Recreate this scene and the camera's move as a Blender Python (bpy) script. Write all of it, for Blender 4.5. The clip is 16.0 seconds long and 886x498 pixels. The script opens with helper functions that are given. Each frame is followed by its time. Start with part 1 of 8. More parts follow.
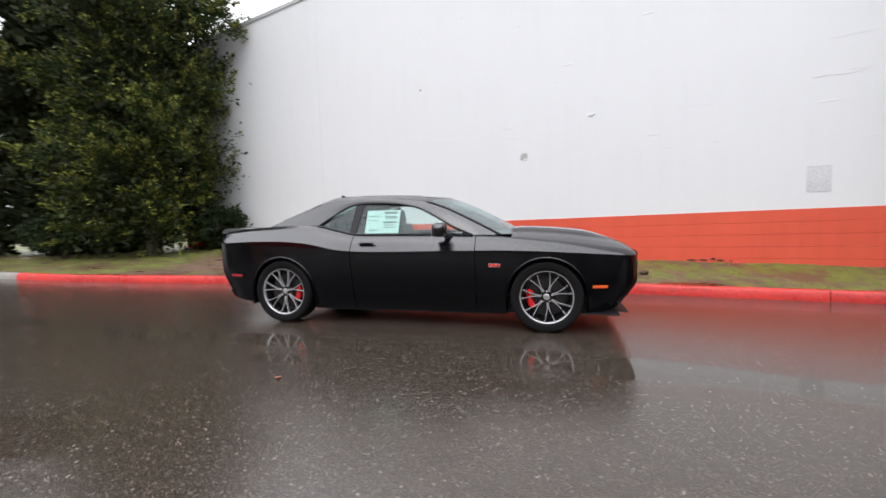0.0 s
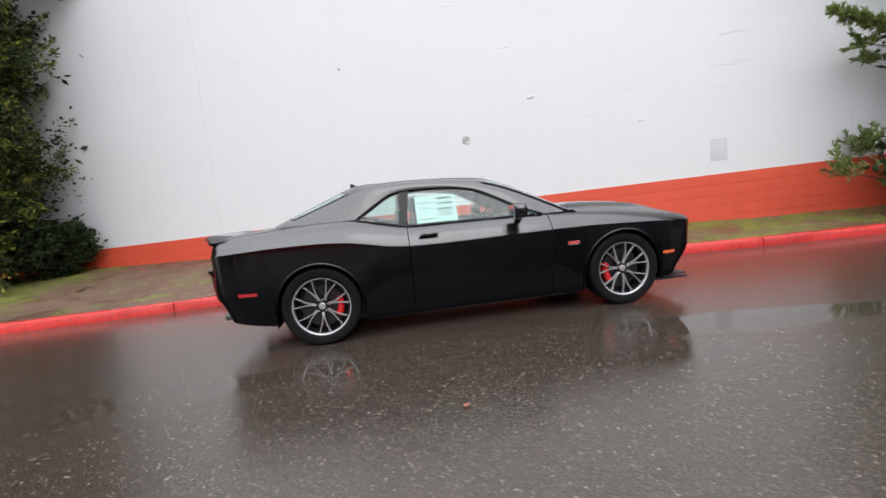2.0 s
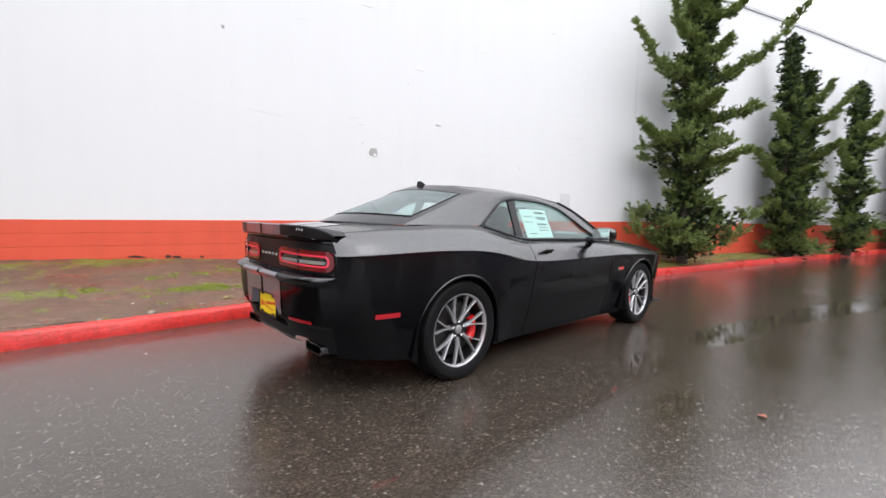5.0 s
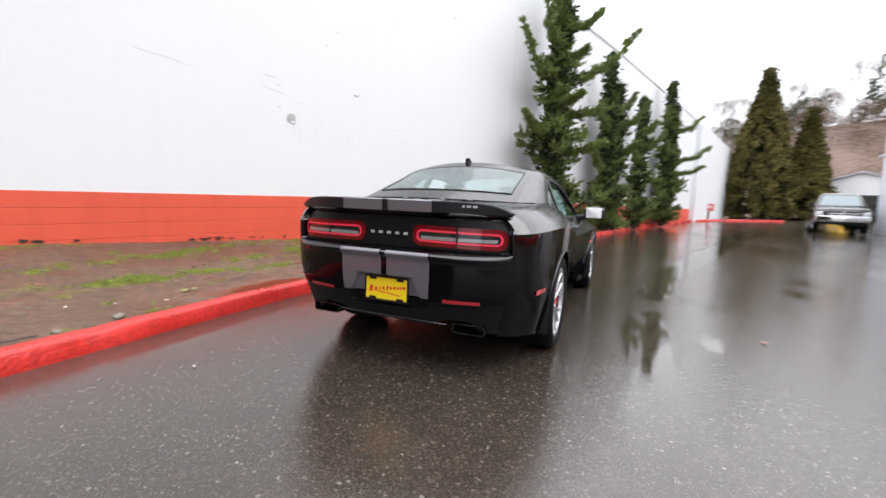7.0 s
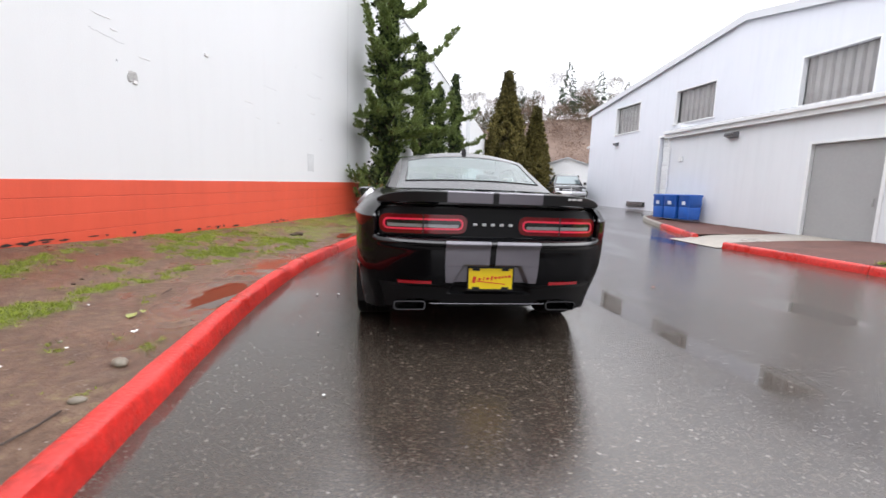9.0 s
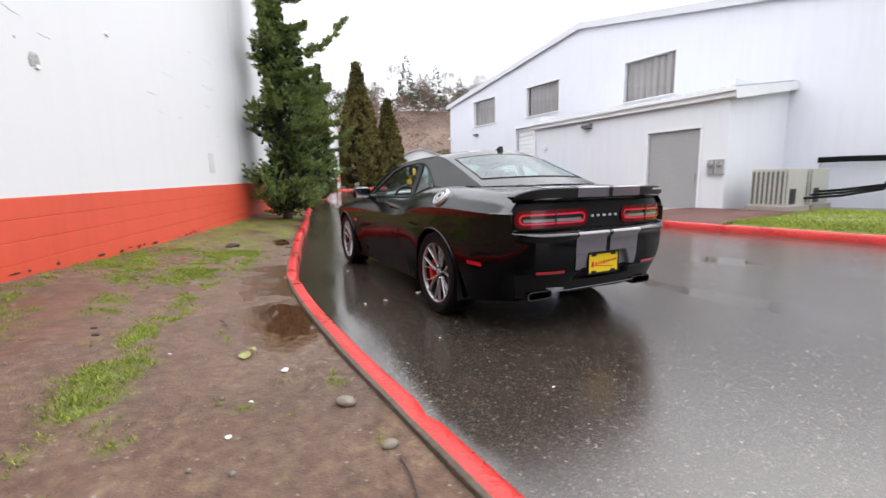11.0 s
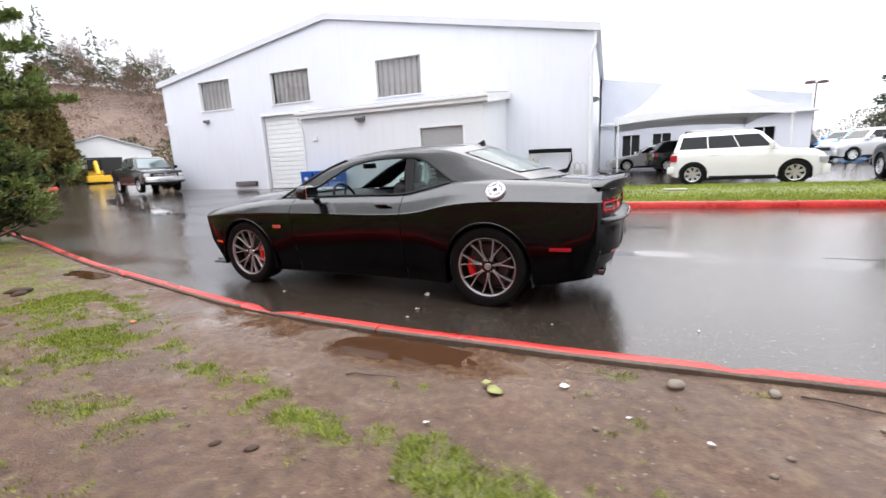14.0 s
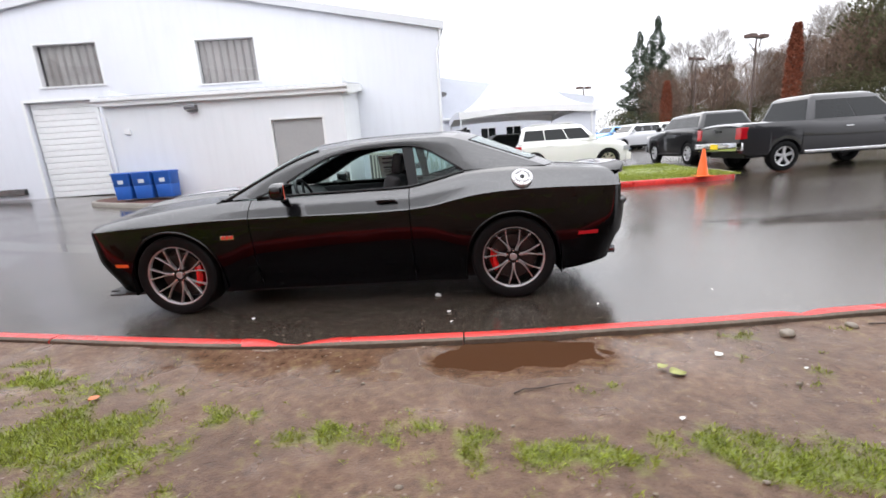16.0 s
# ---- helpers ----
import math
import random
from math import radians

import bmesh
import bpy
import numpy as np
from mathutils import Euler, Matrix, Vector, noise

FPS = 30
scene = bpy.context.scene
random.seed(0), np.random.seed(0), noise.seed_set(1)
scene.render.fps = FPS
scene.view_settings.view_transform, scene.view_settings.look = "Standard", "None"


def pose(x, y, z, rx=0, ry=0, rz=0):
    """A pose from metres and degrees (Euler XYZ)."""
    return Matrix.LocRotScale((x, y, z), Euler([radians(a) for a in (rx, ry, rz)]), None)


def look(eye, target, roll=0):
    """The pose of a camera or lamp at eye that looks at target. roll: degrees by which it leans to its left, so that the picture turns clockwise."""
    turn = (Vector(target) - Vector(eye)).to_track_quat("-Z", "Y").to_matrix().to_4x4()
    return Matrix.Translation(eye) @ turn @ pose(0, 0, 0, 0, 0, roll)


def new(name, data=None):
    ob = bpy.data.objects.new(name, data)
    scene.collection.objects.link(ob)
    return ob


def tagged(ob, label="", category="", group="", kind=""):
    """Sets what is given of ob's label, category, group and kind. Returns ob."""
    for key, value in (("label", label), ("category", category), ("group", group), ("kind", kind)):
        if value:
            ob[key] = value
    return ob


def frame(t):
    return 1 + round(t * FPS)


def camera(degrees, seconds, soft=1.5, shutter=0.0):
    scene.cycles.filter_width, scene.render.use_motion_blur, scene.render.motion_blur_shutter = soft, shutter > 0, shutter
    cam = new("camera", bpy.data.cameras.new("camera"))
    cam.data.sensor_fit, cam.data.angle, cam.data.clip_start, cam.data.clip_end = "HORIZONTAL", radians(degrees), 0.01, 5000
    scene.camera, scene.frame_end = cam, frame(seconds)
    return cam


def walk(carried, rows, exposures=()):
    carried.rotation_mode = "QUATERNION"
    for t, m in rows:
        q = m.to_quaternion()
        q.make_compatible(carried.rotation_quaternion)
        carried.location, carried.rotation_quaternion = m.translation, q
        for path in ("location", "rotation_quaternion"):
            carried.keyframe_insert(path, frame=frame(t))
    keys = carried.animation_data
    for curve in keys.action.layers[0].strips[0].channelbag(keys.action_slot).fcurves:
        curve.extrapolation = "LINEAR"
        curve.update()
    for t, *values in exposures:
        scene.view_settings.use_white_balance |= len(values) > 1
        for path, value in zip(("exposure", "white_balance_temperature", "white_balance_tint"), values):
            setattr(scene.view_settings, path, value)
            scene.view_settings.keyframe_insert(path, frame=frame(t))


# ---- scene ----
cam = camera(91.9, 16.0, 1.5, 0.4)
PATH = [
    (0, (1.489, -5.245, 1.16), (1.014, -3.308, 1.018), -1.2),
    (0.5, (0.919, -5.229, 1.159), (0.683, -3.249, 0.995), -2.3),
    (1, (0.325, -5.123, 1.176), (0.178, -3.142, 0.948), -3.4),
    (1.5, (-0.245, -5.057, 1.184), (-0.148, -3.072, 0.962), -4.5),
    (2, (-0.794, -4.88, 1.189), (-0.554, -2.906, 0.974), -5.8),
    (2.5, (-1.315, -4.669, 1.178), (-0.84, -2.732, 1.023), -3.2),
    (3, (-1.84, -4.383, 1.165), (-1.142, -2.515, 1.014), -2.8),
    (3.5, (-2.318, -4.07, 1.156), (-1.5, -2.25, 1.032), -0.6),
    (6, (-4.303, -2.293, 1.107), (-2.713, -1.102, 0.875), -0.4),
    (6.5, (-4.559, -1.866, 1.078), (-2.907, -0.772, 0.808), -1.0),
    (7, (-4.841, -1.394, 1.067), (-3.016, -0.603, 0.86), 2.5),
    (7.5, (-5.037, -0.886, 1.072), (-3.099, -0.464, 0.817), 2.1),
    (8, (-5.154, -0.392, 1.09), (-3.18, -0.171, 0.858), 3.7),
    (8.5, (-5.294, 0.113, 1.087), (-3.311, 0.054, 0.828), 2.0),
    (9, (-5.276, 0.652, 1.089), (-3.308, 0.422, 0.821), 2.0),
    (11.5, (-4.608, 2.972, 1.166), (-2.986, 1.848, 0.842), -0.4),
    (12, (-4.337, 3.386, 1.237), (-2.902, 2.038, 0.887), 1.1),
    (12.5, (-3.936, 3.708, 1.26), (-2.642, 2.227, 0.898), -0.2),
    (13, (-3.571, 4.003, 1.221), (-2.424, 2.385, 0.955), -2.0),
    (13.5, (-3.192, 4.259, 1.223), (-2.255, 2.523, 0.894), -1.3),
    (14, (-2.739, 4.379, 1.259), (-1.881, 2.614, 0.874), -2.7),
    (14.5, (-2.309, 4.516, 1.254), (-1.667, 2.655, 0.903), -2.1),
    (15, (-1.854, 4.535, 1.257), (-1.387, 2.634, 0.848), -3.3),
    (15.5, (-1.452, 4.511, 1.273), (-1.18, 2.566, 0.896), -4.4),
    (16, (-1.044, 4.477, 1.286), (-0.953, 2.53, 0.837), -3.9),
]
walk(cam, [(t, look(eye, target, roll)) for t, eye, target, roll in PATH], [(0, 0.02), (3.5, 0.04), (6, 0.25), (9, 0.18), (11.5, 0.22), (12.5, 0.34), (16, 0.32)])

# ---- light ----
world = bpy.data.worlds.new("overcast_sky")
scene.world = world
world.use_nodes = True
wn = world.node_tree
wn.nodes.clear()
w_out = wn.nodes.new("ShaderNodeOutputWorld")
w_bg = wn.nodes.new("ShaderNodeBackground")
w_sky = wn.nodes.new("ShaderNodeTexSky")
w_sky.sky_type = "NISHITA"
w_sky.sun_disc = False
w_sky.sun_elevation = radians(42)
w_sky.sun_rotation = radians(200)
w_mul = wn.nodes.new("ShaderNodeMix")
w_mul.data_type = "RGBA"
w_mul.inputs["Factor"].default_value = 0.93
wn.links.new(w_sky.outputs["Color"], w_mul.inputs[6])
# cloud cover: a veil of thick, slightly uneven white cloud in front of the blue
w_tc = wn.nodes.new("ShaderNodeTexCoord")
w_no = wn.nodes.new("ShaderNodeTexNoise")
w_no.inputs["Scale"].default_value = 2.2
w_no.inputs["Detail"].default_value = 5
wn.links.new(w_tc.outputs["Generated"], w_no.inputs["Vector"])
w_cr = wn.nodes.new("ShaderNodeValToRGB")
w_cr.color_ramp.elements[0].position, w_cr.color_ramp.elements[0].color = 0.25, (12.3, 12.4, 13.3, 1)
w_cr.color_ramp.elements[1].position, w_cr.color_ramp.elements[1].color = 0.75, (14.5, 14.5, 15.1, 1)
wn.links.new(w_no.outputs["Fac"], w_cr.inputs["Fac"])
wn.links.new(w_cr.outputs["Color"], w_mul.inputs[7])
# an overcast sky is brightest overhead and dimmer towards the horizon
w_sep = wn.nodes.new("ShaderNodeSeparateXYZ")
wn.links.new(w_tc.outputs["Generated"], w_sep.inputs[0])
w_map = wn.nodes.new("ShaderNodeMapRange")
w_map.inputs["From Min"].default_value, w_map.inputs["From Max"].default_value = 0.0, 1.0
w_map.inputs["To Min"].default_value, w_map.inputs["To Max"].default_value = 0.78, 2.35
wn.links.new(w_sep.outputs[2], w_map.inputs["Value"])
w_scale = wn.nodes.new("ShaderNodeVectorMath")
w_scale.operation = "SCALE"
wn.links.new(w_mul.outputs[2], w_scale.inputs[0])
wn.links.new(w_map.outputs["Result"], w_scale.inputs["Scale"])
wn.links.new(w_scale.outputs[0], w_bg.inputs["Color"])
w_bg.inputs["Strength"].default_value = 0.1
wn.links.new(w_bg.outputs[0], w_out.inputs[0])
sun = new("sun", bpy.data.lights.new("sun", "SUN"))
sun.data.energy = 0.6
sun.data.angle = radians(40)
sun.data.color = (1.0, 0.97, 0.93)
sun.matrix_world = look((3, -14, 16), (0, 0, 0))

# ---- materials ----
MATS = {}


def mat(name, color, rough=0.6, metal=0.0, vary=0.12, scale=6.0, bump=0.0, bump_scale=60.0, coat=0.0, spec=0.5, emit=0.0, rough_vary=0.0, island=False):
    """A plain painted, plastic or natural surface: colour varied at two scales, fine relief."""
    if name in MATS:
        return MATS[name]
    m = bpy.data.materials.new(name)
    m.use_nodes = True
    n, l = m.node_tree.nodes, m.node_tree.links
    b = n["Principled BSDF"]
    tc = n.new("ShaderNodeTexCoord")
    big, fine = n.new("ShaderNodeTexNoise"), n.new("ShaderNodeTexNoise")
    big.inputs["Scale"].default_value, big.inputs["Detail"].default_value = scale * 0.2, 4
    fine.inputs["Scale"].default_value, fine.inputs["Detail"].default_value = scale * 3, 6
    l.new(tc.outputs["Object"], big.inputs["Vector"])
    l.new(tc.outputs["Object"], fine.inputs["Vector"])
    add = n.new("ShaderNodeMath")
    add.operation = "ADD"
    l.new(big.outputs["Fac"], add.inputs[0])
    l.new(fine.outputs["Fac"], add.inputs[1])
    rng = n.new("ShaderNodeMapRange")
    rng.inputs["From Min"].default_value, rng.inputs["From Max"].default_value = 0.6, 1.4
    rng.inputs["To Min"].default_value, rng.inputs["To Max"].default_value = 1 - vary, 1 + vary
    l.new(add.outputs[0], rng.inputs["Value"])
    hsv = n.new("ShaderNodeHueSaturation")
    hsv.inputs["Color"].default_value = (*color, 1)
    val = rng.outputs["Result"]
    if island:
        geo, im = n.new("ShaderNodeNewGeometry"), n.new("ShaderNodeMapRange")
        im.inputs["To Min"].default_value, im.inputs["To Max"].default_value = 0.55, 1.45
        l.new(geo.outputs["Random Per Island"], im.inputs["Value"])
        mu = n.new("ShaderNodeMath")
        mu.operation = "MULTIPLY"
        l.new(val, mu.inputs[0])
        l.new(im.outputs["Result"], mu.inputs[1])
        val = mu.outputs[0]
    l.new(val, hsv.inputs["Value"])
    l.new(hsv.outputs["Color"], b.inputs["Base Color"])
    b.inputs["Roughness"].default_value, b.inputs["Metallic"].default_value = rough, metal
    b.inputs["Coat Weight"].default_value, b.inputs["Coat Roughness"].default_value = coat, 0.03
    b.inputs["Specular IOR Level"].default_value = spec
    if rough_vary:
        rr = n.new("ShaderNodeMapRange")
        rr.inputs["From Min"].default_value, rr.inputs["From Max"].default_value = 0.35, 0.65
        rr.inputs["To Min"].default_value, rr.inputs["To Max"].default_value = max(0.02, rough - rough_vary), min(1, rough + rough_vary)
        l.new(big.outputs["Fac"], rr.inputs["Value"])
        l.new(rr.outputs["Result"], b.inputs["Roughness"])
    if emit:
        b.inputs["Emission Color"].default_value, b.inputs["Emission Strength"].default_value = (*color, 1), emit
    if bump:
        bn, bt = n.new("ShaderNodeBump"), n.new("ShaderNodeTexNoise")
        bt.inputs["Scale"].default_value, bt.inputs["Detail"].default_value = bump_scale, 5
        l.new(tc.outputs["Object"], bt.inputs["Vector"])
        bn.inputs["Strength"].default_value, bn.inputs["Distance"].default_value = bump, 0.01
        l.new(bt.outputs["Fac"], bn.inputs["Height"])
        l.new(bn.outputs["Normal"], b.inputs["Normal"])
    MATS[name] = m
    return m


def node(m, kind, **values):
    nd = m.node_tree.nodes.new(kind)
    for k, v in values.items():
        nd.inputs[k.replace("_", " ")].default_value = v
    return nd


def ramp(m, fac, stops):
    r = m.node_tree.nodes.new("ShaderNodeValToRGB")
    el = r.color_ramp.elements
    while len(el) < len(stops):
        el.new(0.5)
    for e, (p, c) in zip(el, stops):
        e.position, e.color = p, (*c, 1)
    m.node_tree.links.new(fac, r.inputs["Fac"])
    return r.outputs["Color"]


def math_node(m, op, a, b_=None):
    nd = m.node_tree.nodes.new("ShaderNodeMath")
    nd.operation = op
    for i, v in enumerate((a, b_)):
        if v is None:
            continue
        if isinstance(v, (int, float)):
            nd.inputs[i].default_value = v
        else:
            m.node_tree.links.new(v, nd.inputs[i])
    return nd.outputs[0]


def mix_col(m, fac, a, b_):
    nd = m.node_tree.nodes.new("ShaderNodeMix")
    nd.data_type = "RGBA"
    for key, v in ((0, fac), (6, a), (7, b_)):
        if isinstance(v, (int, float)):
            nd.inputs[key].default_value = v
        elif isinstance(v, tuple):
            nd.inputs[key].default_value = (*v, 1)
        else:
            m.node_tree.links.new(v, nd.inputs[key])
    return nd.outputs[2]


def asphalt_material():
    """Wet asphalt: brown-grey binder with pale chips, under a film of water that stands in shallow places."""
    m = bpy.data.materials.new("wet_asphalt")
    m.use_nodes = True
    l, b = m.node_tree.links, m.node_tree.nodes["Principled BSDF"]
    pos = node(m, "ShaderNodeTexCoord").outputs["Object"]
    chips = node(m, "ShaderNodeTexVoronoi", Scale=84.0)
    small = node(m, "ShaderNodeTexVoronoi", Scale=190.0)
    fine = node(m, "ShaderNodeTexNoise", Scale=260.0, Detail=4.0)
    mid = node(m, "ShaderNodeTexNoise", Scale=7.0, Detail=7.0, Roughness=0.68)
    wide = node(m, "ShaderNodeTexNoise", Scale=0.5, Detail=4.0)
    for t in (chips, fine, mid, wide, small):
        l.new(pos, t.inputs["Vector"])
    base = ramp(m, mid.outputs["Fac"], [(0.3, (0.026, 0.019, 0.014)), (0.55, (0.054, 0.041, 0.031)), (0.8, (0.095, 0.073, 0.056))])
    base = mix_col(m, ramp(m, wide.outputs["Fac"], [(0.35, (0, 0, 0)), (0.65, (0.5, 0.5, 0.5))]), base, (0.036, 0.028, 0.021))
    chip_col = ramp(m, chips.outputs["Color"], [(0.0, (0.014, 0.011, 0.009)), (0.80, (0.048, 0.038, 0.030)), (0.88, (0.17, 0.15, 0.13)), (0.96, (0.58, 0.55, 0.51))])
    small_col = ramp(m, small.outputs["Color"], [(0.0, (0.012, 0.010, 0.008)), (0.62, (0.040, 0.031, 0.025)), (0.85, (0.17, 0.14, 0.115)), (0.98, (0.52, 0.47, 0.41))])
    col = mix_col(m, 0.5, base, mix_col(m, 0.5, chip_col, small_col))
    l.new(col, b.inputs["Base Color"])
    at = m.node_tree.nodes.new("ShaderNodeAttribute")
    at.attribute_name = "water"
    wet = math_node(m, "MINIMUM", math_node(m, "MAXIMUM", math_node(m, "ADD", at.outputs["Fac"], math_node(m, "MULTIPLY", math_node(m, "SUBTRACT", mid.outputs["Fac"], 0.5), 0.9)), 0.0), 1.0)
    rr = m.node_tree.nodes.new("ShaderNodeMapRange")
    rr.inputs["To Min"].default_value, rr.inputs["To Max"].default_value = 0.16, 0.018
    l.new(wet, rr.inputs["Value"])
    l.new(rr.outputs["Result"], b.inputs["Roughness"])
    bn = node(m, "ShaderNodeBump", Strength=0.20, Distance=0.004)
    grain = node(m, "ShaderNodeTexNoise", Scale=75.0, Detail=3.0, Roughness=0.6)
    l.new(pos, grain.inputs["Vector"])
    h = math_node(m, "ADD", grain.outputs["Fac"], math_node(m, "MULTIPLY", fine.outputs["Fac"], 0.6))
    l.new(math_node(m, "MULTIPLY", h, math_node(m, "SUBTRACT", 1.0, math_node(m, "MULTIPLY", wet, 0.93))), bn.inputs["Height"])
    l.new(bn.outputs["Normal"], b.inputs["Normal"])
    b.inputs["IOR"].default_value = 1.72
    return m


def soil_material(name, always=False):
    """Wet bare soil with thin turf between, after the mesh's own turf cover; pebbles and mud."""
    m = bpy.data.materials.new(name)
    m.use_nodes = True
    l, b = m.node_tree.links, m.node_tree.nodes["Principled BSDF"]
    pos = node(m, "ShaderNodeTexCoord").outputs["Object"]
    big = node(m, "ShaderNodeTexNoise", Scale=1.6, Detail=5.0, Roughness=0.6)
    mid = node(m, "ShaderNodeTexNoise", Scale=16.0, Detail=7.0, Roughness=0.72)
    grit = node(m, "ShaderNodeTexVoronoi", Scale=85.0)
    for t in (big, mid, grit):
        l.new(pos, t.inputs["Vector"])
    soil = ramp(m, mid.outputs["Fac"], [(0.28, (0.058, 0.031, 0.018)), (0.5, (0.140, 0.081, 0.051)), (0.72, (0.230, 0.146, 0.099))])
    soil = mix_col(m, ramp(m, big.outputs["Fac"], [(0.40, (0, 0, 0)), (0.62, (0.75, 0.75, 0.75))]), soil, ramp(m, mid.outputs["Fac"], [(0.3, (0.052, 0.026, 0.015)), (0.7, (0.140, 0.080, 0.050))]))
    soil = mix_col(m, math_node(m, "MULTIPLY", math_node(m, "GREATER_THAN", grit.outputs["Color"], 0.92), 0.45), soil, (0.40, 0.35, 0.31))
    turf_col = ramp(m, mid.outputs["Fac"], [(0.3, (0.085, 0.095, 0.020)), (0.55, (0.160, 0.190, 0.032)), (0.8, (0.24, 0.26, 0.055))])
    if always:
        k = ramp(m, mid.outputs["Fac"], [(0.25, (0.6, 0.6, 0.6)), (0.45, (1, 1, 1))])
    else:
        at = m.node_tree.nodes.new("ShaderNodeAttribute")
        at.attribute_name = "turf"
        k = math_node(m, "ADD", math_node(m, "MULTIPLY", at.outputs["Fac"], 1.15), math_node(m, "MULTIPLY", math_node(m, "SUBTRACT", mid.outputs["Fac"], 0.55), 1.8))
        k = math_node(m, "MINIMUM", math_node(m, "MAXIMUM", k, 0.0), 0.95)
    l.new(mix_col(m, k, soil, turf_col), b.inputs["Base Color"])
    wet = node(m, "ShaderNodeTexNoise", Scale=1.7, Detail=3.0)
    l.new(pos, wet.inputs["Vector"])
    rr = m.node_tree.nodes.new("ShaderNodeMapRange")
    rr.inputs["From Min"].default_value, rr.inputs["From Max"].default_value = 0.4, 0.65
    rr.inputs["To Min"].default_value, rr.inputs["To Max"].default_value = 0.72, 0.30
    l.new(wet.outputs["Fac"], rr.inputs["Value"])
    dm = m.node_tree.nodes.new("ShaderNodeAttribute")
    dm.attribute_name = "damp"
    dry = math_node(m, "SUBTRACT", 1.0, math_node(m, "MULTIPLY", dm.outputs["Fac"], 0.95))
    l.new(math_node(m, "MULTIPLY", rr.outputs["Result"], dry), b.inputs["Roughness"])
    bn = node(m, "ShaderNodeBump", Distance=0.02)
    l.new(math_node(m, "MULTIPLY", dry, 0.9), bn.inputs["Strength"])
    l.new(math_node(m, "ADD", mid.outputs["Fac"], math_node(m, "MULTIPLY", grit.outputs["Distance"], 0.25)), bn.inputs["Height"])
    l.new(bn.outputs["Normal"], b.inputs["Normal"])
    return m


def painted_wall_material(name, color, streak, block=0.0):
    """Old paint on rendered concrete: faint vertical runs, scuffs and soft relief."""
    m = bpy.data.materials.new(name)
    m.use_nodes = True
    l, b = m.node_tree.links, m.node_tree.nodes["Principled BSDF"]
    pos = node(m, "ShaderNodeTexCoord").outputs["Object"]
    mp = node(m, "ShaderNodeMapping")
    mp.inputs["Scale"].default_value = (3.0, 3.0, 0.25)
    l.new(pos, mp.inputs["Vector"])
    runs = node(m, "ShaderNodeTexNoise", Scale=1.6, Detail=6.0, Roughness=0.6)
    l.new(mp.outputs["Vector"], runs.inputs["Vector"])
    blot = node(m, "ShaderNodeTexNoise", Scale=0.7, Detail=4.0)
    fine = node(m, "ShaderNodeTexNoise", Scale=55.0, Detail=5.0)
    l.new(pos, blot.inputs["Vector"])
    l.new(pos, fine.inputs["Vector"])
    v = math_node(m, "ADD", math_node(m, "MULTIPLY", runs.outputs["Fac"], 0.6), math_node(m, "MULTIPLY", blot.outputs["Fac"], 0.4))
    dark = tuple(c * (1 - streak) for c in color)
    lite = tuple(min(0.88, c * (1 + streak * 0.4)) for c in color)
    l.new(ramp(m, v, [(0.3, dark), (0.5, color), (0.7, lite)]), b.inputs["Base Color"])
    b.inputs["Roughness"].default_value = 0.55
    bn = node(m, "ShaderNodeBump", Strength=0.25, Distance=0.006)
    l.new(math_node(m, "ADD", fine.outputs["Fac"], math_node(m, "MULTIPLY", blot.outputs["Fac"], 3.0)), bn.inputs["Height"])
    l.new(bn.outputs["Normal"], b.inputs["Normal"])
    return m


def clear_glass(name, tint, beads=0.0):
    """Thin pane: straight-through tinted light, a mirror gloss that grows at grazing angles, and beads of rain that scatter light."""
    m = bpy.data.materials.new(name)
    m.use_nodes = True
    n, l = m.node_tree.nodes, m.node_tree.links
    n.remove(n["Principled BSDF"])
    o = n["Material Output"]
    tr, gl, mx, lw = n.new("ShaderNodeBsdfTransparent"), n.new("ShaderNodeBsdfGlossy"), n.new("ShaderNodeMixShader"), n.new("ShaderNodeLayerWeight")
    tr.inputs["Color"].default_value = (*tint, 1)
    gl.inputs["Roughness"].default_value = 0.02
    k = math_node(m, "ADD", math_node(m, "MULTIPLY", math_node(m, "POWER", lw.outputs["Facing"], 4.0), 0.65), 0.045)
    l.new(k, mx.inputs[0])
    l.new(tr.outputs[0], mx.inputs[1])
    l.new(gl.outputs[0], mx.inputs[2])
    last = mx
    if beads:
        tc, vo, df, m2 = n.new("ShaderNodeTexCoord"), n.new("ShaderNodeTexVoronoi"), n.new("ShaderNodeBsdfDiffuse"), n.new("ShaderNodeMixShader")
        vo.inputs["Scale"].default_value = 90
        l.new(tc.outputs["Object"], vo.inputs["Vector"])
        df.inputs["Color"].default_value = (0.50, 0.60, 0.60, 1)
        l.new(math_node(m, "MULTIPLY", math_node(m, "SUBTRACT", 1.0, math_node(m, "MULTIPLY", vo.outputs["Distance"], 0.6)), beads), m2.inputs[0])
        l.new(mx.outputs[0], m2.inputs[1])
        l.new(df.outputs[0], m2.inputs[2])
        last = m2
    l.new(last.outputs[0], o.inputs["Surface"])
    MATS[name] = m
    return m


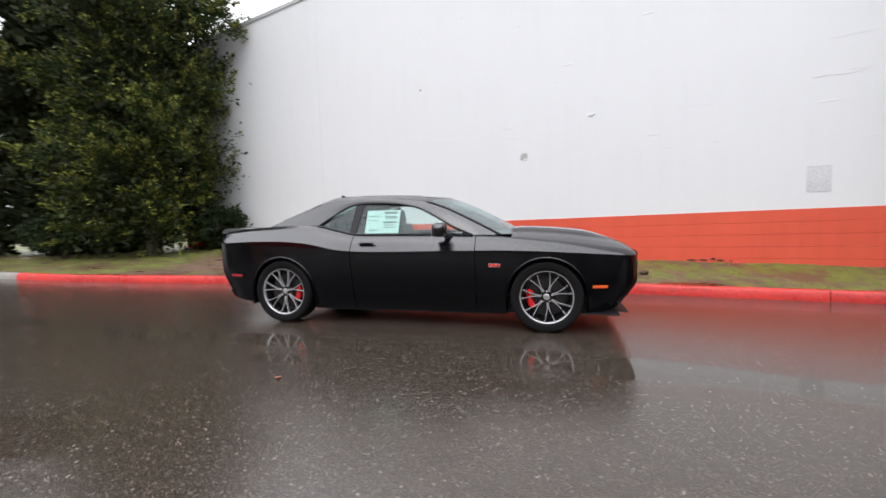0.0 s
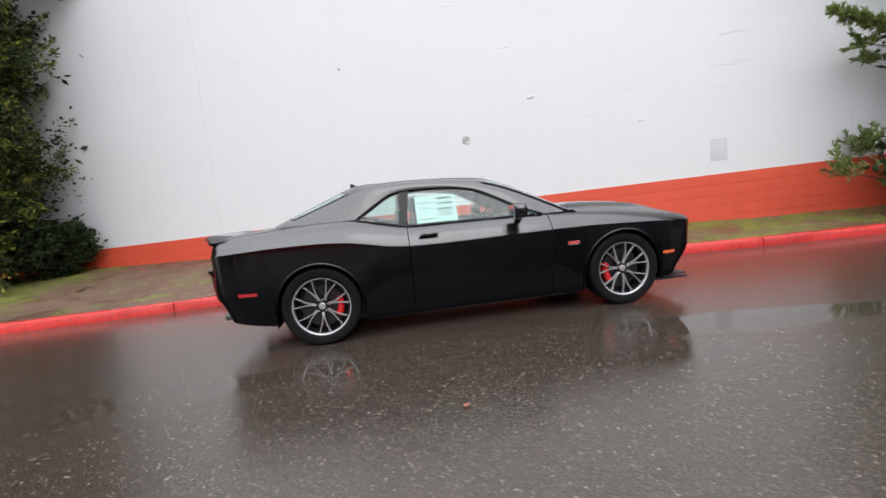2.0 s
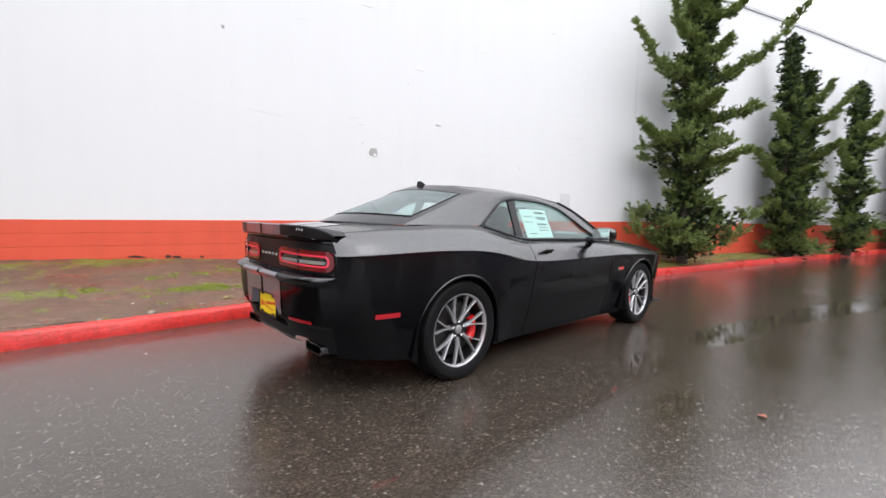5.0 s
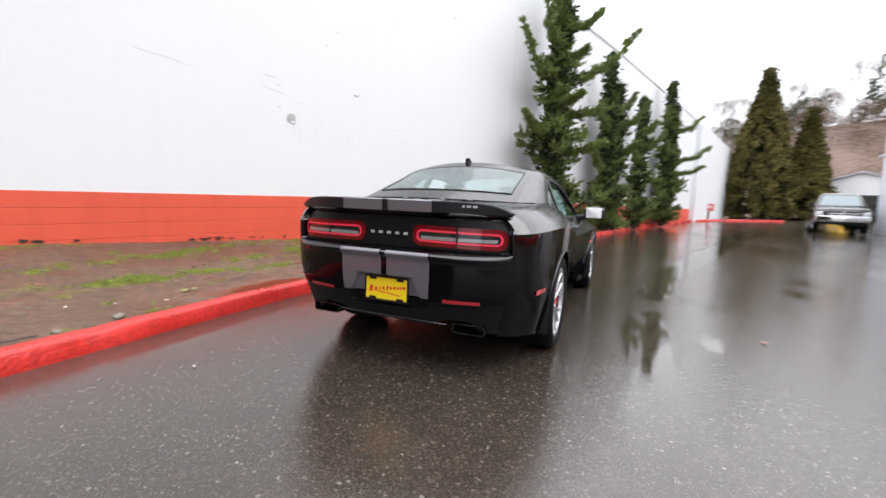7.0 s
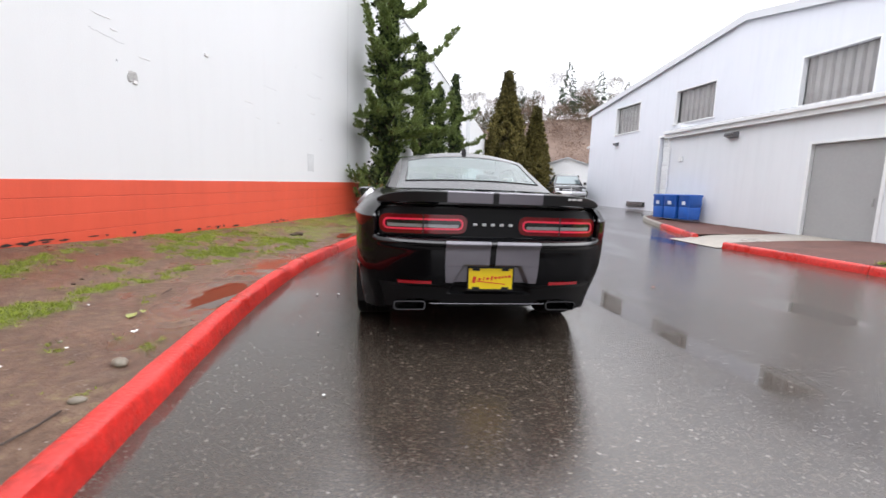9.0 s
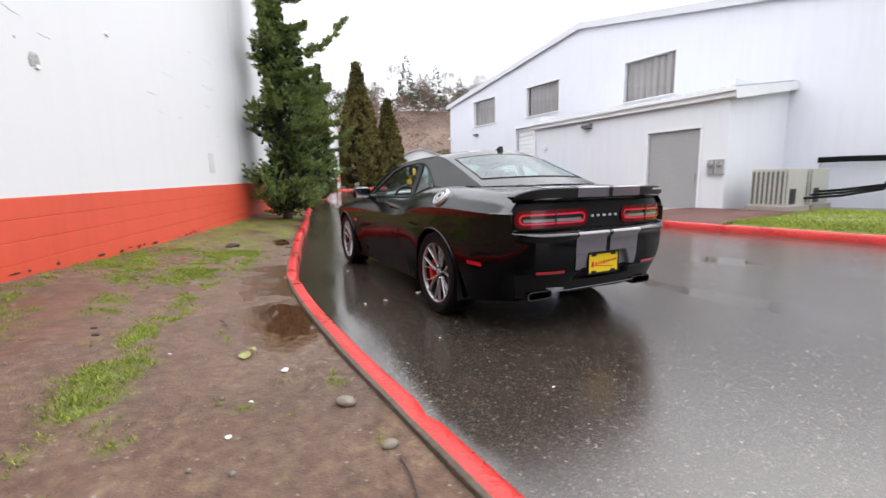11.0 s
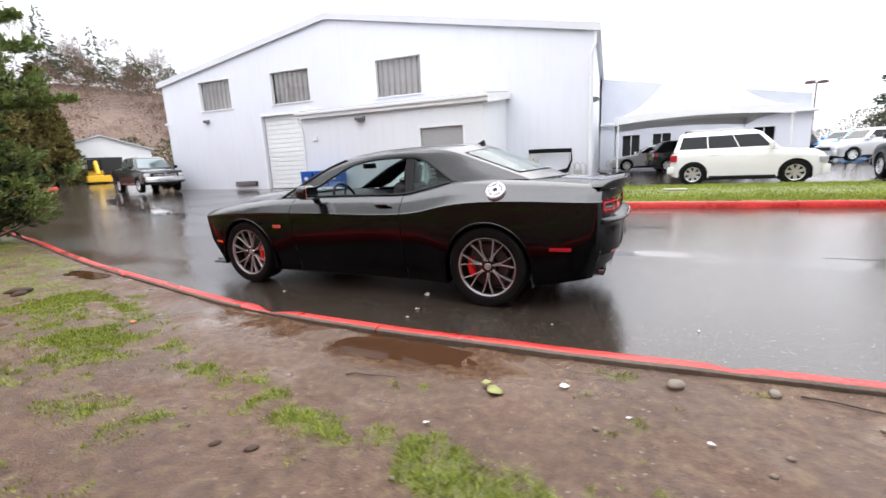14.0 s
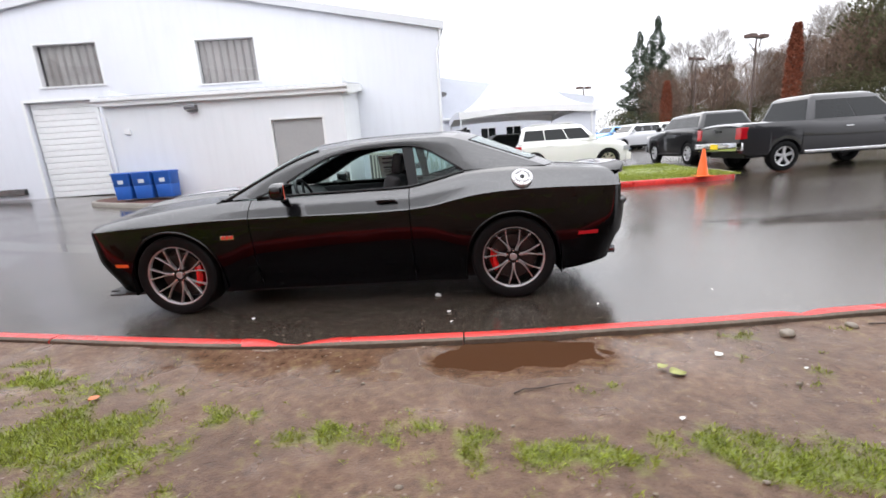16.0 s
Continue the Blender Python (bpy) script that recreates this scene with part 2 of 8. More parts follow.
ASPHALT = asphalt_material()
DIRT = soil_material("muddy_soil")
LAWN = soil_material("wet_turf", True)
WHITE_WALL = painted_wall_material("white_wall_paint", (0.74, 0.75, 0.76), 0.022)
RED_WALL = painted_wall_material("red_wall_paint", (0.70, 0.092, 0.045), 0.12)
BLUE_WHITE = painted_wall_material("pale_siding_paint", (0.70, 0.72, 0.78), 0.05)
ANNEX_WHITE = painted_wall_material("annex_paint", (0.72, 0.74, 0.77), 0.05)
TRIM_WHITE = mat("white_trim", (0.76, 0.77, 0.78), 0.5, vary=0.06, scale=3)
KERB_RED = mat("red_kerb_paint", (0.56, 0.028, 0.022), 0.35, vary=0.42, scale=7, bump=0.6, bump_scale=45, rough_vary=0.15)
KERB_GREY = mat("kerb_concrete", (0.27, 0.25, 0.22), 0.6, vary=0.3, scale=5, bump=0.5, bump_scale=60)
KERB_BACK = mat("dirty_kerb_concrete", (0.11, 0.085, 0.062), 0.7, vary=0.35, scale=8, bump=0.7, bump_scale=50)
CONCRETE = mat("apron_concrete", (0.33, 0.30, 0.26), 0.45, vary=0.2, scale=3, bump=0.3, bump_scale=80, rough_vary=0.2)
MULCH = mat("bark_mulch", (0.10, 0.042, 0.032), 0.8, vary=0.5, scale=12, bump=1.0, bump_scale=70)
DOOR_GREY = mat("grey_door_paint", (0.34, 0.34, 0.34), 0.5, vary=0.05)
STEEL = mat("galvanised_steel", (0.5, 0.5, 0.5), 0.4, 0.8, vary=0.1)
DARK_METAL = mat("dark_metal", (0.03, 0.03, 0.03), 0.45, 0.3)
BLACK_RUBBER = mat("black_rubber", (0.006, 0.006, 0.0065), 0.7, vary=0.15, scale=20, spec=0.15)
ROOF_METAL = mat("roof_metal", (0.45, 0.46, 0.48), 0.5, 0.3, vary=0.1)


# ---- geometry helpers ----
def mesh_of(bm, name, smooth=None):
    me = bpy.data.meshes.new(name)
    bm.normal_update()
    bm.to_mesh(me)
    bm.free()
    if smooth is not None:
        me.shade_smooth()
        if smooth < 179:
            me.set_sharp_from_angle(angle=radians(smooth))
    return me


def part(name, bm, material, parent=None, label="", smooth=None):
    """Links a bmesh as one mesh object, under a thing or a part."""
    ob = new(name, mesh_of(bm, name, smooth))
    ob.data.materials.append(material)
    if parent is not None:
        ob.parent = parent
    if label:
        ob["label"] = label
    return ob


def thing(name, label, category, m=None, group="", kind=""):
    ob = new(name)
    ob.empty_display_size = 0.2
    if m is not None:
        ob.matrix_basis = m
    return tagged(ob, label, category, group, kind)


def add_box(bm, x0, x1, y0, y1, z0, z1, bevel=0.0, m=None):
    r = bmesh.ops.create_cube(bm, size=1)
    vs = r["verts"]
    bmesh.ops.scale(bm, vec=(x1 - x0, y1 - y0, z1 - z0), verts=vs)
    bmesh.ops.translate(bm, vec=((x0 + x1) / 2, (y0 + y1) / 2, (z0 + z1) / 2), verts=vs)
    if bevel:
        es = list({e for v in vs for e in v.link_edges})
        out = bmesh.ops.bevel(bm, geom=es, offset=bevel, segments=2, affect="EDGES", profile=0.6)
        vs = list({v for f_ in out["faces"] for v in f_.verts} | {v for v in vs if v.is_valid})
    if m is not None:
        bmesh.ops.transform(bm, matrix=m, verts=vs)
    return bm


def box(x0, x1, y0, y1, z0, z1, bevel=0.0, m=None):
    return add_box(bmesh.new(), x0, x1, y0, y1, z0, z1, bevel, m)


def add_tube(bm, pts, radii, sides=8, cap=True):
    """A round bar along points, with a radius at each."""
    pts = [Vector(p) for p in pts]
    if isinstance(radii, (int, float)):
        radii = [radii] * len(pts)
    rings, up = [], None
    for i, p in enumerate(pts):
        d = (pts[min(i + 1, len(pts) - 1)] - pts[max(i - 1, 0)]).normalized()
        side = d.cross(Vector((0, 0, 1)) if abs(d.z) < 0.95 else Vector((1, 0, 0))).normalized() if up is None else (up - up.dot(d) * d).normalized()
        up = side
        other = d.cross(side)
        rings.append([bm.verts.new(p + radii[i] * (math.cos(a) * side + math.sin(a) * other)) for a in (2 * math.pi * k / sides for k in range(sides))])
    for a, b_ in zip(rings, rings[1:]):
        for k in range(sides):
            bm.faces.new((a[k], a[(k + 1) % sides], b_[(k + 1) % sides], b_[k]))
    if cap:
        bm.faces.new(rings[0][::-1])
        bm.faces.new(rings[-1])
    return bm


def tube(pts, radii, sides=8, cap=True):
    return add_tube(bmesh.new(), pts, radii, sides, cap)


def add_lathe(bm, profile, sides=32, axis="z", close=False):
    """Turns (radius, height) points round an axis."""
    rings = []
    for r, h in profile:
        ring = []
        for k in range(sides):
            a = 2 * math.pi * k / sides
            c, s = r * math.cos(a), r * math.sin(a)
            ring.append(bm.verts.new((c, s, h) if axis == "z" else (c, h, s)))
        rings.append(ring)
    if close:
        rings.append(rings[0])
    for a, b_ in zip(rings, rings[1:]):
        for k in range(sides):
            bm.faces.new((a[k], a[(k + 1) % sides], b_[(k + 1) % sides], b_[k]))
    return bm


def lathe(profile, sides=32, axis="z", close=False):
    return add_lathe(bmesh.new(), profile, sides, axis, close)


def grid_faces(bm, rows, flip=False, closed=False):
    """Faces between rows of points of equal length."""
    vr = [[bm.verts.new(p) for p in row] for row in rows]
    for a, b_ in zip(vr, vr[1:]):
        n = len(a)
        for k in range(n if closed else n - 1):
            q = (a[k], a[(k + 1) % n], b_[(k + 1) % n], b_[k])
            bm.faces.new(q[::-1] if flip else q)
    return vr


def loft_rows(rows):
    bm = bmesh.new()
    grid_faces(bm, rows)
    bmesh.ops.recalc_face_normals(bm, faces=bm.faces)
    return bm


def prism(bm, outline, axis, a, b_):
    """A flat outline of (u, v) drawn out along an axis from a to b."""
    def at(u, v, w):
        return {"x": (w, u, v), "y": (u, w, v), "z": (u, v, w)}[axis]
    p0, p1 = [bm.verts.new(at(u, v, a)) for u, v in outline], [bm.verts.new(at(u, v, b_)) for u, v in outline]
    bm.faces.new(p0)
    bm.faces.new(p1[::-1])
    n = len(outline)
    for i in range(n):
        bm.faces.new((p0[i], p1[i], p1[(i + 1) % n], p0[(i + 1) % n]))
    bmesh.ops.recalc_face_normals(bm, faces=bm.faces)
    return bm


def curve_at(points, x):
    """A smooth curve through (x, value) points in rising x."""
    if x <= points[0][0]:
        return points[0][1]
    if x >= points[-1][0]:
        return points[-1][1]
    for i in range(len(points) - 1):
        if x <= points[i + 1][0]:
            (x0, y0), (x1, y1) = points[i], points[i + 1]
            m0 = (y1 - points[i - 1][1]) / (x1 - points[i - 1][0]) if i else (y1 - y0) / (x1 - x0)
            m1 = (points[i + 2][1] - y0) / (points[i + 2][0] - x0) if i + 2 < len(points) else (y1 - y0) / (x1 - x0)
            h = x1 - x0
            s = (x - x0) / h
            return (2 * s**3 - 3 * s**2 + 1) * y0 + (s**3 - 2 * s**2 + s) * h * m0 + (3 * s**2 - 2 * s**3) * y1 + (s**3 - s**2) * h * m1


def ease(a, b_, x):
    t = min(1, max(0, (x - a) / (b_ - a)))
    return t * t * (3 - 2 * t)


def ramp_up(v, a=4.0):
    return 0 if v < 0 else v * v / (2 * a) if v < a else v - a / 2


def ground_z(x, y):
    """The paved ground: level round the car, rising gently beyond it."""
    return 0.02 * ramp_up(min(x, 45) - 2) + 0.02 * ramp_up(min(-y, 40) - 3)


# ---- ground ----
def spaced(a, b_, step, outer):
    core = [a + i * step for i in range(int(round((b_ - a) / step)) + 1)]
    return [a - o for o in reversed(outer)] + core + [b_ + o for o in outer]


STREAM = [(-7, -1.30), (-5, -1.45), (-3.2, -1.70), (-2, -1.60), (0, -1.62), (1.5, -1.75), (3.2, -2.02), (6.5, -2.85), (12, -4.4), (18, -6.4), (27, -11.4)]


def standing_water(x, y):
    """Where rain stands on the asphalt: along the seam, in the gutter and in shallow dips."""
    lane = curve_at(STREAM, x) + 0.05 * noise.noise(Vector((x * 1.3, 0, 3)))
    half = 0.15 + 0.07 * noise.noise(Vector((x * 0.8, 4, 1))) + 0.012 * max(0, x)
    w = 1.35 * ease(half * 1.5, half * 0.8, abs(y - lane)) * ease(-4.8, -2.9, x) * ease(26, 20, x) * ease(-0.45, -0.1, noise.noise(Vector((x * 0.7, 9, 2))))
    for px, py, a, b_ in ((-1.5, -3.6, 0.5, 0.22), (-0.7, -2.1, 0.3, 0.10), (-1.25, -3.35, 0.25, 0.1)):
        w = max(w, 1.2 * ease(1.3, 0.7, math.hypot((x - px) / a, (y - py) / b_)))
    n = noise.noise(Vector((x * 0.35, y * 0.9, 2.0))) + 0.5 * noise.noise(Vector((x * 0.9, y * 2.0, 5.0)))
    return min(1.35, max(w, ease(0.15, 0.65, n) * 0.8, 0.38 * ease(4.0, 12.0, x) * ease(-0.4, 0.2, n)))


def build_ground():
    bm = bmesh.new()
    xs = spaced(-24, 48, 1.0, (8, 25, 80, 300, 900))
    xs = sorted({*xs, *[-9 + 0.1 * i for i in range(261)]})
    ys = spaced(-45, 20, 1.0, (8, 25, 80, 300, 900))
    ys = sorted({*ys, *[-7.4 + 0.2 * i for i in range(51)], *[-4.0 + 0.05 * i for i in range(57)]})
    grid_faces(bm, [[(x, y, ground_z(x, y)) for y in ys] for x in xs], flip=True)
    ob = tagged(part("ground", bm, ASPHALT, smooth=180), "wet dark asphalt with puddles and pale stone chips", "asphalt", kind="structure")
    film = ob.data.attributes.new("water", "FLOAT", "POINT")
    film.data.foreach_set("value", [standing_water(v.co.x, v.co.y) for v in ob.data.vertices])


build_ground()

# the kerb of the soil strip beside the car (front edge), and that of the island across the road
KERB_NEAR = [(-13.0, 1.93), (-11.0, 1.78), (-8.5, 1.57), (-6.2, 1.61), (-4.6, 1.67), (-3.2, 1.77), (-2.0, 1.85), (-0.8, 1.87), (0.2, 1.83), (1.0, 1.73), (2.3, 1.49), (3.9, 1.23), (5.6, 0.87), (7.7, 0.41), (10.4, -0.05), (12.2, -0.45), (15.0, -1.03), (17.9, -1.65), (22.0, -2.68), (26.0, -3.78), (30.0, -4.98), (33.5, -6.33), (36.0, -8.03), (37.2, -10.23), (37.6, -12.63)]
KERB_FAR = [(3.45, -6.62), (2.0, -6.60), (0.6, -6.60), (-1.5, -6.72), (-4.0, -6.82), (-6.0, -6.86), (-7.4, -6.90), (-8.1, -7.08), (-8.55, -7.45), (-8.7, -8.0), (-8.65, -9.2), (-8.5, -11.2)]
KERB_BED = [(5.1, -7.12), (6.2, -7.48), (7.6, -7.95), (9.2, -8.5), (10.6, -9.05), (11.5, -9.6), (11.7, -10.3), (11.4, -11.1), (10.75, -11.6)]


def resample(line, step):
    out, carry = [Vector((*line[0], 0))], 0.0
    for a, b_ in zip(line, line[1:]):
        a, b_ = Vector((*a, 0)), Vector((*b_, 0))
        d, pos = (b_ - a).length, step - carry
        while pos <= d:
            out.append(a.lerp(b_, pos / d))
            pos += step
        carry = d - (pos - step)
    return out


def smooth_line(line, turns=2):
    for _ in range(turns):
        out = [line[0]]
        for a, b_ in zip(line, line[1:]):
            out += [(a[0] * 0.75 + b_[0] * 0.25, a[1] * 0.75 + b_[1] * 0.25), (a[0] * 0.25 + b_[0] * 0.75, a[1] * 0.25 + b_[1] * 0.75)]
        line = out + [line[-1]]
    return line


def build_kerb(name, line, label, painted, side, run=3.05, width=0.15, high=0.14, broken=()):
    """A cast kerb in lengths with open joints; side: +1 when the soil lies to the left of the line's run."""
    root = thing(name, label, "kerb", kind="structure")
    pts = resample(smooth_line(line), 0.12)
    per = max(2, int(run / 0.12))
    for s in range(0, len(pts) - 1, per):
        seg = pts[s:s + per + 1]
        if len(seg) < 2:
            continue
        bm, rows = bmesh.new(), []
        for i, p in enumerate(seg):
            j = s + i
            d = (pts[min(j + 1, len(pts) - 1)] - pts[max(j - 1, 0)]).normalized()
            n = Vector((-d.y, d.x, 0)) * side
            if i == 0:
                p = p + d * 0.006
            if i == len(seg) - 1:
                p = p - d * 0.006
            z = ground_z(p.x, p.y)
            top = z + high + 0.006 * noise.noise(p * 2.3)
            wob = 0.007 * noise.noise(p * 3.1 + Vector((5, 0, 0)))
            dip = 0.0
            for cx, cw, cd in broken:
                dip = max(dip, cd * max(0, 1 - abs(p.x - cx) / cw))
            prof = [(0.0, -0.06), (0.008 + wob, 0.02), (0.02 + wob + dip * 0.5, high - 0.03 - dip), (0.034 + dip * 0.6, high - 0.008 - dip), (0.055 + dip * 0.4, high - dip * 0.9), (width - 0.025, high - dip * 0.3), (width - 0.006, high - 0.012), (width, high - 0.05), (width, -0.06)]
            rows.append([p + n * u + Vector((0, 0, z + h + (top - z - high if h > 0.05 else 0))) for u, h in prof])
        vr = grid_faces(bm, rows)
        bm.faces.new(vr[0][::-1])
        bm.faces.new(vr[-1])
        bmesh.ops.recalc_face_normals(bm, faces=bm.faces)
        mid = seg[len(seg) // 2]
        for f_ in bm.faces:
            # the paint stops at the back edge, where bare concrete meets the soil
            if len(f_.verts) == 4:
                along = sum((v.co for v in f_.verts), Vector()) / 4
                j = min(range(len(seg)), key=lambda q: (seg[q] - Vector((along.x, along.y, 0))).length)
                d = (seg[min(j + 1, len(seg) - 1)] - seg[max(j - 1, 0)]).normalized()
                if (along - seg[j]).dot(Vector((-d.y, d.x, 0)) * side) > width - 0.022 + 0.012 * noise.noise(along * 9):
                    f_.material_index = 1
        ks = part("kerb_stone", bm, KERB_RED if painted(mid.x, mid.y) else KERB_GREY, root, smooth=40)
        ks.data.materials.append(KERB_BACK)
    return root


build_kerb("kerb_1", KERB_NEAR, "red-painted concrete kerb, chipped and wet, along the soil strip", lambda x, y: x > -8.6, 1, broken=((0.10, 0.22, 0.05), (-3.15, 0.07, 0.03)))
build_kerb("kerb_2", KERB_FAR, "red-painted concrete kerb round a grass island", lambda x, y: x > -7.6, 1)
build_kerb("kerb_3", KERB_BED, "grey concrete kerb with a red end round a mulch bed", lambda x, y: x < 6.7, -1)

WALL_ANGLE, WALL_Y = -17.0, 4.393
WALL_M = pose(0, WALL_Y, 0, 0, 0, WALL_ANGLE)
WALL_INV = WALL_M.inverted()


def wall_y(x):
    return WALL_Y + math.tan(radians(WALL_ANGLE)) * x


def wall_foot(s):
    """The soil's height along the foot of the white wall."""
    return curve_at([(-14, 0.42), (-6, 0.42), (-1, 0.37), (3, 0.31), (7, 0.31), (14, 0.40), (33, 0.52), (50, 0.75)], s)


NEAR_LINE = smooth_line(KERB_NEAR)


def kerb_back(x):
    for a, b_ in zip(NEAR_LINE, NEAR_LINE[1:]):
        if a[0] <= x <= b_[0]:
            return a[1] + (b_[1] - a[1]) * (x - a[0]) / max(1e-6, b_[0] - a[0])
    return NEAR_LINE[0][1] if x < NEAR_LINE[0][0] else NEAR_LINE[-1][1]


def soil_z(x, y):
    """Height of the soil strip between the kerb and the wall."""
    k, w = kerb_back(x) + 0.15, wall_y(x)
    if w - k < 0.05:
        return ground_z(x, k) + 0.12
    t = min(1, max(0, (y - k) / (w - k)))
    z0 = ground_z(x, k - 0.15) + curve_at([(-6, 0.105), (-4.5, 0.108), (-3, 0.106), (-0.5, 0.106), (1.5, 0.110), (4, 0.115)], x)
    s = (WALL_INV @ Vector((x, y, 0))).x
    z = z0 + (wall_foot(s) - z0) * t**1.6
    p = Vector((x, y, 0))
    z += 0.025 * noise.noise(p * 0.9) * ease(0.0, 0.25, t) + 0.010 * noise.noise(p * 3.7) + 0.004 * noise.noise(p * 11)
    # puddle hollow beside the kerb
    d = math.hypot((x + 1.30) / 0.75, (y - 2.21) / 0.30)
    return z - 0.02 * max(0, 1 - d * d)


# places where the grass has held: x, y, half-length, half-width, cover
TURF_SPOTS = [(0.75, 2.85, 0.75, 0.42, 1), (2.4, 2.45, 1.3, 0.50, 1), (4.2, 2.2, 1.6, 0.8, 1), (0.0, 2.75, 0.45, 0.22, 0.6), (-0.36, 2.93, 0.30, 0.16, 1), (-0.70, 2.98, 0.26, 0.26, 1), (-1.08, 3.02, 0.22, 0.14, 0.9), (-1.62, 2.63, 0.24, 0.10, 0.9), (-1.45, 3.16, 0.40, 0.20, 0.95), (-1.85, 3.10, 0.26, 0.13, 0.95), (-2.2, 3.16, 0.45, 0.20, 0.85), (-2.64, 2.06, 0.15, 0.08, 1), (-0.55, 3.45, 0.45, 0.20, 0.8), (0.4, 4.12, 1.6, 0.16, 0.9), (-2.7, 3.05, 0.30, 0.14, 0.6), (-3.0, 5.1, 2.2, 0.35, 0.9), (-5.2, 2.5, 2.2, 0.35, 0.8), (-5.5, 4.2, 2.4, 0.7, 0.55), (1.7, 3.45, 0.9, 0.38, 0.8), (3.0, 3.2, 1.1, 0.7, 0.95), (-1.6, 4.0, 1.7, 0.22, 0.75), (-4.3, 3.4, 1.5, 0.35, 0.75)]


def ragged(x, y, seed):
    """Uneven cover at four scales, about -1 to 1."""
    p = Vector((x, y, seed))
    return 0.40 * noise.noise(p * 2.1) + 0.50 * noise.noise(p * 4.7) + 0.50 * noise.noise(p * 10.0) + 0.35 * noise.noise(p * 23.0)


def turf(x, y):
    """How thick the grass stands, 0 to 1."""
    base = max(0.92 * ease(2.6, 4.8, x), 0.92 * ease(-5.5, -8.0, x), 0.86 * ease(-0.2, 1.1, x) * ease(0.30, 0.70, y - kerb_back(x)))
    base -= 0.45 * ease(1.4, 0.4, math.hypot((x - 2.3) / 0.8, (y - 3.15) / 0.30))
    for cx, cy, a, b_, k in TURF_SPOTS:
        d = math.hypot((x - cx) / a, (y - cy) / b_)
        if d < 1.7:
            base = max(base, k * ease(1.65, 0.15, d))
    base += 0.10 * ease(2.5, 2.9, y + 0.08 * x)
    return ease(0.56, 1.18, 0.86 * base + 0.08 + 0.98 * ragged(x, y, 7.0)) * ease(0.02, 0.14, y - kerb_back(x) - 0.15)


def dampness(x, y):
    """Where water seeps along the kerb and in the trodden hollows."""
    k = y - kerb_back(x) - 0.15
    n = 0.5 + 0.5 * noise.noise(Vector((x * 2.3, y * 3.1, 1.0))) + 0.25 * noise.noise(Vector((x * 7, y * 8, 3.0)))
    seep = ease(0.75, 0.25, k) * ease(1.6, 0.6, x) * ease(-3.4, -1.6, x)
    hollow = 0.75 * ease(0.62, 0.85, n)
    return max(seep * ease(0.2, 0.5, n), hollow) * (1 - turf(x, y))


def build_soil():
    bm = bmesh.new()
    rows = []
    xs = [-30, -24, -19, -16] + [-14 + 0.5 * i for i in range(14)] + [-7 + 0.06 * i for i in range(250)] + [8 + 0.4 * i for i in range(62)] + [33 + 0.5 * i for i in range(9)]
    for x in xs:
        k, w = kerb_back(x) + 0.15, wall_y(x) + 0.05
        if x < -10.2:
            w = k + 14
        w = max(w, k + 0.3)
        rows.append([(x, k + (w - k) * j / 44, soil_z(x, k + (w - k) * j / 44) if x >= -10.2 else 0.14 + 0.25 * j / 64) for j in range(65)])
    grid_faces(bm, rows, flip=True)
    ob = tagged(part("soil_strip", bm, DIRT, smooth=180), "muddy soil with thin grass between kerb and wall", "soil", kind="structure")
    cover = ob.data.attributes.new("turf", "FLOAT", "POINT")
    cover.data.foreach_set("value", [turf(v.co.x, v.co.y) for v in ob.data.vertices])
    damp = ob.data.attributes.new("damp", "FLOAT", "POINT")
    damp.data.foreach_set("value", [dampness(v.co.x, v.co.y) for v in ob.data.vertices])


build_soil()


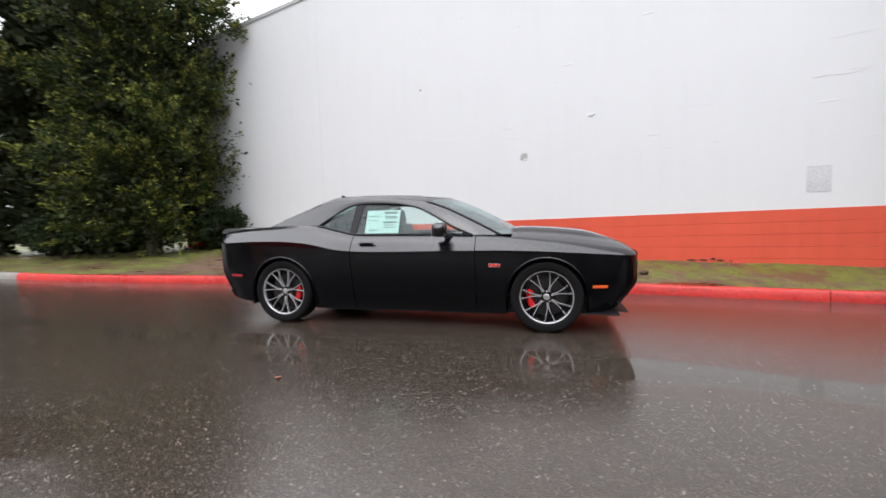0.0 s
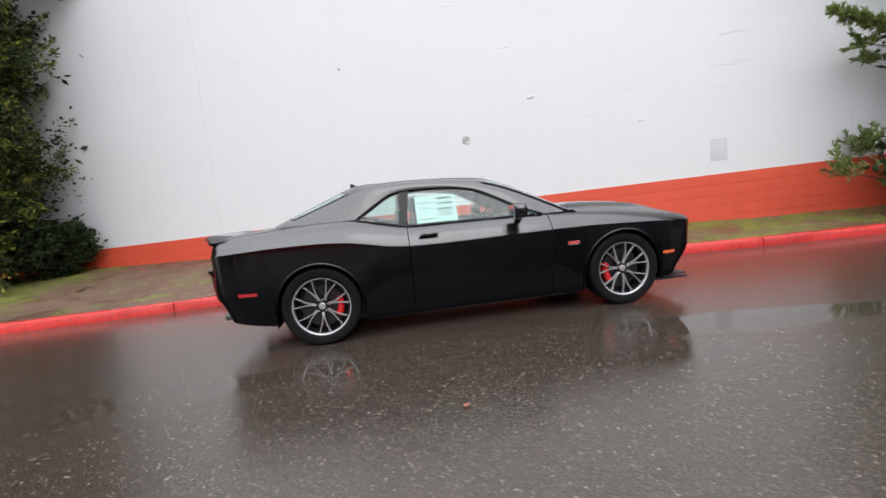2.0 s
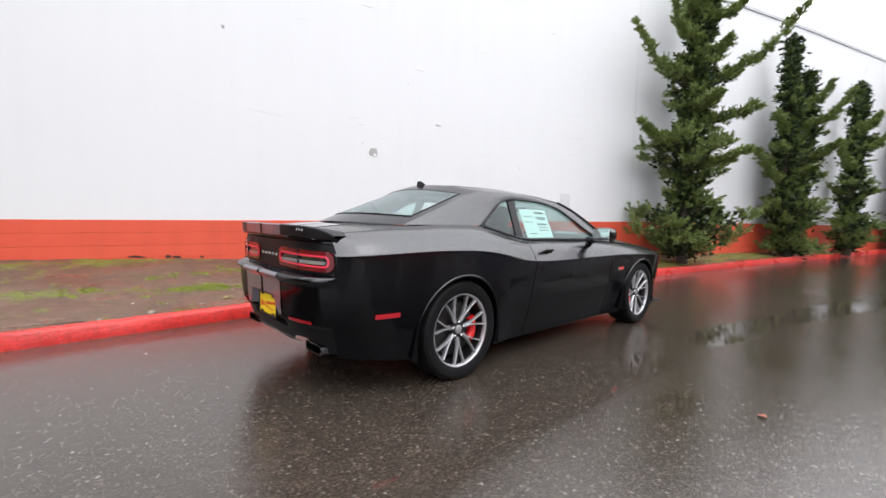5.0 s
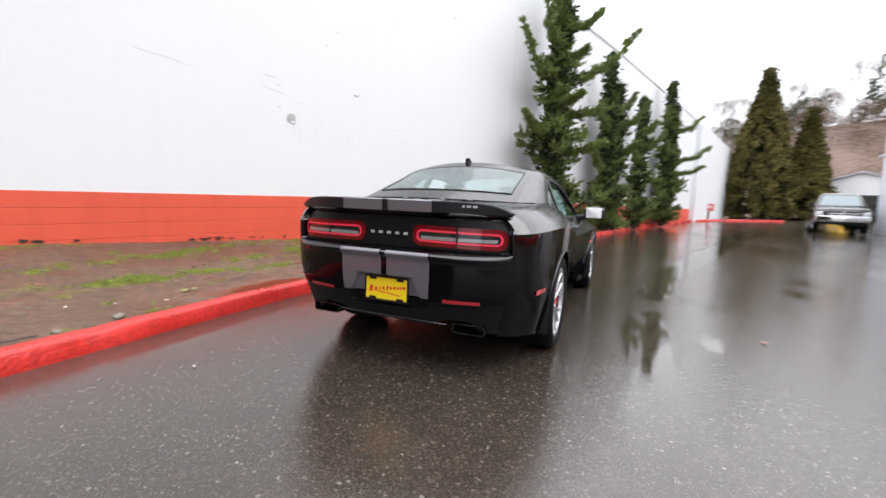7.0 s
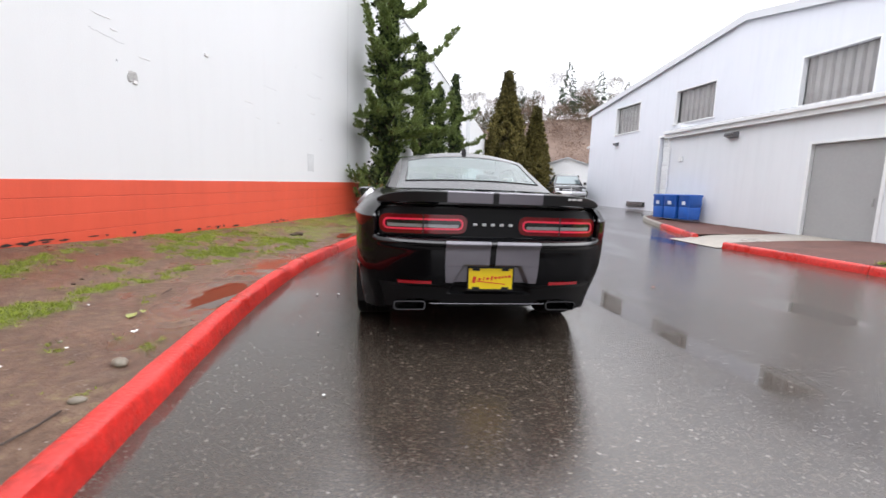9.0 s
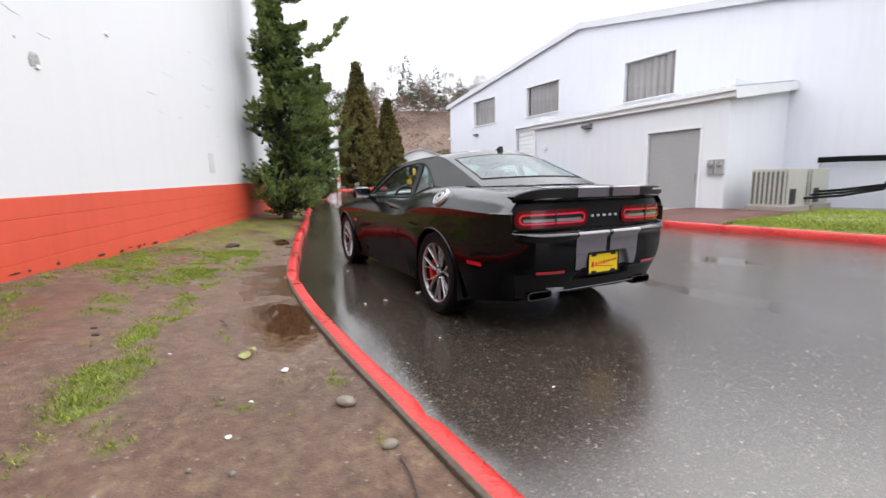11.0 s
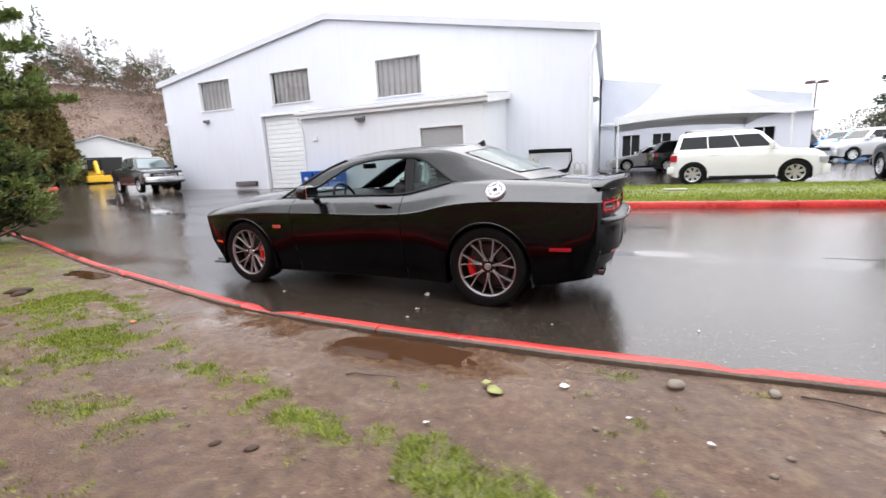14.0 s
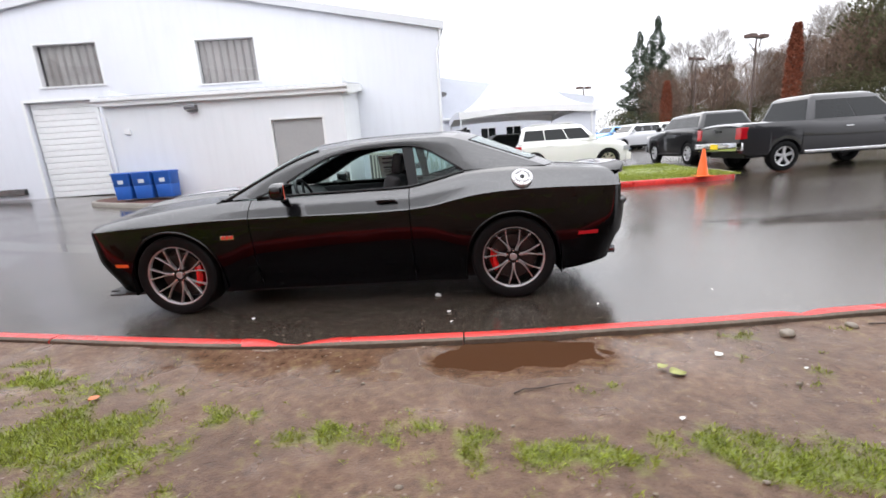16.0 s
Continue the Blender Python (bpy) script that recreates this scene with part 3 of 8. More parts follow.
def build_island():
    """Grass island across the road, and the mulch bed by the annex."""
    bm = bmesh.new()
    front = resample(smooth_line(KERB_FAR), 0.25)
    rows = []
    for p in front:
        if p.y < -7.3:
            continue
        q = Vector((p.x, p.y - 0.16, 0))
        back = -11.6 if p.x < -0.5 else -11.6 + 0.4 * min(1, (p.x + 0.5) / 2)
        rows.append([(p.x, q.y + (back - q.y) * j / 14, ground_z(p.x, q.y + (back - q.y) * j / 14) + 0.125 + 0.05 * math.sin(math.pi * j / 14) - 0.14 * max(0, j - 12) / 2 + 0.012 * noise.noise(Vector((p.x * 2, j, 0)))) for j in range(15)])
    grass_rows = [r for r in rows if r[0][0] < 0.72]
    bark_rows = [r for r in rows if r[0][0] >= 0.42]
    grid_faces(bm, grass_rows)
    bmesh.ops.recalc_face_normals(bm, faces=bm.faces)
    tagged(part("mulch_bed", loft_rows(bark_rows), MULCH, smooth=180), "reddish-brown bark mulch between the apron and the turf", "mulch", kind="structure")
    tagged(part("grass_island", bm, LAWN, smooth=180), "bright wet turf on a raised island", "grass", kind="structure")
    bm = bmesh.new()
    rows = []
    for p in resample(smooth_line(KERB_BED), 0.25):
        q, c = Vector((p.x, p.y - 0.15, 0)), Vector((7.6, -10.0, 0))
        rows.append([tuple(q.lerp(Vector((min(q.x, 10.6), -10.05 if q.x < 10.6 else q.y - 0.3, 0)), j / 8)) for j in range(9)])
    rows = [[(x, y, ground_z(x, y) + 0.13 + 0.02 * noise.noise(Vector((x * 3, y * 3, 0)))) for x, y, _ in r] for r in rows]
    grid_faces(bm, rows)
    bmesh.ops.recalc_face_normals(bm, faces=bm.faces)
    tagged(part("mulch_bed", bm, MULCH, smooth=180), "reddish-brown bark mulch bed beside the annex", "mulch", kind="structure")
    bm = bmesh.new()
    grid_faces(bm, [[(x, y, ground_z(x, y) + 0.135 * ease(-10.6, -6.6, -abs(y)) * 0 + 0.012 + 0.11 * ease(-6.6, -8.0, y)) for y in (-6.5, -6.9, -7.3, -7.7, -8.2, -9, -10.3)] for x in (3.45, 4.0, 4.6, 5.15)])
    bmesh.ops.recalc_face_normals(bm, faces=bm.faces)
    tagged(part("driveway_apron", bm, CONCRETE, smooth=180), "pale wet concrete apron up to the annex door", "concrete", kind="structure")


build_island()


# ---- the white wall ----
def build_white_wall():
    S0, S1, TOP = -12.0, 33.0, 7.3

    def wall_top(s):
        return 7.28 + 0.022 * (min(s, 16) + 8)

    root = thing("wall_north", "tall white-painted wall with a red band along its foot", "wall", WALL_M, kind="structure")
    # upper wall
    bm = bmesh.new()
    n = 60
    outer = []
    for i in range(n + 1):
        s = S0 + (S1 - S0) * i / n
        outer.append(s)
    def band(s):
        return 1.07 + 0.022 * min(s, 10) + 0.010 * max(0, s - 10)
    rows = [[(s, 0.0, band(s)), (s, 0.0, 2.5), (s, 0.0, 4.5), (s, 0, wall_top(s)), (s, 0.30, wall_top(s)), (s, 0.30, -0.5)] for s in outer]
    grid_faces(bm, rows)
    bmesh.ops.recalc_face_normals(bm, faces=bm.faces)
    part("upper_wall", bm, WHITE_WALL, root, "white paint with scuffs and patches")
    # courses of painted block in the band
    h = 0.2
    for c in range(-4, 7):
        bm = bmesh.new()
        rows = []
        for s in outer:
            t = band(s)
            z1 = t - 0.003 - h * (c + 4)
            z0 = z1 - h + 0.005
            rows.append([(s, 0.006, z0 - 0.004), (s, -0.006, z0), (s, -0.008, z0 + 0.004), (s, -0.008, z1 - 0.004), (s, -0.006, z1), (s, 0.006, z1 + 0.004)])
        grid_faces(bm, rows)
        bmesh.ops.recalc_face_normals(bm, faces=bm.faces)
        part("block_course", bm, RED_WALL, root)
        if c >= 2:
            break
    # coping
    part("coping", loft_rows([[(s, -0.035, wall_top(s)), (s, -0.035, wall_top(s) + 0.1), (s, 0.34, wall_top(s) + 0.1), (s, 0.34, wall_top(s)), (s, -0.035, wall_top(s))] for s in outer]), mat("grey_coping", (0.52, 0.53, 0.54), 0.5, 0.2), root, "thin grey metal coping")
    # far continuation without the band
    part("end_wall", box(S1, 47, -0.35, 0.3, -0.5, 7.6), WHITE_WALL, root, "plain white return of the wall")
    part("side_wall", box(S0, S0 + 0.3, 0.3, 25, -0.5, TOP), WHITE_WALL, root)
    tagged(root)
    return root


WALL = build_white_wall()

# ---- the pale building across the road ----
B_M = pose(0, -14.31, 0, 0, 0, 4.64)


def gable_top(s):
    return 6.22 + (8.46 - 6.22) * (s + 0.55) / 12.15 if s < 11.6 else 8.46 - (8.46 - 6.55) * (s - 11.6) / 11.6


def wall_with_holes(bm, s0, s1, z0, top, holes, y0, y1):
    """An upright wall along x from s0 to s1, drawn from y0 to y1, with openings (sa, sb, za, zb) right through."""
    cuts = sorted({s0, s1, *([11.6] if s0 < 11.6 < s1 else []), *[h[0] for h in holes], *[h[1] for h in holes]})
    level = sorted({z0, *[h[2] for h in holes], *[h[3] for h in holes]})
    quads = []
    for a, b_ in zip(cuts, cuts[1:]):
        for k, za in enumerate(level):
            zb = level[k + 1] if k + 1 < len(level) else None
            mid = ((a + b_) / 2, za + 0.01)
            if any(h[0] < mid[0] < h[1] and h[2] < mid[1] < h[3] for h in holes):
                continue
            ta, tb = top(a), top(b_)
            q = [(a, min(za, ta)), (b_, min(za, tb)), (b_, tb if zb is None else min(zb, tb)), (a, ta if zb is None else min(zb, ta))]
            q = [p for i, p in enumerate(q) if math.hypot(p[0] - q[i - 1][0], p[1] - q[i - 1][1]) > 1e-4]
            if len(q) > 2:
                quads.append(q)
    made = {}
    faces = []
    for q in quads:
        vs = []
        for u, v in q:
            key = (round(u, 4), round(v, 4))
            if key not in made:
                made[key] = bm.verts.new((u, y1, v))
            vs.append(made[key])
        faces.append(bm.faces.new(vs))
    out = bmesh.ops.extrude_face_region(bm, geom=faces)
    bmesh.ops.translate(bm, vec=(0, y0 - y1, 0), verts=[g_ for g_ in out["geom"] if isinstance(g_, bmesh.types.BMVert)])
    bmesh.ops.recalc_face_normals(bm, faces=bm.faces)
    return bm


def build_building():
    root = thing("warehouse", "pale bluish-white metal-clad building with a low gable roof", "building", B_M)
    holes = [(18.05, 20.40, 4.83, 6.42), (12.85, 15.35, 4.76, 6.36), (6.75, 9.15, 4.52, 6.22), (13.45, 16.15, 0.35, 4.20)]
    part("front_wall", wall_with_holes(bmesh.new(), -0.55, 23.2, -0.3, gable_top, holes, -0.25, 0.0), BLUE_WHITE, root)
    part("side_wall", box(-0.55, -0.30, -26, -0.25, -0.3, 6.22), BLUE_WHITE, root)
    part("side_wall", box(22.95, 23.2, -26, -0.25, -0.3, 6.55), BLUE_WHITE, root)
    part("back_wall", wall_with_holes(bmesh.new(), -0.55, 23.2, -0.3, gable_top, [], -26.2, -26.0), BLUE_WHITE, root)
    for a, b_ in ((-0.8, 11.6), (11.6, 23.45)):
        bm = bmesh.new()
        prism(bm, [(a, gable_top(a)), (b_, gable_top(b_)), (b_, gable_top(b_) + 0.12), (a, gable_top(a) + 0.12)], "y", -26.3, 0.10)
        part("roof", bm, ROOF_METAL, root, "thin grey metal roof")
        bm = bmesh.new()
        prism(bm, [(a, gable_top(a) - 0.16), (b_, gable_top(b_) - 0.16), (b_, gable_top(b_) + 0.13), (a, gable_top(a) + 0.13)], "y", 0.10, 0.15)
        part("barge_board", bm, mat("barge_grey", (0.62, 0.63, 0.66), 0.5, vary=0.05), root)
    # corner downpipe
    part("downpipe", tube([(-0.62, 0.02, 6.2), (-0.62, 0.05, 5.6), (-0.45, 0.06, 5.2), (-0.45, 0.06, 0.3)], 0.05), TRIM_WHITE, root)
    # windows: recessed panes with pleated shades behind them
    for i, (a, b_, z0, z1) in enumerate(holes[:3]):
        win = part("window", box(a, b_, -0.2, -0.17, z0, z1), clear_glass("window_glass", (0.90, 0.90, 0.90)) if "window_glass" not in MATS else MATS["window_glass"], root, "wide window with grey vertical shades")
        win.visible_shadow = False
        for nm, bx in (("sill", (a - 0.05, b_ + 0.05, -0.2, 0.05, z0 - 0.06, z0)), ("frame", (a, a + 0.06, -0.22, 0.0, z0, z1)), ("frame", (b_ - 0.06, b_, -0.22, 0.0, z0, z1)), ("frame", (a + 0.06, b_ - 0.06, -0.22, 0.0, z1 - 0.06, z1))):
            f_ = part(nm, box(*bx, 0.005), TRIM_WHITE, win)
        bm, rows, k = bmesh.new(), [], int((b_ - a - 0.12) / 0.06)
        for j in range(k + 1):
            s = a + 0.06 + (b_ - a - 0.12) * j / k
            yy = -0.225 - (0.11 if j % 5 == 4 else 0.012 * (j % 5))
            rows.append([(s, yy, z0 + 0.02), (s, yy, z1 - 0.02)])
        grid_faces(bm, rows)
        part("shade", bm, mat("grey_shade", (0.47, 0.45, 0.44), 0.7, vary=0.3, scale=2), win, "grey pleated shades")
    # roll-up door
    door = thing("roller_door", "white ribbed roll-up door in the pale building", "garage door", B_M)
    for z in range(16):
        z0 = 0.40 + z * 0.2375
        bm = bmesh.new()
        rows = [[(s, y, z0 + h) for y, h in ((-0.20, 0.0), (-0.17, 0.02), (-0.165, 0.12), (-0.17, 0.215), (-0.20, 0.235))] for s in (13.5, 16.1)]
        grid_faces(bm, rows)
        bmesh.ops.recalc_face_normals(bm, faces=bm.faces)
        part("slat", bm, TRIM_WHITE, door)
    for a, b_, z0, z1 in ((13.35, 13.45, 0.3, 4.3), (16.15, 16.25, 0.3, 4.3), (13.45, 16.15, 4.2, 4.3)):
        part("door_frame", box(a, b_, 0.0, 0.05, z0, z1, 0.004), TRIM_WHITE, door)
    return root


BUILDING = build_building()
A_M = pose(5.02, -10.18, 0, 0, 0, 4.64)


def build_annex():
    root = thing("annex", "low white lean-to with a grey metal door and a white fascia", "building", A_M)
    part("front_wall", wall_with_holes(bmesh.new(), -2.4, 5.35, -0.2, lambda s: 3.42, [(-1.66, 0.05, 0.22, 2.64)], -0.2, 0.0), ANNEX_WHITE, root)
    part("side_wall", box(-2.4, -2.2, -3.75, -0.2, -0.2, 3.9), ANNEX_WHITE, root)
    part("side_wall", box(5.15, 5.35, -3.75, -0.2, -0.2, 3.9), ANNEX_WHITE, root)
    bm = bmesh.new()
    prism(bm, [(0.12, 3.50), (0.12, 3.62), (-3.85, 4.18), (-3.85, 4.06)], "x", -2.6, 5.5)
    part("roof", bm, ROOF_METAL, root, "low-pitched ribbed metal roof")
    bm = bmesh.new()
    for i in range(26):
        s = -2.5 + i * 0.31
        prism(bm, [(0.13, 3.62), (0.13, 3.66), (-3.85, 4.22), (-3.85, 4.18)], "x", s, s + 0.05)
    part("roof_rib", bm, ROOF_METAL, root)
    part("fascia", box(-2.6, 5.5, 0.12, 0.16, 3.36, 3.62, 0.008), TRIM_WHITE, root, "white fascia board")
    part("gutter", box(-2.62, 5.52, 0.16, 0.24, 3.50, 3.62, 0.02), TRIM_WHITE, root, "white gutter")
    bm = bmesh.new()
    prism(bm, [(0.12, 3.30), (0.16, 3.60), (-3.8, 4.16), (-3.8, 3.9)], "x", -2.62, -2.58)
    part("fascia", bm, TRIM_WHITE, root)
    d = part("door", box(-1.62, 0.01, -0.12, -0.08, 0.24, 2.62, 0.006), DOOR_GREY, root, "plain grey metal door")
    for a, b_, z0, z1 in ((-1.72, -1.64, 0.2, 2.70), (0.03, 0.11, 0.2, 2.70), (-1.64, 0.03, 2.63, 2.70)):
        part("door_frame", box(a, b_, -0.14, 0.02, z0, z1, 0.004), TRIM_WHITE, d)
    part("handle", tube([(-1.5, -0.08, 1.25), (-1.5, -0.03, 1.25), (-1.5, -0.03, 1.1), (-1.5, -0.08, 1.1)], 0.012), STEEL, d)
    part("downpipe", tube([(5.42, 0.1, 3.45), (5.42, 0.08, 3.2), (5.3, 0.05, 3.0), (5.3, 0.05, 0.4)], 0.035), TRIM_WHITE, root)
    return root


build_annex()

# ---- the black coupe ----
def car_paint():
    """Black clear-coated paint, wet: a near-black blue-grey base under a glossy coat, beaded with fine drops on the faces that look up."""
    m = bpy.data.materials.new("black_car_paint")
    m.use_nodes = True
    l, b = m.node_tree.links, m.node_tree.nodes["Principled BSDF"]
    pos = node(m, "ShaderNodeTexCoord").outputs["Object"]
    b.inputs["Base Color"].default_value = (0.0016, 0.0016, 0.0024, 1)
    b.inputs["Roughness"].default_value = 0.55
    b.inputs["Specular IOR Level"].default_value = 0.0
    b.inputs["Coat Tint"].default_value = (0.93, 0.95, 1.0, 1)
    drops = node(m, "ShaderNodeTexVoronoi", Scale=170.0)
    haze = node(m, "ShaderNodeTexNoise", Scale=2.5, Detail=3.0)
    for t in (drops, haze):
        l.new(pos, t.inputs["Vector"])
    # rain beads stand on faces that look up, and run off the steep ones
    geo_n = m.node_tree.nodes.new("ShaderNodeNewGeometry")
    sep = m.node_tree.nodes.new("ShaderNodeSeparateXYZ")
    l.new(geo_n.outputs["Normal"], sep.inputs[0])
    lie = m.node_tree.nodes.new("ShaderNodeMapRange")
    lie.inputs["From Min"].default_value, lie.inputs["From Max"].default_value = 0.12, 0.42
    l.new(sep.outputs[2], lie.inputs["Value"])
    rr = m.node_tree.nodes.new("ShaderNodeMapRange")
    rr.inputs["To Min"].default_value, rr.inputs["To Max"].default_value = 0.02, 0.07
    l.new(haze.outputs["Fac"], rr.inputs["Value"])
    # coat IOR raised on up-tilted faces, less on flat, to build in sky sheen
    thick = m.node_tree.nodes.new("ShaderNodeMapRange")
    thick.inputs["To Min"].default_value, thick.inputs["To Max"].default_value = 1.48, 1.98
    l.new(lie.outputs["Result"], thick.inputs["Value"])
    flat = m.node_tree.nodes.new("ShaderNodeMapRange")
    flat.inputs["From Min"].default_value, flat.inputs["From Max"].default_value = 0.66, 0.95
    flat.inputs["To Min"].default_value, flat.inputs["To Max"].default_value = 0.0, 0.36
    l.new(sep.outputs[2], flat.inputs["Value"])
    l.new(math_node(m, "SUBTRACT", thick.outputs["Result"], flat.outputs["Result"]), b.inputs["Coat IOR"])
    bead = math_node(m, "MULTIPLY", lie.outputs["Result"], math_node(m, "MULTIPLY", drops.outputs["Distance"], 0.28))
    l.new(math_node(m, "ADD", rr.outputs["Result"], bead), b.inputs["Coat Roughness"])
    # coat weight cut towards the sills: dimmer reflections are built into the flanks
    low = m.node_tree.nodes.new("ShaderNodeSeparateXYZ")
    l.new(pos, low.inputs[0])
    film = m.node_tree.nodes.new("ShaderNodeMapRange")
    film.inputs["From Min"].default_value, film.inputs["From Max"].default_value = 0.55, 0.98
    film.inputs["To Min"].default_value, film.inputs["To Max"].default_value = 0.34, 1.0
    l.new(math_node(m, "ADD", low.outputs[2], math_node(m, "MULTIPLY", haze.outputs["Fac"], 0.1)), film.inputs["Value"])
    l.new(film.outputs["Result"], b.inputs["Coat Weight"])
    return m


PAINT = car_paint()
STRIPE = mat("graphite_stripe", (0.16, 0.15, 0.175), 0.38, 0.4, vary=0.05, coat=1.0)
CAR_GLASS = clear_glass("car_glass", (0.62, 0.76, 0.75), 0.30)
SIDE_GLASS = clear_glass("side_glass", (0.80, 0.90, 0.88))
SATIN_BLACK = mat("satin_black_plastic", (0.007, 0.007, 0.008), 0.42, vary=0.1, spec=0.35)
VALANCE = mat("grey_black_valance", (0.005, 0.005, 0.006), 0.45, vary=0.1, spec=0.22)
INTERIOR = mat("black_cabin_trim", (0.018, 0.018, 0.02), 0.7, vary=0.2, scale=30, bump=0.2, bump_scale=200)
RIM_METAL = mat("hyper_silver_rim", (0.45, 0.45, 0.46), 0.26, 0.65, vary=0.06)
RIM_DARK = mat("rim_barrel", (0.012, 0.012, 0.012), 0.45, 0.5)
DISC = mat("brake_disc", (0.035, 0.034, 0.034), 0.45, 0.7, vary=0.1)
CALIPER = mat("red_caliper", (0.62, 0.01, 0.012), 0.25, coat=0.7)
LAMP_RED = mat("red_lamp_lens", (0.42, 0.008, 0.016), 0.15, coat=0.6, vary=0.08)
LAMP_RING = mat("dark_red_lamp_ring", (0.14, 0.003, 0.007), 0.15, coat=0.6, vary=0.08)
BRIGHT_LETTER = mat("bright_letter", (0.55, 0.55, 0.56), 0.3, 0.3, vary=0.05)
LAMP_GLOW = mat("pale_red_lamp_edge", (0.70, 0.03, 0.07), 0.15, coat=1.0, emit=0.10)
LAMP_CLEAR = mat("grey_lamp_lens", (0.30, 0.31, 0.32), 0.12, 0.3, coat=1.0)
LAMP_SMOKE = mat("smoked_lamp_lens", (0.02, 0.02, 0.022), 0.1, coat=1.0)
AMBER = mat("amber_lens", (0.85, 0.13, 0.02), 0.15, coat=1.0)
CHROME = mat("chrome", (0.75, 0.75, 0.76), 0.08, 1.0, vary=0.03)
PLATE_YELLOW = mat("yellow_plate", (0.85, 0.62, 0.01), 0.4, vary=0.04)
SHEET_PAPER = mat("pale_paper", (0.75, 0.83, 0.81), 0.7, vary=0.03)
INK = mat("dark_ink", (0.05, 0.07, 0.08), 0.7)
RED_INK = mat("red_ink", (0.65, 0.03, 0.02), 0.5)

AX, AZ, ARCH_R = 1.475, 0.358, 0.394
CREASE = [(-2.45, 0.915), (-2.1, 0.932), (-1.8, 0.942), (-1.45, 0.940), (-1.2, 0.922), (-1.0, 0.888), (-0.82, 0.850), (-0.6, 0.828), (-0.2, 0.822), (0.6, 0.832), (1.2, 0.832), (1.75, 0.810), (2.15, 0.785), (2.45, 0.760)]
SHOULDER = [(-2.45, 1.035), (-2.1, 1.072), (-1.8, 1.095), (-1.4, 1.112), (-1.1, 1.098), (-0.85, 1.045), (-0.62, 1.000), (-0.2, 0.992), (0.5, 0.985), (1.0, 0.968), (1.5, 0.930), (1.9, 0.885), (2.15, 0.848), (2.30, 0.818), (2.38, 0.785)]
WIDE = [(-2.40, 0.800), (-2.36, 0.845), (-2.30, 0.880), (-2.2, 0.910), (-2.0, 0.940), (-1.5, 0.962), (-1.0, 0.958), (-0.5, 0.945), (0.2, 0.938), (0.9, 0.945), (1.5, 0.958), (1.9, 0.940), (2.10, 0.900), (2.22, 0.855), (2.30, 0.795), (2.35, 0.725), (2.38, 0.64)]
INSET = [(-2.45, 0.130), (-2.1, 0.165), (-1.6, 0.205), (-1.1, 0.185), (-0.6, 0.150), (0.5, 0.150), (1.0, 0.165), (1.6, 0.185), (2.1, 0.17), (2.45, 0.06)]


def nose_tail(x, z):
    """Pulls the lower bumpers in towards the wheels."""
    if x < -1.95:
        return -1.95 + (x + 1.95) * (1 - 0.15 * ease(0.55, 0.24, z))
    if x > 1.95:
        return 1.95 + (x - 1.95) * (0.95 - 0.40 * ease(0.52, 0.20, z))
    return x


def squeeze(x, z):
    """Narrows the foot of the rear bumper towards the corners."""
    return 1 - 0.055 * ease(0.66, 0.33, z) * ease(-2.02, -2.40, x)


def side_rows(x, low):
    """The upright section of the car's side at x, from its lower edge up to the shoulder."""
    w, zc, zs = curve_at(WIDE, x), curve_at(CREASE, x), curve_at(SHOULDER, x)
    k = 1 + 0.6 * ease(1.10, 0.75, abs(x))
    prof = [(0.23, w - 0.075 * k), (0.30, w - 0.058 * k), (0.42, w - 0.038 * k), (0.60, w - 0.017 * k), (zc - 0.06, w - 0.002), (zc - 0.006, w), (zc + 0.006, w - 0.012), (zc + (zs - zc) * 0.35, w - curve_at(INSET, x) * 0.25), (zc + (zs - zc) * 0.70, w - curve_at(INSET, x) * 0.54), (zc + (zs - zc) * 0.90, w - curve_at(INSET, x) * 0.80), (zs, w - curve_at(INSET, x) - 0.012)]
    zmin = low
    out = []
    n_low = 9
    top_low = zc - 0.06
    for j in range(n_low):
        z = zmin + (top_low - zmin) * j / n_low
        out.append((z, curve_at(prof[:6], z) if z > 0.23 else prof[0][1]))
    out += [(p[0], p[1]) for p in prof[4:]]
    return out


def arch_low(x, base):
    for c in (-AX, AX):
        if abs(x - c) <= ARCH_R:
            return max(base, AZ + math.sqrt(max(0, ARCH_R**2 - (x - c) ** 2)) * 1.0)
    return base


def low_edge(x):
    return curve_at([(-2.45, 0.275), (-2.2, 0.250), (-1.85, 0.215), (-1.0, 0.172), (1.0, 0.172), (1.85, 0.205), (2.2, 0.23), (2.45, 0.26)], x)


def stations(x0, x1):
    xs = [x0, x1]
    for c in (-AX, AX):
        xs += [c + ARCH_R * math.cos(math.pi * k / 26) for k in range(27)] + [c + ARCH_R + 0.004, c - ARCH_R - 0.004]
    x = -2.40
    while x < 2.44:
        if abs(abs(x) - AX) > ARCH_R + 0.02:
            xs.append(x)
        x += 0.05 if abs(x) < 2.0 else 0.025
    return sorted({round(v, 4) for v in xs if x0 - 1e-6 <= v <= x1 + 1e-6})


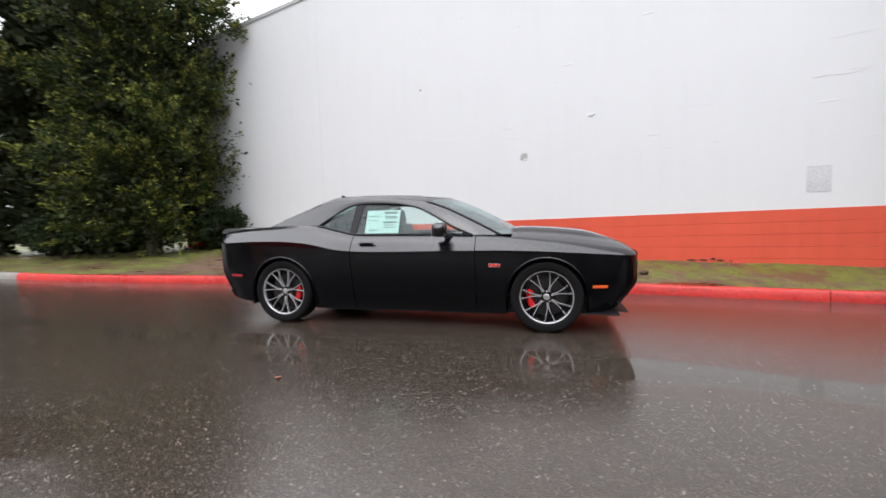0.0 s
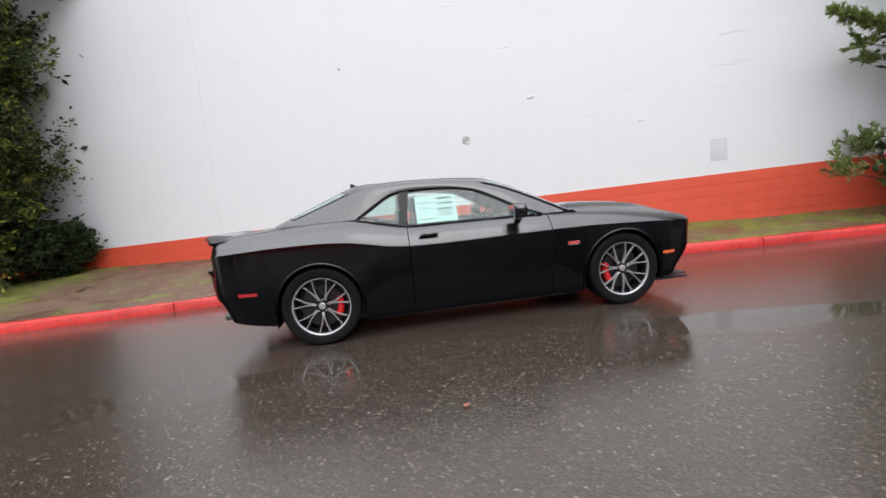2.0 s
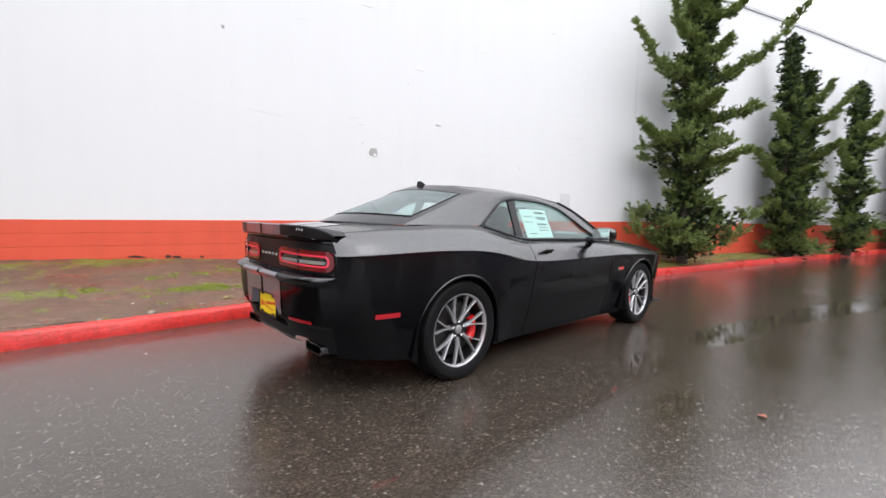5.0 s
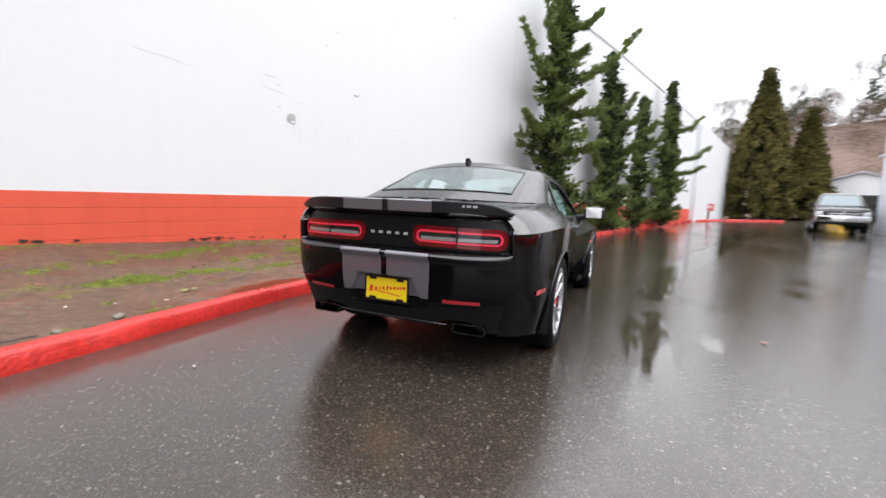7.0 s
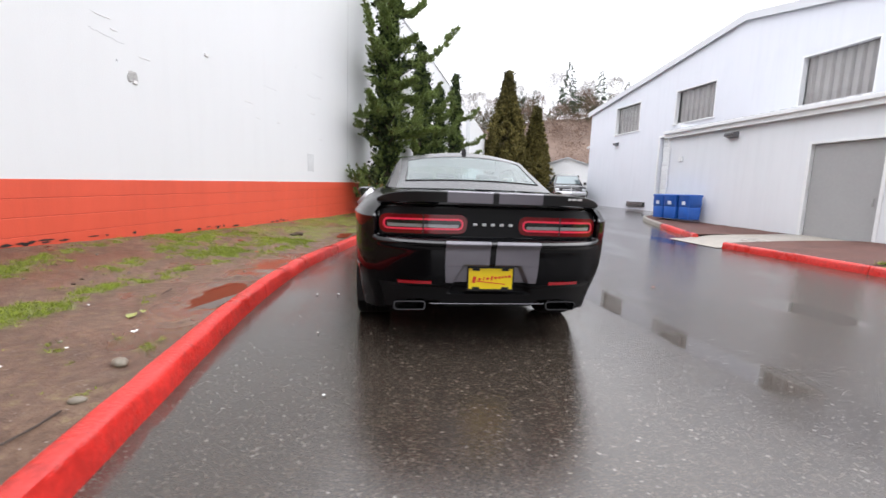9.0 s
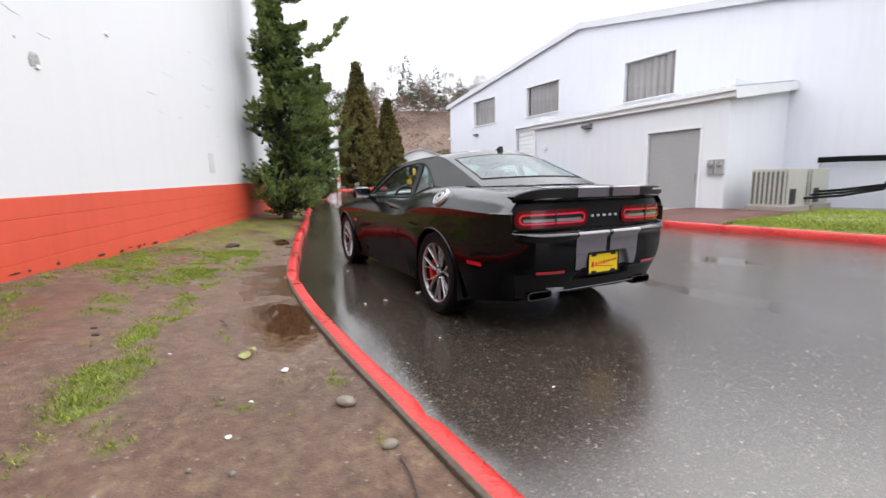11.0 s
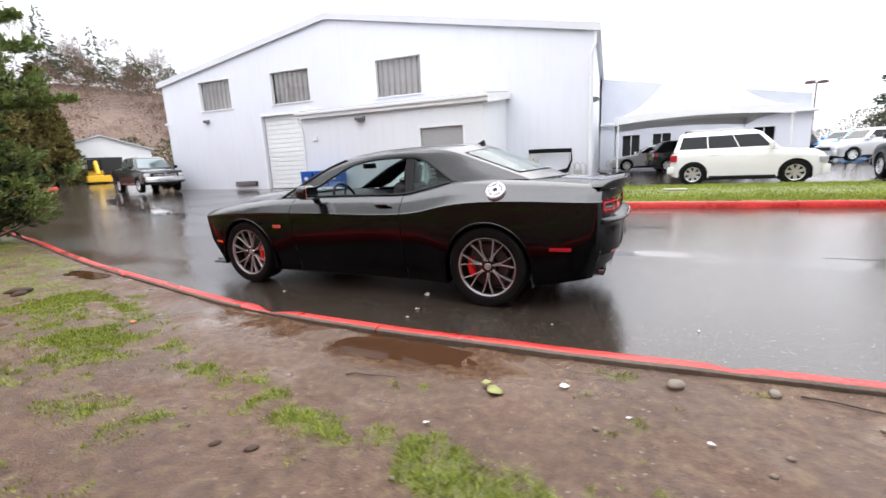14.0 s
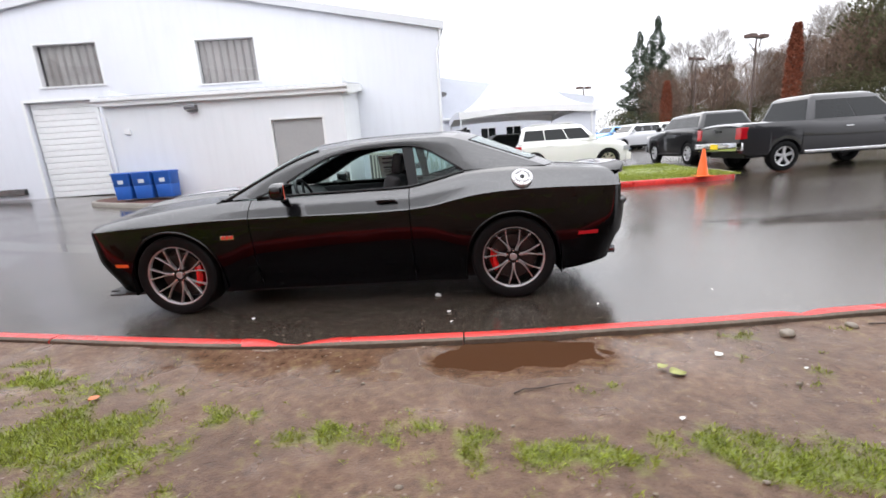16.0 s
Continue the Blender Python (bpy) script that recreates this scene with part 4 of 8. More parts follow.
def side_panel(x0, x1, sgn, lip=True):
    bm, rows = bmesh.new(), []
    for x in stations(x0, x1):
        low = arch_low(x, low_edge(x))
        sec = side_rows(x, low)
        row = [(nose_tail(x, z), sgn * y * squeeze(x, z), z) for z, y in sec]
        # rolled lip at the lower edge
        z0, y0 = sec[0]
        inner = 0.05 if low > low_edge(x) + 1e-6 else 0.10
        y0 *= squeeze(x, z0)
        row = [(nose_tail(x, z0), sgn * (y0 - inner), z0 + 0.004), (nose_tail(x, z0), sgn * (y0 - 0.012), z0 - 0.002)] + row
        rows.append(row)
    grid_faces(bm, rows, flip=sgn < 0)
    return bm


def shoulder_point(x, sgn=1):
    z = curve_at(SHOULDER, x)
    return Vector((x, sgn * (curve_at(WIDE, x) - curve_at(INSET, x) - 0.012), z))


HOOD_MID = [(0.95, 1.005), (1.2, 1.020), (1.55, 1.005), (1.85, 0.972), (2.1, 0.925), (2.25, 0.880), (2.33, 0.842), (2.38, 0.787)]
DECK_MID = [(-2.56, 1.035), (-2.4, 1.058), (-2.2, 1.082), (-1.95, 1.100), (-1.8, 1.108)]


def top_panel(x0, x1, mid, y_from=-1.0, y_to=1.0, lift=0.0, n=26, scoop=False):
    """Hood or boot lid: from shoulder to shoulder over a raised centre; y_from and y_to are fractions of the half-width, or metres when above 1."""
    bm, rows = bmesh.new(), []
    steps = max(8, int(abs(x1 - x0) / 0.04))
    for i in range(steps + 1):
        x = x0 + (x1 - x0) * i / steps
        e, zm = shoulder_point(x), curve_at(mid, x)
        row = []
        for k in range(n + 1):
            u = y_from + (y_to - y_from) * k / n
            a = abs(u)
            z = e.z + (zm - e.z) * (1 - a**2.2)
            if scoop:
                z += 0.028 * ease(0.62, 0.50, a) * ease(0.95, 1.15, x) * ease(2.28, 1.85, x)
                z -= 0.030 * math.exp(-((abs(a - 0.26)) / 0.09) ** 2) * ease(1.1, 1.35, x) * ease(2.0, 1.7, x)
            row.append((x if x < 1.95 else 1.95 + (x - 1.95) * 0.95, u * e.y, z + lift))
        rows.append(row)
    grid_faces(bm, rows, flip=x1 > x0)
    return bm


def rear_x(y, z):
    """The tail's surface: a ledge below the lamps, lamps set back, a dished number plate bay."""
    a = min(1, abs(y) / side_y(-2.40, z))
    x = -2.545 + 0.145 * a**4.6
    k = 1 - a**8
    x += k * (0.012 * ease(0.70, 0.50, z) - 0.030 * math.exp(-((z - 0.752) / 0.022) ** 2))
    # lamp bay
    bay = ease(0.775, 0.792, z) * ease(1.005, 0.985, z) * ease(0.780, 0.755, abs(y))
    x += 0.055 * bay
    # plate bay
    half = 0.185 + (0.60 - z) * 0.55 if z < 0.60 else 0.185
    x += 0.040 * ease(0.615, 0.595, z) * ease(0.40, 0.42, z) * ease(half + 0.02, half - 0.005, abs(y))
    x += k * 0.02 * ease(0.47, 0.45, z)
    return nose_tail(x, z)


def rear_patch(y0, y1, z0, z1, off=0.0, ny=40, nz=40):
    bm, rows = bmesh.new(), []
    for j in range(nz + 1):
        row = []
        for i in range(ny + 1):
            y = y0 + (y1 - y0) * i / ny
            za, zb = (z0(y) if callable(z0) else z0), (z1(y) if callable(z1) else z1)
            z = za + (zb - za) * j / nz
            if abs(y0) > 0.84:
                y *= side_y(-2.40, z) / 0.845
            row.append((rear_x(y, z) - off, y * squeeze(-2.40, z), z))
        rows.append(row)
    grid_faces(bm, rows, flip=y1 > y0)
    return bm


def rear_top(y):
    return curve_at([(-0.845, 1.035), (-0.6, 1.04), (0.0, 1.045), (0.6, 1.04), (0.845, 1.035)], y) - 0.0


def rear_bottom(y):
    return curve_at([(0.0, 0.312), (0.37, 0.312), (0.41, 0.352), (0.66, 0.352), (0.72, 0.300), (0.845, 0.285)], abs(y))


# greenhouse outlines for one side: x, z of the glazed opening, and the roof's edge
def glass_y(x, z):
    zs = 0.99
    return 0.797 - (z - zs) * 0.47 - 0.02 * ease(-0.6, -1.3, x)


WINDOW_TOP = [(0.72, 0.985), (0.50, 1.075), (0.30, 1.185), (0.13, 1.270), (0.0, 1.308), (-0.2, 1.338), (-0.5, 1.348), (-0.68, 1.335), (-0.80, 1.292), (-0.95, 1.200), (-1.09, 1.108)]
ROOF_EDGE = [Vector(p) for p in ((1.02, 0.745, 0.972), (0.68, 0.690, 1.145), (0.40, 0.640, 1.275), (0.18, 0.605, 1.348), (0.02, 0.598, 1.372), (-0.2, 0.600, 1.392), (-0.5, 0.602, 1.402), (-0.75, 0.598, 1.402), (-1.0, 0.588, 1.390), (-1.35, 0.600, 1.270), (-1.80, 0.640, 1.103))]


def window_top_line(sgn):
    return [Vector((x, sgn * glass_y(x, z), z)) for x, z in WINDOW_TOP]


def dense(points, n):
    out = []
    for i in range(len(points) - 1):
        p = [points[max(0, i - 1)], points[i], points[i + 1], points[min(len(points) - 1, i + 2)]]
        for k in range(n):
            t = k / n
            out.append(0.5 * ((2 * p[1]) + (p[2] - p[0]) * t + (2 * p[0] - 5 * p[1] + 4 * p[2] - p[3]) * t * t + (3 * p[1] - p[0] - 3 * p[2] + p[3]) * t**3))
    return out + [points[-1]]


def arc_across(edge, crown, n=20, bow=0.0):
    """Points from one roof edge to the other, over a crown."""
    return [Vector((edge.x + bow * (1 - u * u), edge.y * u, edge.z + crown * (1 - u * u))) for u in (-1 + 2 * k / n for k in range(n + 1))]


def loft(rows, flip=False):
    bm = bmesh.new()
    grid_faces(bm, rows, flip=flip)
    return bm


def flat_pane(outline, sgn, y_of, thick=0.006, inset=0.0):
    """A pane on the side window's slope, from its (x, z) outline."""
    bm = bmesh.new()
    a = [bm.verts.new((x, sgn * (y_of(x, z) - inset), z)) for x, z in outline]
    b_ = [bm.verts.new((x, sgn * (y_of(x, z) - inset - thick), z)) for x, z in outline]
    bm.faces.new(a)
    bm.faces.new(b_[::-1])
    n = len(outline)
    for i in range(n):
        bm.faces.new((a[i], b_[i], b_[(i + 1) % n], a[(i + 1) % n]))
    bmesh.ops.recalc_face_normals(bm, faces=bm.faces)
    return bm


def round_rect(w, h, r, n=5):
    """Outline of a rounded rectangle about the origin."""
    out = []
    for cx, cy, a0 in ((w / 2 - r, h / 2 - r, 0), (-w / 2 + r, h / 2 - r, 90), (-w / 2 + r, -h / 2 + r, 180), (w / 2 - r, -h / 2 + r, 270)):
        out += [(cx + r * math.cos(radians(a0 + 90 * k / n)), cy + r * math.sin(radians(a0 + 90 * k / n))) for k in range(n + 1)]
    return out


def split_edges_n(pts, n_long):
    """As split_edges, with a set number of points on the two long edges, so that rings match."""
    lens = [math.hypot(c - a, d - b_) for (a, b_), (c, d) in zip(pts, pts[1:] + pts[:1])]
    longest = sorted(range(len(pts)), key=lambda i: -lens[i])[:2]
    out = []
    for i, ((a, b_), (c, d)) in enumerate(zip(pts, pts[1:] + pts[:1])):
        n = n_long if i in longest else 1
        out += [(a + (c - a) * k / n, b_ + (d - b_) * k / n) for k in range(n)]
    return out


def split_edges(pts, step):
    """The same closed outline with points along its long edges."""
    out = []
    for (a, b_), (c, d) in zip(pts, pts[1:] + pts[:1]):
        n = max(1, int(math.hypot(c - a, d - b_) / step))
        out += [(a + (c - a) * k / n, b_ + (d - b_) * k / n) for k in range(n)]
    return out


def wheel(parent, x, sgn, turn=0.0):
    """Low-profile tyre, seven-fork alloy rim, slotted disc and red caliper. Outer face towards sgn * y."""
    yc = sgn * 0.805
    hub = new("wheel")
    hub.parent = parent
    hub.matrix_basis = pose(x, yc, AZ, 0, 0, 0 if sgn < 0 else 180)
    R = 0.358
    prof = [(0.262, -0.118), (0.275, -0.130), (0.30, -0.138), (0.335, -0.137), (0.352, -0.122), (R - 0.002, -0.098)]
    for k in range(5):
        c = -0.075 + k * 0.0375
        prof += [(R, c - 0.016), (R, c + 0.012), (R - 0.008, c + 0.014), (R - 0.008, c + 0.018)] if k < 4 else [(R, c - 0.016), (R, c + 0.014)]
    prof += [(R - 0.002, 0.098), (0.352, 0.122), (0.335, 0.137), (0.30, 0.138), (0.275, 0.130), (0.262, 0.118)]
    part("tyre", lathe(prof, 64, "y"), BLACK_RUBBER, hub, "black low-profile tyre", smooth=35)
    # barrel and outer flange (outer side at negative y in the wheel's own axes)
    part("rim_barrel", lathe([(0.263, 0.118), (0.255, 0.10), (0.235, 0.06), (0.228, -0.05), (0.243, -0.095)], 64, "y"), RIM_DARK, hub, smooth=50)
    part("rim_flange", lathe([(0.249, -0.092), (0.251, -0.110), (0.257, -0.121), (0.265, -0.123), (0.268, -0.113), (0.263, -0.10), (0.249, -0.092)], 64, "y"), RIM_METAL, hub, "bright silver rim flange", smooth=50)
    forks = 7
    for f_ in range(forks):
        a0 = 2 * math.pi * f_ / forks - math.pi / 2 + turn
        bm = bmesh.new()
        for d in (-1, 1):
            pts = [(0.056, 0.06, -0.082, 0.0115), (0.080, 0.055, -0.088, 0.0095), (0.110, 0.056, -0.093, 0.0090), (0.138, 0.090, -0.097, 0.0078), (0.190, 0.148, -0.104, 0.0070), (0.250, 0.196, -0.113, 0.0086)]
            rows = []
            for r, da, yy, w in pts:
                a = a0 + d * da
                c, s = math.cos(a), math.sin(a)
                t = Vector((-s, 0, c))
                p = Vector((r * c, yy, r * s))
                rows.append([p - t * w + Vector((0, 0.022, 0)), p - t * w * 0.85, p - t * w * 0.3 - Vector((0, 0.006, 0)), p + t * w * 0.3 - Vector((0, 0.006, 0)), p + t * w * 0.85, p + t * w + Vector((0, 0.022, 0))])
            grid_faces(bm, rows, closed=True)
        bmesh.ops.recalc_face_normals(bm, faces=bm.faces)
        part("spoke", bm, RIM_METAL, hub, smooth=40)
    part("hub_recess", lathe([(0.066, -0.060), (0.066, -0.078), (0.060, -0.080), (0.036, -0.076), (0.030, -0.076)], 32, "y"), RIM_DARK, hub, "dark recess round the wheel nuts", smooth=40)
    part("hub_cap", lathe([(0.032, -0.070), (0.032, -0.092), (0.028, -0.096), (0.020, -0.097), (0.0005, -0.098)], 32, "y"), RIM_METAL, hub, smooth=40)
    for k in range(5):
        a = 2 * math.pi * k / 5 + 0.3
        bm = bmesh.new()
        add_lathe(bm, [(0.0105, -0.07), (0.0105, -0.094), (0.007, -0.099), (0.0005, -0.100)], 6, "y")
        bmesh.ops.translate(bm, vec=(0.0535 * math.cos(a), 0, 0.0535 * math.sin(a)), verts=bm.verts)
        part("lug_nut", bm, CHROME, hub)
    part("brake_disc", lathe([(0.06, -0.03), (0.075, -0.04), (0.10, -0.042), (0.188, -0.042), (0.190, -0.036), (0.190, -0.014), (0.10, -0.012)], 48, "y"), DISC, hub, "grey slotted brake disc", smooth=40)
    # caliper: a thick arc hugging the disc, towards the car's middle
    bm, rows = bmesh.new(), []
    toward = (math.pi if x > 0 else 0.0) if sgn < 0 else (0.0 if x > 0 else math.pi)
    for k in range(9):
        a = toward + radians(-30 + 60 * k / 8) + (0.12 if math.cos(toward) < 0 else -0.12)
        c, s = math.cos(a), math.sin(a)
        e = 0.006 * math.sin(math.pi * k / 8)
        rows.append([(r * c, y, r * s) for r, y in ((0.142, 0.02), (0.138, -0.07), (0.15, -0.082 - e), (0.178, -0.085 - e), (0.198, -0.072), (0.203, 0.02))])
    vr = grid_faces(bm, rows)
    bm.faces.new(vr[0])
    bm.faces.new(vr[-1][::-1])
    bmesh.ops.recalc_face_normals(bm, faces=bm.faces)
    part("caliper", bm, CALIPER, hub, "glossy red brake caliper", smooth=40)
    part("dust_shield", lathe([(0.225, 0.03), (0.225, 0.035), (0.0005, 0.035)], 32, "y"), DARK_METAL, hub)
    return hub


def seat(parent, x, y, name="front_seat"):
    s = new(name)
    s.parent = parent
    s.matrix_basis = pose(x, y, 0)
    part("cushion", box(-0.25, 0.27, -0.25, 0.25, 0.42, 0.60, 0.05), INTERIOR, s, smooth=60)
    part("backrest", box(-0.08, 0.08, -0.25, 0.25, 0.0, 0.60, 0.06, pose(-0.30, 0, 0.52, 0, -16, 0)), INTERIOR, s, smooth=60)
    part("headrest", box(-0.05, 0.05, -0.13, 0.13, 0.0, 0.19, 0.045, pose(-0.47, 0, 1.10, 0, -10, 0)), INTERIOR, s, smooth=60)
    return s


def build_coupe():
    car = thing("coupe", "black two-door muscle coupe with graphite stripes, wet, parked on asphalt", "car")
    # body side panels; the doors are parts of their own
    for sgn in (-1, 1):
        part("rear_quarter", side_panel(-2.40, -0.625, sgn), PAINT, car, smooth=28)
        part("front_fender", side_panel(0.765, 2.38, sgn), PAINT, car, smooth=28)
        door = part("door", side_panel(-0.617, 0.757, sgn), PAINT, car, smooth=28)
        # handle in its cup
        hy = curve_at(WIDE, -0.40) - 0.035
        cup = lathe([(0.001, 0.012), (0.05, 0.010), (0.058, 0.002), (0.062, -0.002)], 24, "z")
        bmesh.ops.transform(cup, matrix=pose(-0.43, sgn * (hy + 0.004), 0.890, 90 * sgn + (-28 * sgn), 0, 0) @ Matrix.Diagonal((1.30, 0.5, 1, 1)), verts=cup.verts)
        part("handle_cup", cup, SATIN_BLACK, door, smooth=60)
        part("door_handle", tube([(-0.52, sgn * (hy + 0.010), 0.895), (-0.49, sgn * (hy + 0.020), 0.912), (-0.37, sgn * (hy + 0.020), 0.912), (-0.34, sgn * (hy + 0.008), 0.905)], [0.008, 0.010, 0.010, 0.008]), PAINT, door, smooth=60)
        # mirror
        mir = new("door_mirror")
        mir.parent = car
        bm = bmesh.new()
        rows = []
        for k, (yy, sc) in enumerate(((0.0, 0.35), (0.02, 0.8), (0.07, 1.0), (0.15, 1.0), (0.20, 0.85), (0.225, 0.4))):
            rows.append([(0.42 + 0.07 * sc * px, sgn * (0.89 + yy), 1.045 + 0.075 * sc * pz) for px, pz in round_rect(1.9, 1.9, 0.6, 4)])
        vr = grid_faces(bm, rows, closed=True)
        bm.faces.new(vr[0])
        bm.faces.new(vr[-1])
        bmesh.ops.recalc_face_normals(bm, faces=bm.faces)
        part("mirror_shell", bm, PAINT, mir, smooth=50)
        part("mirror_glass", box(0.350, 0.356, sgn * 1.0 - 0.085, sgn * 1.0 + 0.085, 0.985, 1.10, 0.002), CHROME, mir, "silvered mirror glass")
        part("mirror_foot", tube([(0.48, sgn * 0.80, 0.975), (0.45, sgn * 0.88, 0.985), (0.43, sgn * 0.95, 1.02)], [0.04, 0.032, 0.03]), SATIN_BLACK, mir, smooth=60)
        # side marker lamps
        for x, z, nm, mt, hw in ((-2.105, 0.538, "side_marker", LAMP_RED, 0.085), (1.985, 0.470, "side_marker", AMBER, 0.075)):
            rows = []
            for i in range(9):
                xx = x - hw + 2 * hw * i / 8
                rows.append([(nose_tail(xx, zz), sgn * (side_y(xx, zz) + o), zz) for zz, o in ((z - 0.016, -0.006), (z - 0.014, 0.004), (z + 0.014, 0.004), (z + 0.016, -0.006))])
            bm = loft(rows)
            bmesh.ops.recalc_face_normals(bm, faces=bm.faces)
            part(nm, bm, mt, car, "red side marker lamp" if x < 0 else "amber side marker lamp")
        # fender badge: small red and silver plate
        part("badge", box(-0.06, 0.06, -0.003, 0.003, -0.018, 0.018, 0.003, pose(0.965, sgn * (side_y(0.965, 0.675) + 0.003), 0.675, 0, 0, 0)), CHROME, car, "silver fender badge")
        for k in range(3):
            part("badge_figure", box(-0.014, 0.014, -0.003, 0.003, -0.014, 0.014, 0.002, pose(0.925 + 0.038 * k, sgn * (side_y(0.965, 0.675) + 0.007), 0.678, 0, 12, 0)), RED_INK, car)
        # sill and arch liner
        part("sill", box(-1.06, 1.06, sgn * 0.73 - 0.06, sgn * 0.73 + 0.06, 0.140, 0.230, 0.02), SATIN_BLACK, car, "satin black sill")
        for c in (-AX, AX):
            bm, rows = bmesh.new(), []
            for k in range(25):
                a = math.pi * k / 24
                r = ARCH_R + 0.012
                rows.append([(c + r * math.cos(a), sgn * yy, AZ + r * math.sin(a)) for yy in (0.93, 0.70, 0.50)])
            grid_faces(bm, rows)
            for s_ in (1, -1):
                grid_faces(bm, [[(c + s_ * r, sgn * yy, zz) for yy in (0.93, 0.50)] for zz in (AZ, 0.2)])
            # inner wall of the well
            fan = [bm.verts.new((c + r * math.cos(math.pi * k / 24), sgn * 0.50, AZ + r * math.sin(math.pi * k / 24))) for k in range(25)] + [bm.verts.new((c - r, sgn * 0.5, 0.2)), bm.verts.new((c + r, sgn * 0.5, 0.2))]
            bm.faces.new(fan)
            part("arch_liner", bm, SATIN_BLACK, car, smooth=40)
            # bright edge of the wheel arch: a rolled flare
            pts = [(c + (ARCH_R + 0.004) * math.cos(math.pi * k / 30), sgn * (side_y(c + ARCH_R * math.cos(math.pi * k / 30), AZ + ARCH_R * math.sin(math.pi * k / 30)) + 0.001), AZ + (ARCH_R + 0.004) * math.sin(math.pi * k / 30)) for k in range(31)]
            part("arch_lip", tube(pts, 0.011, 8), PAINT, car, smooth=60)
        # upper side: pillars and roof rail between the glass opening and the roof's edge
        wt, re = dense(window_top_line(sgn), 5), dense([Vector((p.x, sgn * p.y, p.z)) for p in ROOF_EDGE], 5)
        rows = []
        for a, b_ in zip(wt, re):
            mid = a.lerp(b_, 0.5) + Vector((0, sgn * 0.012, 0.004))
            rows.append([a + Vector((0, -sgn * 0.02, 0)), a, mid, b_, ])
        part("roof_side", loft(rows, flip=sgn > 0), PAINT, car, smooth=50)
        # black weatherstrip along the glazed opening
        part("window_trim", tube([p + Vector((0, sgn * 0.003, 0)) for p in wt], 0.011, 6), SATIN_BLACK, car, "black window surround", smooth=60)
        belt = [shoulder_point(x, sgn) + Vector((0, 0.004 * sgn, 0.004)) for x in [0.72 - 1.81 * k / 40 for k in range(41)]]
        part("belt_trim", tube(belt, 0.010, 6), SATIN_BLACK, car, "black belt moulding", smooth=60)
        # side glass
        top = [(p.x, p.z) for p in dense([Vector((x, 0, z)) for x, z in WINDOW_TOP], 4)]
        door_top = [(x, z - 0.006) for x, z in top if -0.56 < x < 0.70]
        outline = door_top + [(-0.565, 1.345), (-0.625, 0.985), (0.70, 0.97)]
        if sgn < 0:
            g_ = part("door_glass", flat_pane(outline, sgn, glass_y, inset=0.010), SIDE_GLASS, car, "clear door window with a price sheet inside")
            g_.visible_shadow = False
        quarter = [(-0.645, 1.335)] + [(x, z - 0.008) for x, z in top if x < -0.66] + [(-1.06, 1.09), (-0.85, 1.035), (-0.70, 1.000)]
        g_ = part("quarter_glass", flat_pane(quarter, sgn, glass_y, inset=0.012), SIDE_GLASS, car, "small clear rear quarter window")
        g_.visible_shadow = False
        part("b_pillar", flat_pane([(-0.560, 1.350), (-0.655, 1.345), (-0.700, 0.985), (-0.620, 0.975)], sgn, glass_y, 0.02, 0.002), SATIN_BLACK, car, "black pillar between the side windows")
    # hood, cowl and boot lid
    part("hood", top_panel(2.38, 0.98, HOOD_MID, scoop=True, n=40), PAINT, car, "black hood with a raised centre", smooth=50)
    part("boot_lid", top_panel(-1.80, -2.40, DECK_MID), PAINT, car, smooth=50)
    # windscreen, roof, rear window
    e = dense(ROOF_EDGE, 5)
    i_ws, i_rr = 15, 40
    ws_rows = [arc_across(e[i], 0.015 + 0.045 * i / i_ws, bow=0.20 - 0.06 * i / i_ws) for i in range(i_ws + 1)]
    g_ = part("windscreen", loft(ws_rows), CAR_GLASS, car, "clear raked windscreen")
    g_.visible_shadow = False
    roof_rows = [arc_across(e[i], 0.060 + 0.006 * math.sin(math.pi * (i - i_ws) / (i_rr - i_ws)), bow=0.14 - 0.26 * (i - i_ws) / (i_rr - i_ws)) for i in range(i_ws, i_rr + 1)]
    part("roof", loft(roof_rows), PAINT, car, "black roof panel", smooth=50)
    n_e = len(e) - 1
    rw_rows = [arc_across(e[i], 0.066 - 0.058 * (i - i_rr) / (n_e - i_rr), bow=-0.12 - 0.06 * (i - i_rr) / (n_e - i_rr)) for i in range(i_rr, n_e + 1)]
    g0, g1 = 2, 8
    g_ = part("rear_window", loft([r[1:20] for r in rw_rows[g0:g1 + 1]]), CAR_GLASS, car, "clear sloping rear window")
    g_.visible_shadow = False
    part("roof_end", loft(rw_rows[:g0 + 1]), PAINT, car, smooth=60)
    part("rear_pillar", loft([r[:2] for r in rw_rows[g0:g1 + 1]]), PAINT, car, smooth=60)
    part("rear_pillar", loft([r[19:] for r in rw_rows[g0:g1 + 1]]), PAINT, car, smooth=60)
    part("window_foot", loft(rw_rows[g1:]), PAINT, car, smooth=60)
    for sgn in (-1, 1):
        pts = [r[19 if sgn > 0 else 1] + Vector((0, 0, 0.001)) for r in rw_rows[g0:g1 + 1]]
        part("rear_window_trim", tube(pts, 0.005, 6), SATIN_BLACK, car, smooth=60)
        pts = [r[-1 if sgn > 0 else 0] + Vector((0, 0, 0.003)) for r in ws_rows]
        part("windscreen_trim", tube(pts, 0.012, 6), SATIN_BLACK, car, smooth=60)
    part("rear_window_seal", tube([p + Vector((0, 0, 0.003)) for p in rw_rows[g1][1:20]], 0.005, 6), SATIN_BLACK, car)
    part("rear_header", tube([p + Vector((0, 0, -0.002)) for p in rw_rows[g0][1:20]], 0.006, 6), SATIN_BLACK, car)
    # deck filler between rear window foot and lid
    rows = []
    for k in range(21):
        p = rw_rows[-1][k]
